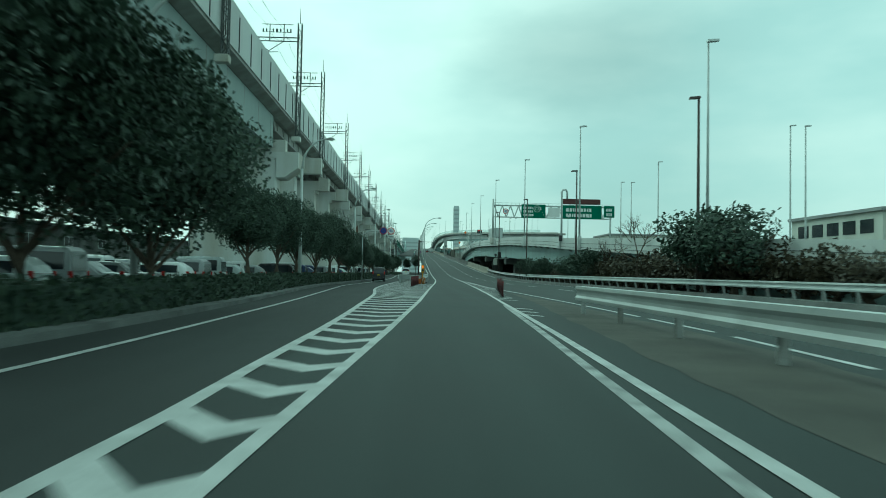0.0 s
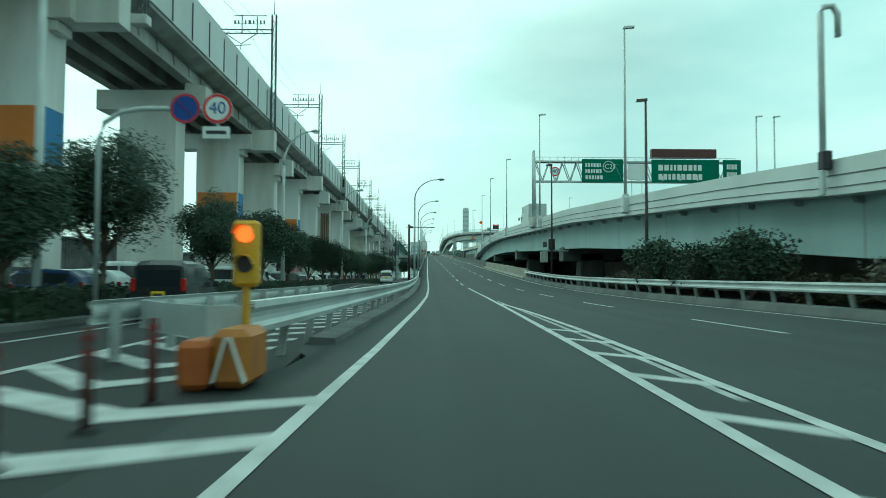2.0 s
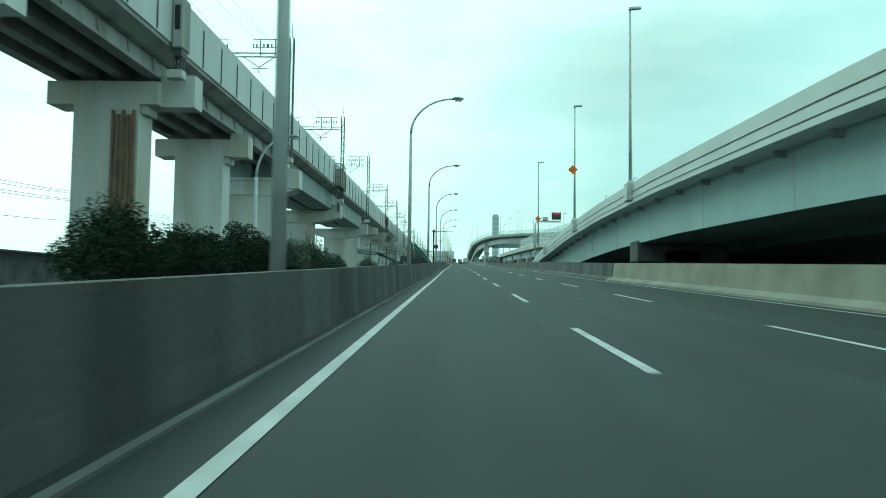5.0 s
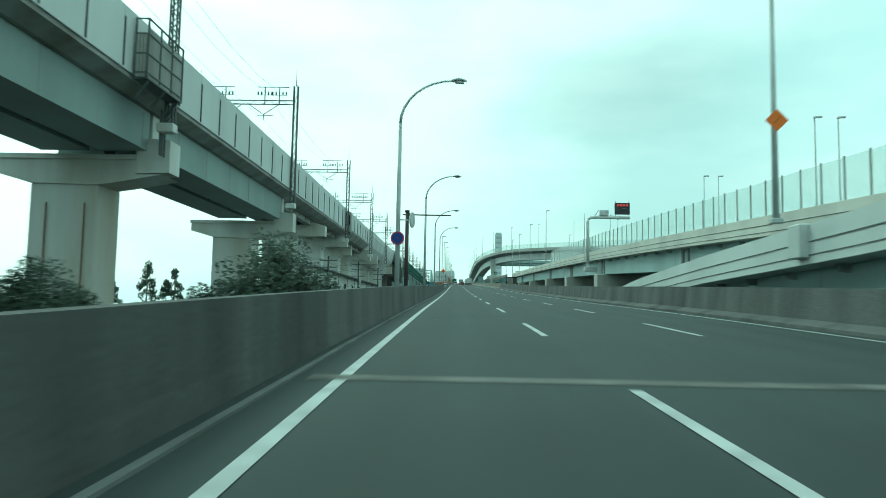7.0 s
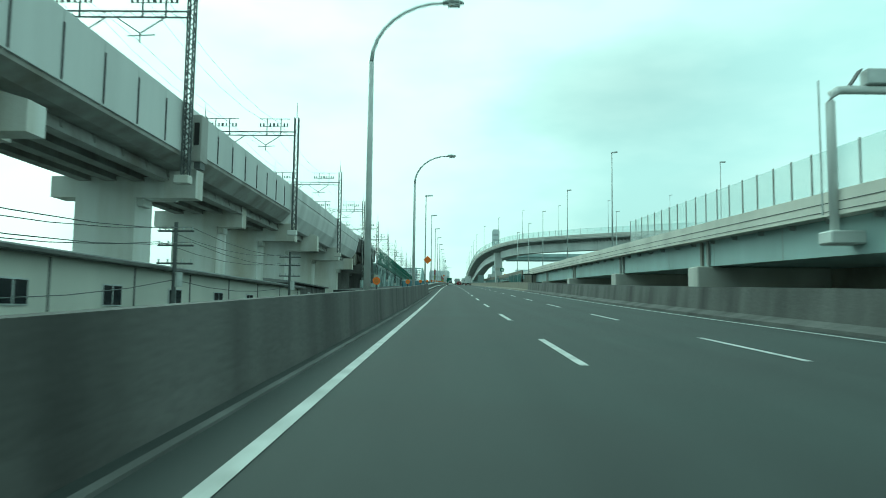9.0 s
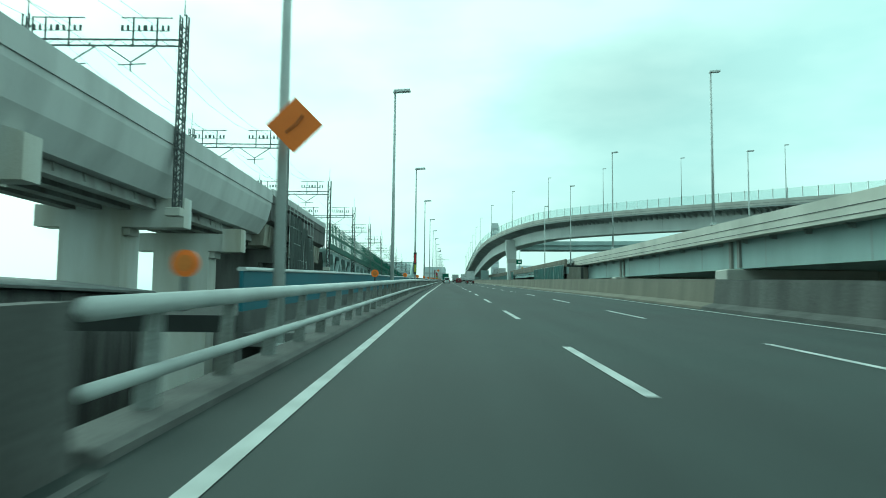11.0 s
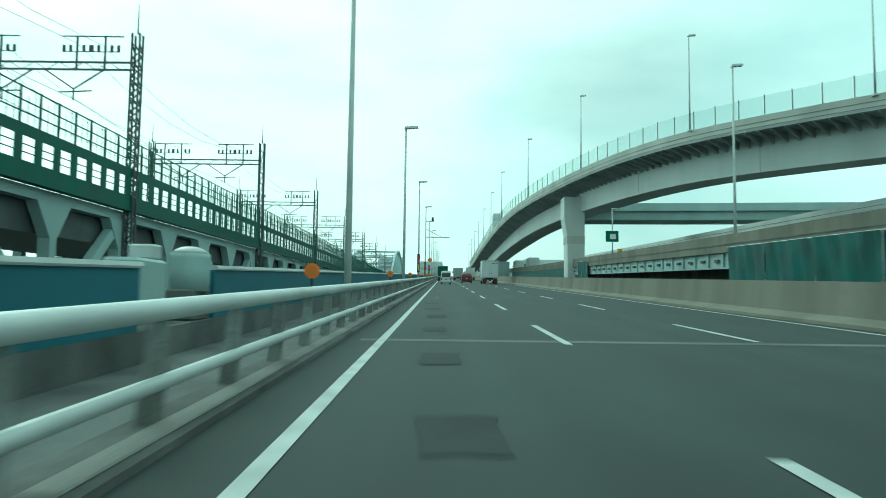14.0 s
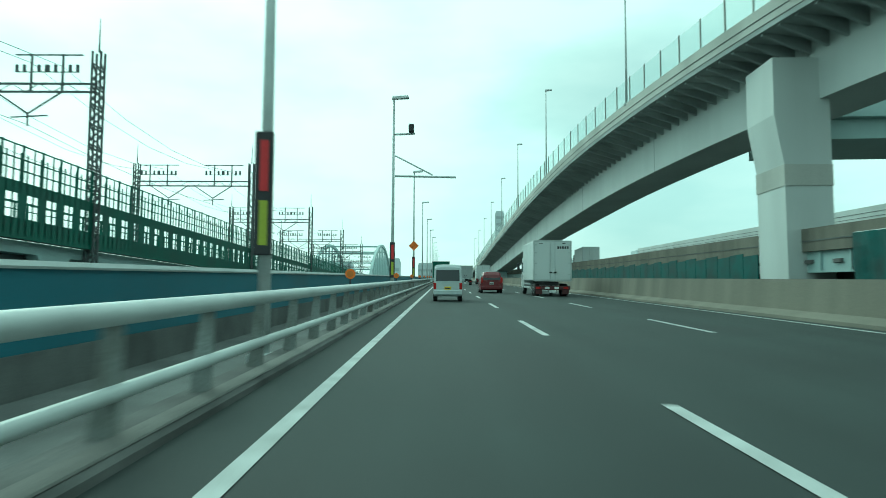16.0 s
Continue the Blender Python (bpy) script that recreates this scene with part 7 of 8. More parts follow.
def box_truck(name, label, W, H, L, z_floor, box_mat, cab_mat, bumper_mat, lettered=False, curtain=False):
    b = empty(name, 0, 0, 0, label, "truck")
    h = W / 2
    Geo().bevel_box(-h, h, 0.0, L, z_floor, z_floor + H, 0.04).ob("cargo_box", box_mat, b)
    fr = Geo()
    for x in (-h, h):
        fr.bevel_box(x - 0.045, x + 0.045, -0.03, 0.05, z_floor - 0.02, z_floor + H + 0.02, 0.01)
    fr.bevel_box(-h, h, -0.03, 0.05, z_floor + H - 0.06, z_floor + H + 0.03, 0.01)
    fr.bevel_box(-h, h, -0.03, 0.05, z_floor - 0.06, z_floor + 0.06, 0.01)
    fr.ob("door_frame", M_STEEL_GREY, b)
    if not curtain:
        for s in (-1, 1):
            x0, x1 = sorted((s * 0.02, s * (h - 0.06)))
            d = Geo().bevel_box(x0, x1, -0.02, 0.0, z_floor + 0.07, z_floor + H - 0.07, 0.008).ob("rear_door", box_mat, b)
            Geo().tube([(s * 0.16, -0.05, z_floor + 0.02), (s * 0.16, -0.05, z_floor + H - 0.05)], 0.022, 6).ob("lock_rod", M_STEEL_GREY, d)
            Geo().bevel_box(s * 0.16 - 0.05, s * 0.16 + 0.12, -0.08, -0.03, z_floor + 0.5, z_floor + 0.58, 0.01).ob("handle", M_DARK, d)
            for z in (0.35, 1.1, 1.8, H - 0.3):
                Geo().bevel_box(s * (h - 0.12) - 0.07, s * (h - 0.12) + 0.07, -0.045, -0.015, z_floor + z, z_floor + z + 0.07, 0.01).ob("hinge", M_STEEL_GREY, d)
        if lettered:
            for k in range(5):
                Geo().box(0.32 + k * 0.16, 0.43 + k * 0.16, -0.03, -0.0205, z_floor + H - 0.52, z_floor + H - 0.36).ob("lettering_bar", M_DARK, b)
            for s in (-1, 1):
                Geo().box(s * 0.75 - 0.12, s * 0.75 + 0.12, -0.03, -0.0205, z_floor + H - 0.18, z_floor + H - 0.14).ob("lettering_bar", M_DARK, b)
    for s in (-1, 1):
        x0, x1 = sorted((s * (h - 0.02), s * (h + 0.012)))
        for y in steps(0.8, L - 0.8, 1.2):
            Geo().box(s * (h + 0.006) - 0.006, s * (h + 0.006) + 0.006, y - 0.02, y + 0.02, z_floor + 0.06, z_floor + H - 0.06).ob("side_rib", box_mat, b)
    Geo().box(-0.45, 0.45, 0.3, L + 1.6, z_floor - 0.35, z_floor - 0.08).ob("chassis", M_DARK, b)
    Geo().bevel_box(-h * 0.96, h * 0.96, -0.02, 0.12, z_floor - 0.62, z_floor - 0.36, 0.03).ob("rear_bumper", bumper_mat, b)
    for k in range(4):
        x0 = -h * 0.9 + k * h * 0.5
        Geo().box(x0, x0 + h * 0.24, -0.035, -0.021, z_floor - 0.56, z_floor - 0.42).ob("reflector", M_SIGN_WHITE if k in (1, 2) else M_TAIL, b)
    Geo().bevel_box(-0.22, 0.22, -0.05, -0.025, z_floor - 0.8, z_floor - 0.64, 0.005).ob("number_plate", M_PLATE_W, b)
    for s in (-1, 1):
        Geo().bevel_box(s * h * 0.72 - 0.02 - 0.22, s * h * 0.72 - 0.02 + 0.22, -0.01, 0.0, 0.15, z_floor - 0.62, 0.004).ob("mud_flap", M_BLACK if not lettered else M_POST_RED, b)
        for y in (0.9, 1.85):
            wheel(b, s * (h - 0.28), y, 0.42, 0.34, s)
        wheel(b, s * (h - 0.22), L + 0.9, 0.42, 0.26, s)
        Geo().bevel_box(s * (h - 0.05) - 0.03, s * (h - 0.05) + 0.03, 2.6, L - 0.3, 0.5, 0.62, 0.01).bevel_box(s * (h - 0.05) - 0.03, s * (h - 0.05) + 0.03, 2.6, L - 0.3, 0.75, 0.85, 0.01).ob("side_guard", M_STEEL_GREY, b)
        x0 = s * (h + 0.16)
        Geo().bevel_box(x0 - 0.1, x0 + 0.1, L + 1.75, L + 1.82, 1.9, 2.35, 0.03).ob("door_mirror", M_DARK, b)
        Geo().bar((s * h * 0.95, L + 1.78, 2.4), (x0, L + 1.78, 2.3), 0.04).ob("mirror_arm", M_DARK, b)
    cab = Geo().add([(-h * 0.95, L + 0.12, 0.55), (h * 0.95, L + 0.12, 0.55), (h * 0.95, L + 1.85, 0.55), (-h * 0.95, L + 1.85, 0.55), (-h * 0.95, L + 0.12, 2.75), (h * 0.95, L + 0.12, 2.75), (h * 0.9, L + 1.55, 2.75), (-h * 0.9, L + 1.55, 2.75)],
                    [(0, 3, 2, 1), (4, 5, 6, 7), (0, 1, 5, 4), (1, 2, 6, 5), (2, 3, 7, 6), (3, 0, 4, 7)]).ob("cab", cab_mat, b)
    for s in (-1, 1):
        Geo().box(s * h * 0.935 - 0.02 if s < 0 else h * 0.935, -h * 0.935 if s < 0 else h * 0.935 + 0.02, L + 0.55, L + 1.5, 1.65, 2.4).ob("side_window", M_GLASS_DARK, cab)
    return b


M_BOXWHITE = mat("truck_box_white", (0.66, 0.69, 0.68), 0.45, 0, 0.06, 1.0, 40, 0.03, streak=True)
M_BOXGREY = mat("truck_box_grey", (0.45, 0.48, 0.48), 0.5, 0, 0.08, 1.0, 40, 0.03, streak=True)
tk = box_truck("box_truck", "white box truck with rear doors and a red bumper", 2.45, 2.62, 6.4, 1.05, M_BOXWHITE, paint("white", (0.72, 0.74, 0.74)), M_POST_RED, True)
tk.location = (8.55, 586.5, zr(586.5))
tk.rotation_euler = (radians(2.1), 0, 0)
zA = lambda y: curve1(y, [(p[0], p[2]) for p in A_PTS]) - 1.15 + 0.08
tk = box_truck("box_truck", "white box truck driving up the ramp", 2.45, 2.75, 7.0, 1.05, M_BOXWHITE, paint("white", (0.72, 0.74, 0.74)), M_DARK)
tk.location = (15.5, 162.0, zA(164))
tk.rotation_euler = (radians(1.4), 0, radians(0.5))
tk = box_truck("tarp_truck", "dark green tarpaulin truck far ahead", 2.3, 2.3, 6.0, 1.05, M_GREEN, paint("white", (0.72, 0.74, 0.74)), M_DARK, curtain=True)
tk.location = (1.0, 634, zr(634))
tk.rotation_euler = (radians(2.1), 0, 0)
tk = box_truck("box_truck", "white box truck far ahead", 2.4, 2.4, 6.0, 1.05, M_BOXWHITE, paint("white", (0.72, 0.74, 0.74)), M_DARK)
tk.location = (8.6, 668, zr(668))
tk.rotation_euler = (radians(2.1), 0, 0)
tk = box_truck("box_truck", "grey box truck far ahead", 2.4, 2.1, 5.0, 1.05, M_BOXGREY, paint("white", (0.72, 0.74, 0.74)), M_DARK)
tk.location = (4.9, 655, zr(655))
tk.rotation_euler = (radians(2.1), 0, 0)
for x, y in ((22.3, 640), (22.4, 672)):
    tk = box_truck("box_truck", "white box truck behind the tan parapet", 2.4, 2.4, 6.0, 1.05, M_BOXWHITE, paint("white", (0.72, 0.74, 0.74)), M_DARK)
    tk.location = (x, y, zr(y) + 2.2)

# parked cars: two rows under and before the viaduct
kinds = [("parked_sedan", SEDAN, 4.4, "sedan"), ("parked_hatchback", HATCH, 3.9, "hatchback"), ("parked_minivan", MPV, 4.65, "minivan"), ("parked_van", VAN, 3.35, "van"), ("parked_compact", KEI, 3.4, "compact car")]
cols = [("white", (0.72, 0.74, 0.74)), ("silver_white", (0.55, 0.60, 0.60)), ("silver", (0.35, 0.37, 0.38)), ("black", (0.012, 0.013, 0.015)), ("red", (0.35, 0.02, 0.02)), ("navy", (0.02, 0.04, 0.12)), ("grey", (0.12, 0.13, 0.13))]
rc = random.Random(21)
protos = {}
for row, (x, ang) in enumerate(((-13.2, 92), (-20.5, 88))):
    y = 9.0 + row * 1.3
    while y < (190 if row == 0 else 175):
        near_pier = row == 1 and any(abs(y - p) < 3.6 for p in PIERS)
        if not near_pier and rc.random() < 0.88:
            ki, ci = rc.randrange(5), rc.choice([0, 0, 0, 1, 1, 2, 2, 3, 4, 5, 6])
            nm, st, L, wd = kinds[ki]
            if (ki, ci) not in protos:
                pw = car(nm, "%s %s parked in a row beside the hedge" % (cols[ci][0].replace("_", "-"), wd), paint(*cols[ci]), st, L, 1.7, wheels=(0.75, L - 0.9), wheel_r=0.29, lamp_z=(0.78, 1.05), group="cars in the car park", win=(2, 5) if ki != 0 else (3, 5), rear_win=(0, 1) if ki != 0 else (2, 3))
                pw.matrix_basis = pose(x + L / 2 + bend(y), y, 0.0, 0, 0, ang)
                protos[(ki, ci)] = pw
            else:
                copy_thing(protos[(ki, ci)], pose(x + L / 2 + bend(y) + rc.uniform(-0.3, 0.3), y, 0.0, 0, 0, ang + rc.uniform(-3, 3)))
        y += 2.65

# ---------------------------------------------------------------- planting
def leaf_cloud(centres, per, spread, size, rnd):
    """Many small leaf quads scattered round clump centres."""
    v, f = [], []
    for (cx, cy, cz, cr) in centres:
        for _ in range(per):
            d = Vector((rnd.gauss(0, 1), rnd.gauss(0, 1), rnd.gauss(0, 1)))
            d.normalize()
            p = Vector((cx, cy, cz)) + d * cr * (rnd.random() ** 0.35) * spread
            a = Vector((rnd.gauss(0, 1), rnd.gauss(0, 1), rnd.gauss(0, 1))).normalized()
            b_ = a.orthogonal().normalized()
            s = size * rnd.uniform(0.6, 1.3)
            o = len(v)
            v += [p - a * s, p + b_ * s * 0.5, p + a * s, p - b_ * s * 0.5]
            f.append((o, o + 1, o + 2, o + 3))
    return v, f


def tree(name, label, h, r, seed, clumps=46, per=85, leaf=M_LEAF, trunk_h=None, size=0.13, group="street trees"):
    rnd = random.Random(seed)
    b = empty(name, 0, 0, 0, label, "tree", group)
    th = trunk_h or h * 0.31
    g = Geo()
    lean = (rnd.uniform(-0.15, 0.15), rnd.uniform(-0.15, 0.15))
    g.tube([(0, 0, -0.1), (lean[0] * 0.5, lean[1] * 0.5, th * 0.6), (lean[0], lean[1], th), (lean[0] * 1.3, lean[1] * 1.3, h * 0.75)], 0.17, 8, 0.05)
    for k in range(6):
        a = k * 1.05 + rnd.uniform(-0.3, 0.3)
        z0 = th * rnd.uniform(0.75, 1.2)
        q = r * rnd.uniform(0.5, 0.8)
        g.tube([(lean[0], lean[1], z0), (lean[0] + 0.45 * q * math.cos(a), lean[1] + 0.45 * q * math.sin(a), z0 + h * 0.14), (lean[0] + q * math.cos(a), lean[1] + q * math.sin(a), z0 + h * rnd.uniform(0.24, 0.4))], 0.07, 6, 0.02)
    g.ob("trunk", M_TRUNK, b)
    cs = []
    zc, hh = (th + h) / 2 + 0.04 * h, (h - th) / 2
    for _ in range(clumps):
        d = Vector((rnd.gauss(0, 1), rnd.gauss(0, 1), rnd.gauss(0, 1))).normalized() * rnd.uniform(0.35, 0.92)
        k = 1.0 - 0.25 * max(0, d.z)
        cs.append((lean[0] + d.x * r * k, lean[1] + d.y * r * k, zc + d.z * hh * 0.85, r * rnd.uniform(0.24, 0.42)))
    v, f = leaf_cloud(cs, per, 1.0, size, rnd)
    make("crown", v, f, leaf, b)
    return b


def put(proto, x, y, z, s=1.0, turn=0.0):
    copy_thing(proto, Matrix.Translation((x, y, z)) @ Matrix.Rotation(turn, 4, "Z") @ Matrix.Scale(s, 4))


T = [tree("street_tree", "dark evergreen street tree with a rounded crown", 6.0, 2.1, 100 + k, 78, 270, trunk_h=1.75, size=0.075) for k in range(4)]
spots = [(-9.5, 40, 1.0), (-9.5, 46.6, 1.06), (-9.5, 53.2, 1.06), (-9.5, 60, 1.02), (-9.5, 67.8, 1.13), (-9.5, 72.7, 0.98), (-9.5, 80.8, 0.75), (-9.5, 85.7, 1.0)]
for y, s in ((96.5, 0.75), (105.2, 0.76), (113.3, 0.72), (121, 0.68), (129, 0.72), (134.5, 0.72), (141, 0.68), (147.5, 0.68), (154.6, 0.7), (162, 0.72), (168, 0.72), (176, 0.72), (186, 0.8), (192, 0.76), (199, 0.85), (207, 0.85), (215, 0.9)):
    spots.append((-9.8, y, s * 1.14))
rt_ = random.Random(4)
used = set()
for i, (x, y, s) in enumerate(spots):
    k, x = i % 4, x + bend(y) - (0.4 if y < 90 else 0.0)
    if k not in used:
        used.add(k)
        T[k].matrix_basis = Matrix.Translation((x, y, 0)) @ Matrix.Scale(s, 4)
    else:
        o = T[k]
        keep = o.scale.copy()
        o.scale = (1, 1, 1)
        put(o, x, y, 0, s, rt_.uniform(0, 6.28))
        o.scale = keep
BG = tree("large_street_tree", "large dark evergreen street tree rising from a hedge", 8.3, 3.5, 140, 130, 280, M_LEAF, 1.15, 0.11, "large street trees")
BG.location = (-8.6 + bend(23.5), 23.5, 0)
for x, y, s in ((-8.4, 16.5, 1.08), (-8.5, 9.5, 1.1), (-8.6, 2.5, 1.1)):
    put(BG, x + bend(y), y, 0, s, y)
# taller trees beyond the barrier wall
BT = tree("tall_tree", "dark bushy tree whose top shows over a wall", 10.5, 2.6, 210, 70, 220, M_LEAF, 3.0, 0.11, "trees beyond the wall")
BT.matrix_basis = Matrix.Translation((-14, 242, 0)) @ Matrix.Scale(0.6, 4)
BT.scale = (1, 1, 1)
for x, y, s in ((-13.4, 247.5, 0.65), (-15.6, 251.5, 0.68), (-17.6, 247, 0.6), (-3.4, 252.5, 0.72), (-9.6, 252, 0.64), (-6.4, 256.5, 0.6)):
    put(BT, x, y, 0, s, y)
BT.scale = (0.6, 0.6, 0.6)


def pine(x, y, h, seed):
    rnd = random.Random(seed)
    b = empty("pine_tree", x, y, 0, "small dark pine with tiered ragged branches", "tree", "pines beyond the wall")
    Geo().tube([(0, 0, 0), (0.1, 0, h)], 0.16, 7, 0.03).ob("trunk", M_TRUNK, b)
    cs = []
    for k in range(26):
        t = rnd.uniform(0.45, 1.0)
        a = rnd.uniform(0, 6.28)
        q = (1.02 - t) * 3.6 * rnd.uniform(0.5, 1.1)
        cs.append((q * math.cos(a), q * math.sin(a), h * t + 0.3 * q, 0.45))
    v, f = leaf_cloud(cs, 45, 1.0, 0.16, rnd)
    make("crown", v, f, M_LEAF, b)


for i, (x, y, h) in enumerate(((-36.2, 319, 10.3), (-37.2, 330, 10.1), (-44, 326, 8.9), (-40, 334, 8.5))):
    pine(x, y, h, 300 + i)

# hedge along the side road
rnd = random.Random(9)
v, f = [], []
core = Geo()
for a, b_ in ((-20, 235),):
    ys = steps(a, b_, 4)
    for y0, y1 in zip(ys[:-1], ys[1:]):
        xk = curve1((y0 + y1) / 2, KERB_L) - 0.5
        core.box(xk - 1.35, xk - 0.12, y0, y1, 0.0, 0.88)
        for _ in range(420 if y0 < 150 else 200):
            side = rnd.random()
            p = Vector((xk - rnd.uniform(0.0, 1.5), rnd.uniform(y0, y1), 0.9 + rnd.gauss(0, 0.06))) if side < 0.45 else Vector((xk + rnd.gauss(-0.06, 0.06), rnd.uniform(y0, y1), rnd.uniform(0.1, 0.95)))
            d = Vector((rnd.gauss(0, 1), rnd.gauss(0, 1), rnd.gauss(0, 1))).normalized()
            e = d.orthogonal().normalized()
            s = rnd.uniform(0.05, 0.11)
            o = len(v)
            v += [p - d * s, p + e * s * 0.6, p + d * s, p - e * s * 0.6]
            f.append((o, o + 1, o + 2, o + 3))
hb = empty("hedge", 0, 0, 0, "long clipped dark green hedge beside the side road", "hedge")
core.ob("hedge_core", M_LEAF2, hb)
tagged(make("hedge_leaves", v, f, M_LEAF2, hb), kind="stuff")

# shrubs and bare trees behind the east guard rail
SH = tree("shrub", "dark rounded shrub behind the guard rail", 3.6, 1.9, 400, 40, 80, M_LEAF, 0.6, 0.11, "shrubs by the ramp")
SH.location = (16.9 + swing(76), 76, 0)
SH.scale = (1, 1, 1)
for x, y, s in ((16.8, 73, 1.1), (18.2, 44, 1.55), (18.6, 40.5, 1.5), (16.4, 81, 0.95), (15.1, 93.5, 0.95), (14.8, 98.5, 0.85), (14.5, 104.5, 1.0)):
    put(SH, x + swing(y), y, 0, s, y * 1.7)
DS = tree("dry_shrub", "dry brown scrub under the ramp", 1.7, 1.5, 420, 26, 60, M_LEAF_BROWN, 0.3, 0.1, "scrub under the ramp")
DS.location = (14.2, 112, 0)
for i in range(18):
    y = 30 + i * 3.6
    put(DS, curve1(y, EDGE_R) + (3.7 if y < 78 else 2.4) + (i % 3) * 0.5, y, zr(y) * 0.5, (1.5 if y < 78 else 0.7) + 0.12 * (i % 4), i * 2.1)


def bare_tree(x, y, h, seed):
    rnd = random.Random(seed)
    b = empty("bare_tree", x, y, 0, "leafless tree with fine grey twigs", "tree", "bare trees by the ramp")
    g = Geo()

    def grow(p, d, L, r, depth):
        q = p + d * L
        g.tube([p, (p + q) / 2 + Vector((rnd.gauss(0, 0.04), rnd.gauss(0, 0.04), 0)) * L, q], r, 5, r * 0.6, caps=False)
        if depth:
            for _ in range(3 if depth > 1 else 4):
                e = (d + Vector((rnd.gauss(0, 0.5), rnd.gauss(0, 0.5), rnd.gauss(0.15, 0.25)))).normalized()
                grow(p + d * L * rnd.uniform(0.6, 1.0), e, L * rnd.uniform(0.55, 0.75), r * 0.55, depth - 1)
    grow(Vector((0, 0, 0)), Vector((0, 0, 1)), h * 0.36, 0.12, 4)
    tagged(g.ob("branches", M_TRUNK, b), kind="stuff")


for i, (x, y, h) in enumerate(((19.0, 47, 7.0), (17.9, 58.5, 9.2), (19.5, 62.5, 8.0), (18.2, 72, 6.4))):
    bare_tree(x + swing(y), y, h, 500 + i)

# ---------------------------------------------------------------- buildings and distance
def shed(x0, x1, y0, y1, h, label, n_win, wall=M_BEIGE):
    b = empty("long_building", 0, 0, 0, label, "building")
    Geo().box(x0, x1, y0, y1, 0, h).ob("wall", wall, b)
    Geo().add([(x0 - 0.2, y0 - 0.4, h + 0.002), (x1 + 0.5, y0 - 0.4, h + 0.002), (x1 + 0.5, y1 + 0.4, h + 0.002), (x0 - 0.2, y1 + 0.4, h + 0.002), (x0 - 0.2, y0 - 0.4, h + 0.9), (x1 + 0.5, y0 - 0.4, h + 0.22), (x1 + 0.5, y1 + 0.4, h + 0.22), (x0 - 0.2, y1 + 0.4, h + 0.9)],
              [(0, 3, 2, 1), (4, 5, 6, 7), (0, 1, 5, 4), (1, 2, 6, 5), (2, 3, 7, 6), (3, 0, 4, 7)]).ob("roof", M_ROOF, b)
    Geo().box(x1 + 0.5, x1 + 0.62, y0 - 0.4, y1 + 0.4, h + 0.02, h + 0.16).ob("gutter", M_CONC_KERB, b)
    for k in range(n_win):
        y = y0 + (k + 0.5) * (y1 - y0) / n_win
        w = Geo().bevel_box(x1 + 0.001, x1 + 0.06, y - 1.0, y + 1.0, h - 2.1, h - 1.0, 0.02).ob("window", M_STEEL_GREY, b)
        for s in (-1, 1):
            Geo().box(x1 + 0.062, x1 + 0.07, y + s * 0.49 - 0.43, y + s * 0.49 + 0.43, h - 2.02, h - 1.08).ob("pane", M_GLASS_DARK, w)
        Geo().box(x1 + 0.001, x1 + 0.05, y + 2.4, y + 2.5, 0, h - 0.05).ob("down_pipe", M_CONC_KERB, b)


shed(-19.2, -15.3, 312, 384, 10.0, "long beige clad building with small windows behind a wall", 9)
shed(-26, -19.8, 398, 425, 11.2, "low grey building beneath the railway viaduct", 3, M_CONC_DARK)
b = empty("small_house", 0, 0, 0, "small dull pink building under the viaduct", "building")
M_PINK = mat("dull_pink_wall", (0.34, 0.19, 0.18), 0.8, 0, 0.12, 1, 30, 0.1)
Geo().box(-24, -18.6, 160, 168, 0, 4.4).ob("wall", M_PINK, b)
Geo().box(-24.2, -18.4, 159.8, 168.2, 4.402, 4.6).ob("roof", M_ROOF, b)
Geo().bevel_box(-22.8, -20.4, 159.93, 159.999, 1.2, 2.8, 0.02).ob("window", M_GLASS_DARK, b)
for (x0, x1, y0, y1, h, nm) in ((-60, -42, 60, 110, 5.5, 0), (-75, -50, 130, 200, 6.5, 1), (-64, -46, 215, 290, 6.0, 0)):
    shed(x0, x1, y0, y1, h, "low grey warehouse beyond the car park", 6, M_CONC_KERB)
# utility poles with wires
def utility(x, y, h):
    b = empty("utility_pole", x, y, 0, "dark utility pole with crossarms and insulators", "utility pole", "utility poles")
    Geo().tube([(0, 0, 0), (0, 0, h)], 0.16, 8, 0.11).ob("pole", M_MAST, b)
    for z in (h - 0.5, h - 1.3, h - 2.3):
        Geo().bar((-1.0, 0, z), (1.0, 0, z), 0.1).ob("crossarm", M_MAST, b)
        for q in (-0.9, -0.4, 0.4, 0.9):
            Geo().tube([(q, 0, z + 0.05), (q, 0, z + 0.25)], 0.05, 6).ob("insulator", M_STEEL_GREY, b)
    Geo().tube([(0.3, -0.1, h - 3.6), (0.3, -0.1, h - 2.8)], 0.2, 10).ob("transformer", M_STEEL_GREY, b)


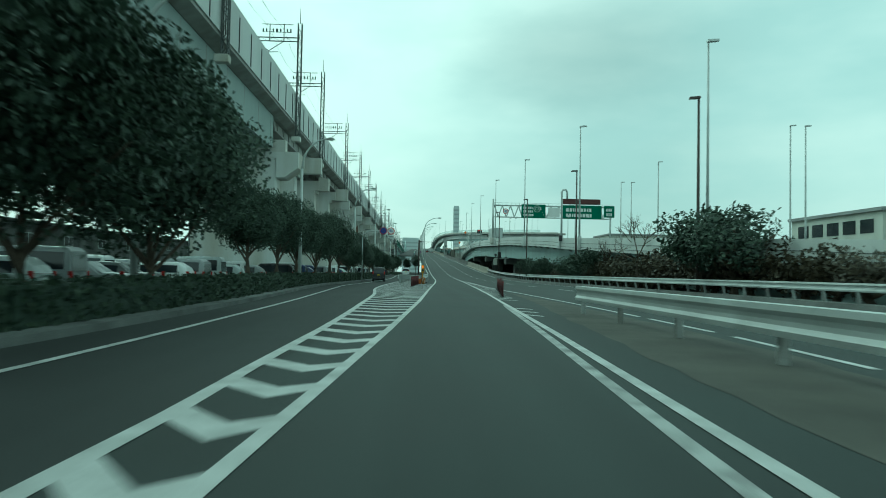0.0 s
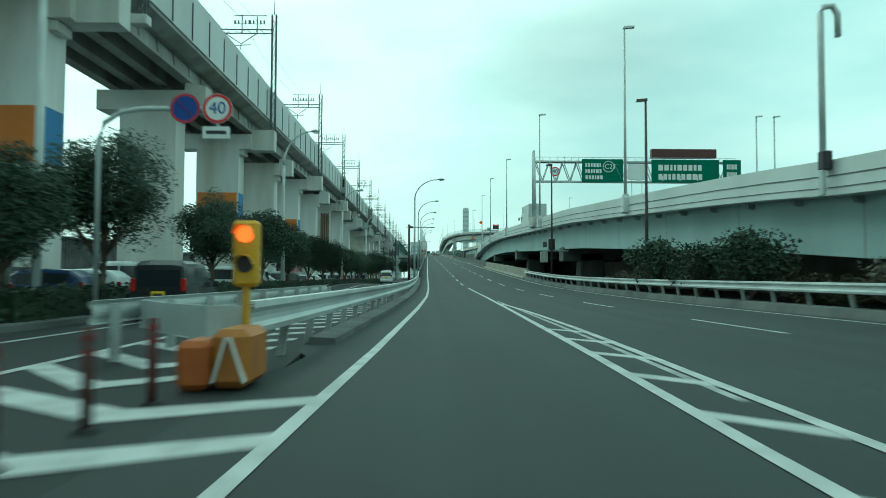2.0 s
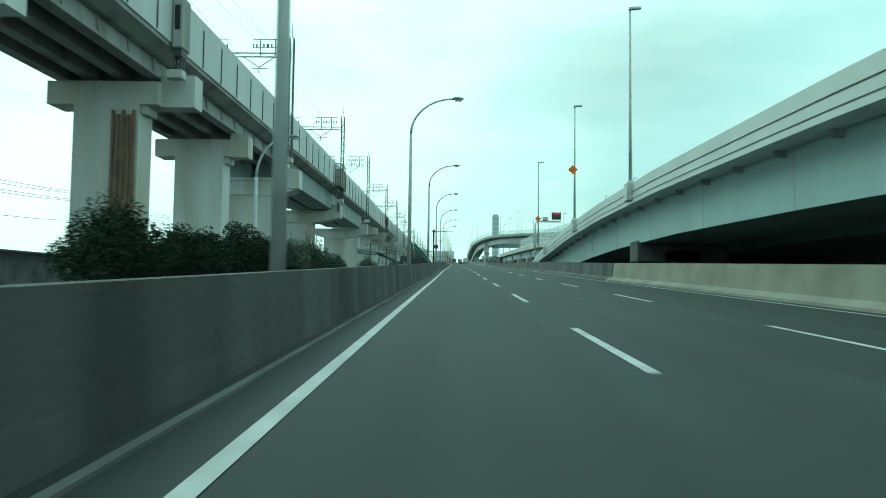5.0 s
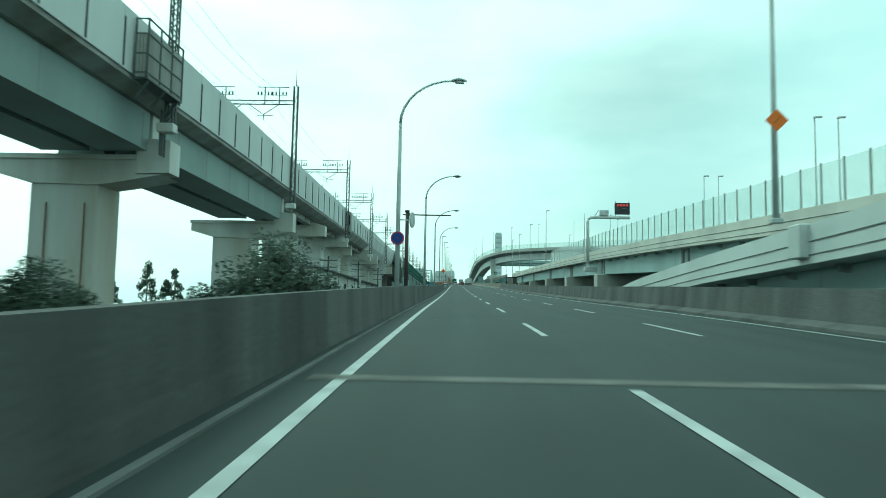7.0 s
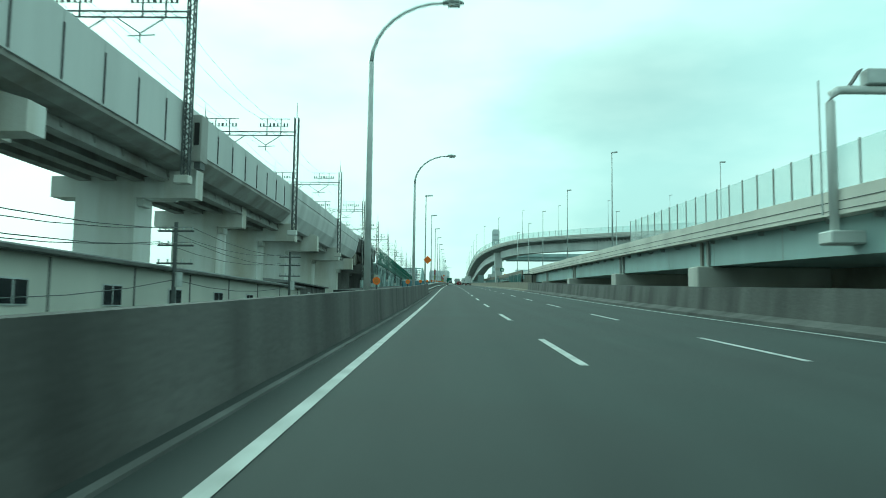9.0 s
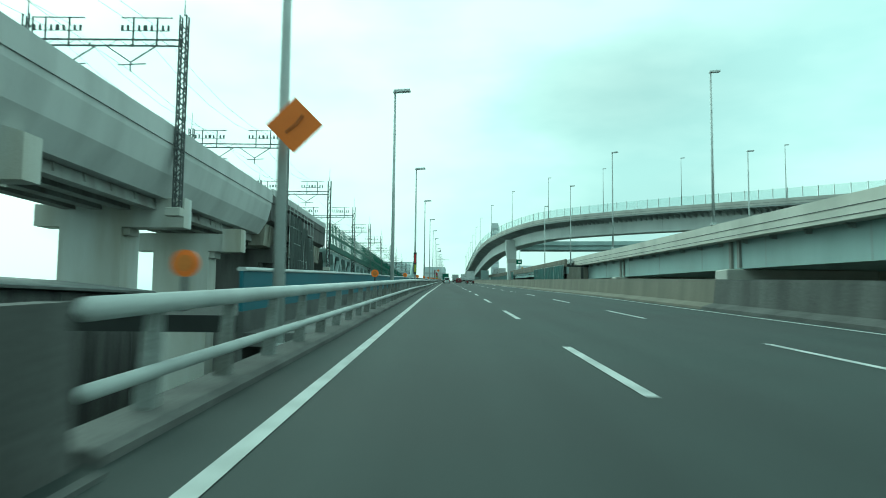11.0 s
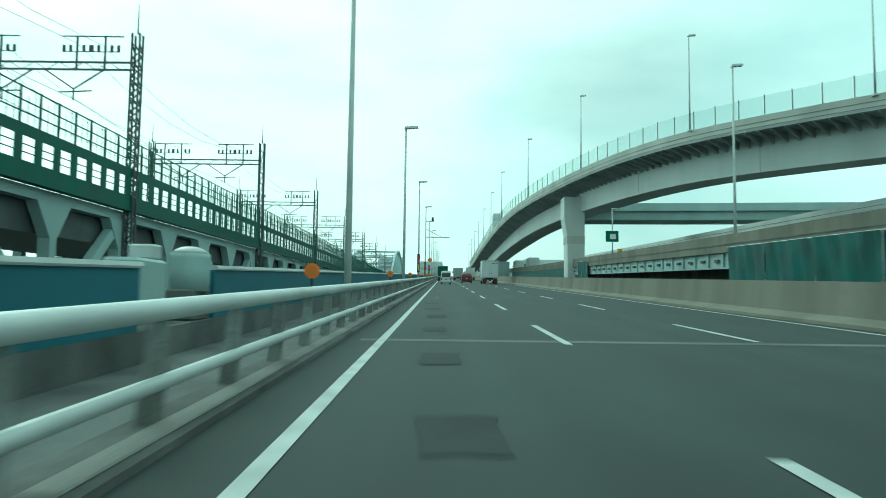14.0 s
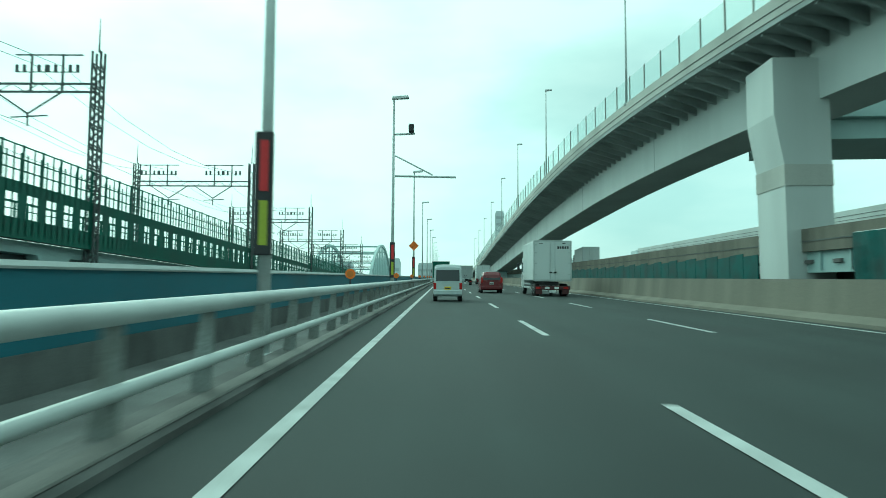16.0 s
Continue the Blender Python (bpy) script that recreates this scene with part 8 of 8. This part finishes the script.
UP = [(-13.6, 316.5, 11.4), (-13.8, 344, 12.6), (-13.8, 372, 13.2), (-38, 200, 12), (-38, 236, 12.5), (-36, 268, 12.5), (-14.2, 292, 11.0)]
for x, y, h in UP:
    utility(x, y, h)
for dx, dz in ((-0.9, 0.3), (0.9, 0.3), (-0.9, 1.1), (0.9, 1.1), (0.0, 3.2)):
    for (a, c_) in ((UP[6], UP[0]), (UP[0], UP[1]), (UP[1], UP[2]), (UP[3], UP[4]), (UP[4], UP[5])):
        g = Geo().tube([(a[0] + dx + (c_[0] - a[0]) * t, a[1] + (c_[1] - a[1]) * t, a[2] + (c_[2] - a[2]) * t - dz - 2.4 * t * (1 - t)) for t in (0, 0.2, 0.4, 0.6, 0.8, 1)], 0.02, 4, caps=False)
        tagged(g.ob("power_line", M_MAST), "thin dark power line between utility poles", "cable", "power lines")


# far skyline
# Distance haze is put into these pale bluish wall and window colours.
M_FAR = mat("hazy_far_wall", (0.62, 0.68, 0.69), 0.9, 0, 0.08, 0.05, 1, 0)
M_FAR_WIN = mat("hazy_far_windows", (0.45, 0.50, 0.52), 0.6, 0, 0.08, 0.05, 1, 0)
def tower(x, y, w, d, h, label):
    b = empty("tower_block", x, y, 0, label, "building", "far skyline")
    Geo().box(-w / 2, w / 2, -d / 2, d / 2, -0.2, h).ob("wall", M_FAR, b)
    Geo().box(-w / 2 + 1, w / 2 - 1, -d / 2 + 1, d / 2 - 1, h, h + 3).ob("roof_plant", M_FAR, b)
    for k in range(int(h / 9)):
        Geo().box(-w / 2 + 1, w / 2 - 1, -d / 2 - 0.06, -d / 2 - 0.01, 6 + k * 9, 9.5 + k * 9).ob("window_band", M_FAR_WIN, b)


tower(78, 1500, 12, 12, 140, "distant slim hazy tower block")
tower(-60, 1300, 30, 20, 62, "distant hazy apartment block")
tower(-20, 1700, 40, 20, 80, "distant hazy apartment block")
tower(110, 1250, 45, 20, 58, "distant hazy apartment block")
tower(190, 1150, 50, 20, 60, "distant hazy apartment block")
tower(-110, 1250, 40, 20, 55, "distant hazy apartment block")
b = empty("office_block", 0, 0, 0, "pale low building beyond the ramps", "building")
Geo().box(58, 84, 222, 240, 0, 14).ob("wall", M_BEIGE, b)
for k in range(7):
    Geo().box(59 + k * 3.5, 61.4 + k * 3.5, 221.9, 221.99, 11, 13).ob("window", M_GLASS_DARK, b)
Geo().box(57.5, 84.5, 221.5, 240.5, 14.002, 14.5).ob("roof", M_ROOF, b)
b = empty("office_block", 0, 0, 0, "pale low building beyond the ramps", "building")
Geo().box(62, 78, 96, 120, 0, 11).ob("wall", M_BEIGE, b)
for k in range(5):
    Geo().box(61.9, 61.99, 98 + k * 4.2, 101 + k * 4.2, 8, 10).ob("window", M_GLASS_DARK, b)
Geo().box(61.5, 78.5, 95.5, 120.5, 11.002, 11.5).ob("roof", M_ROOF, b)

# far arch bridge over the railway
b = empty("arch_bridge", 0, 0, 0, "distant pale steel arch truss over the railway", "bridge")
for x in (-15.5, -29.5):
    g = Geo()
    pa = [(x, 700 + 70 * t, 21 + 11.5 * math.sin(math.pi * t) ** 0.75) for t in [i / 14 for i in range(15)]]
    for p, q in zip(pa[:-1], pa[1:]):
        g.bar(p, q, 0.6, 0.7)
    for p in pa[1:-1]:
        g.bar(p, (p[0], p[1], 20.5), 0.3)
    for p, q in zip(pa[1:-2], pa[2:-1]):
        g.bar((p[0], p[1], 20.5), q, 0.2)
    g.ob("arch_rib", M_STEEL_PALE, b)
for i in range(1, 14, 2):
    t = i / 14
    z = 21 + 11.5 * math.sin(math.pi * t) ** 0.75
    Geo().bar((-15.5, 700 + 70 * t, z), (-29.5, 700 + 70 * t, z), 0.35).ob("cross_brace", M_STEEL_PALE, b)
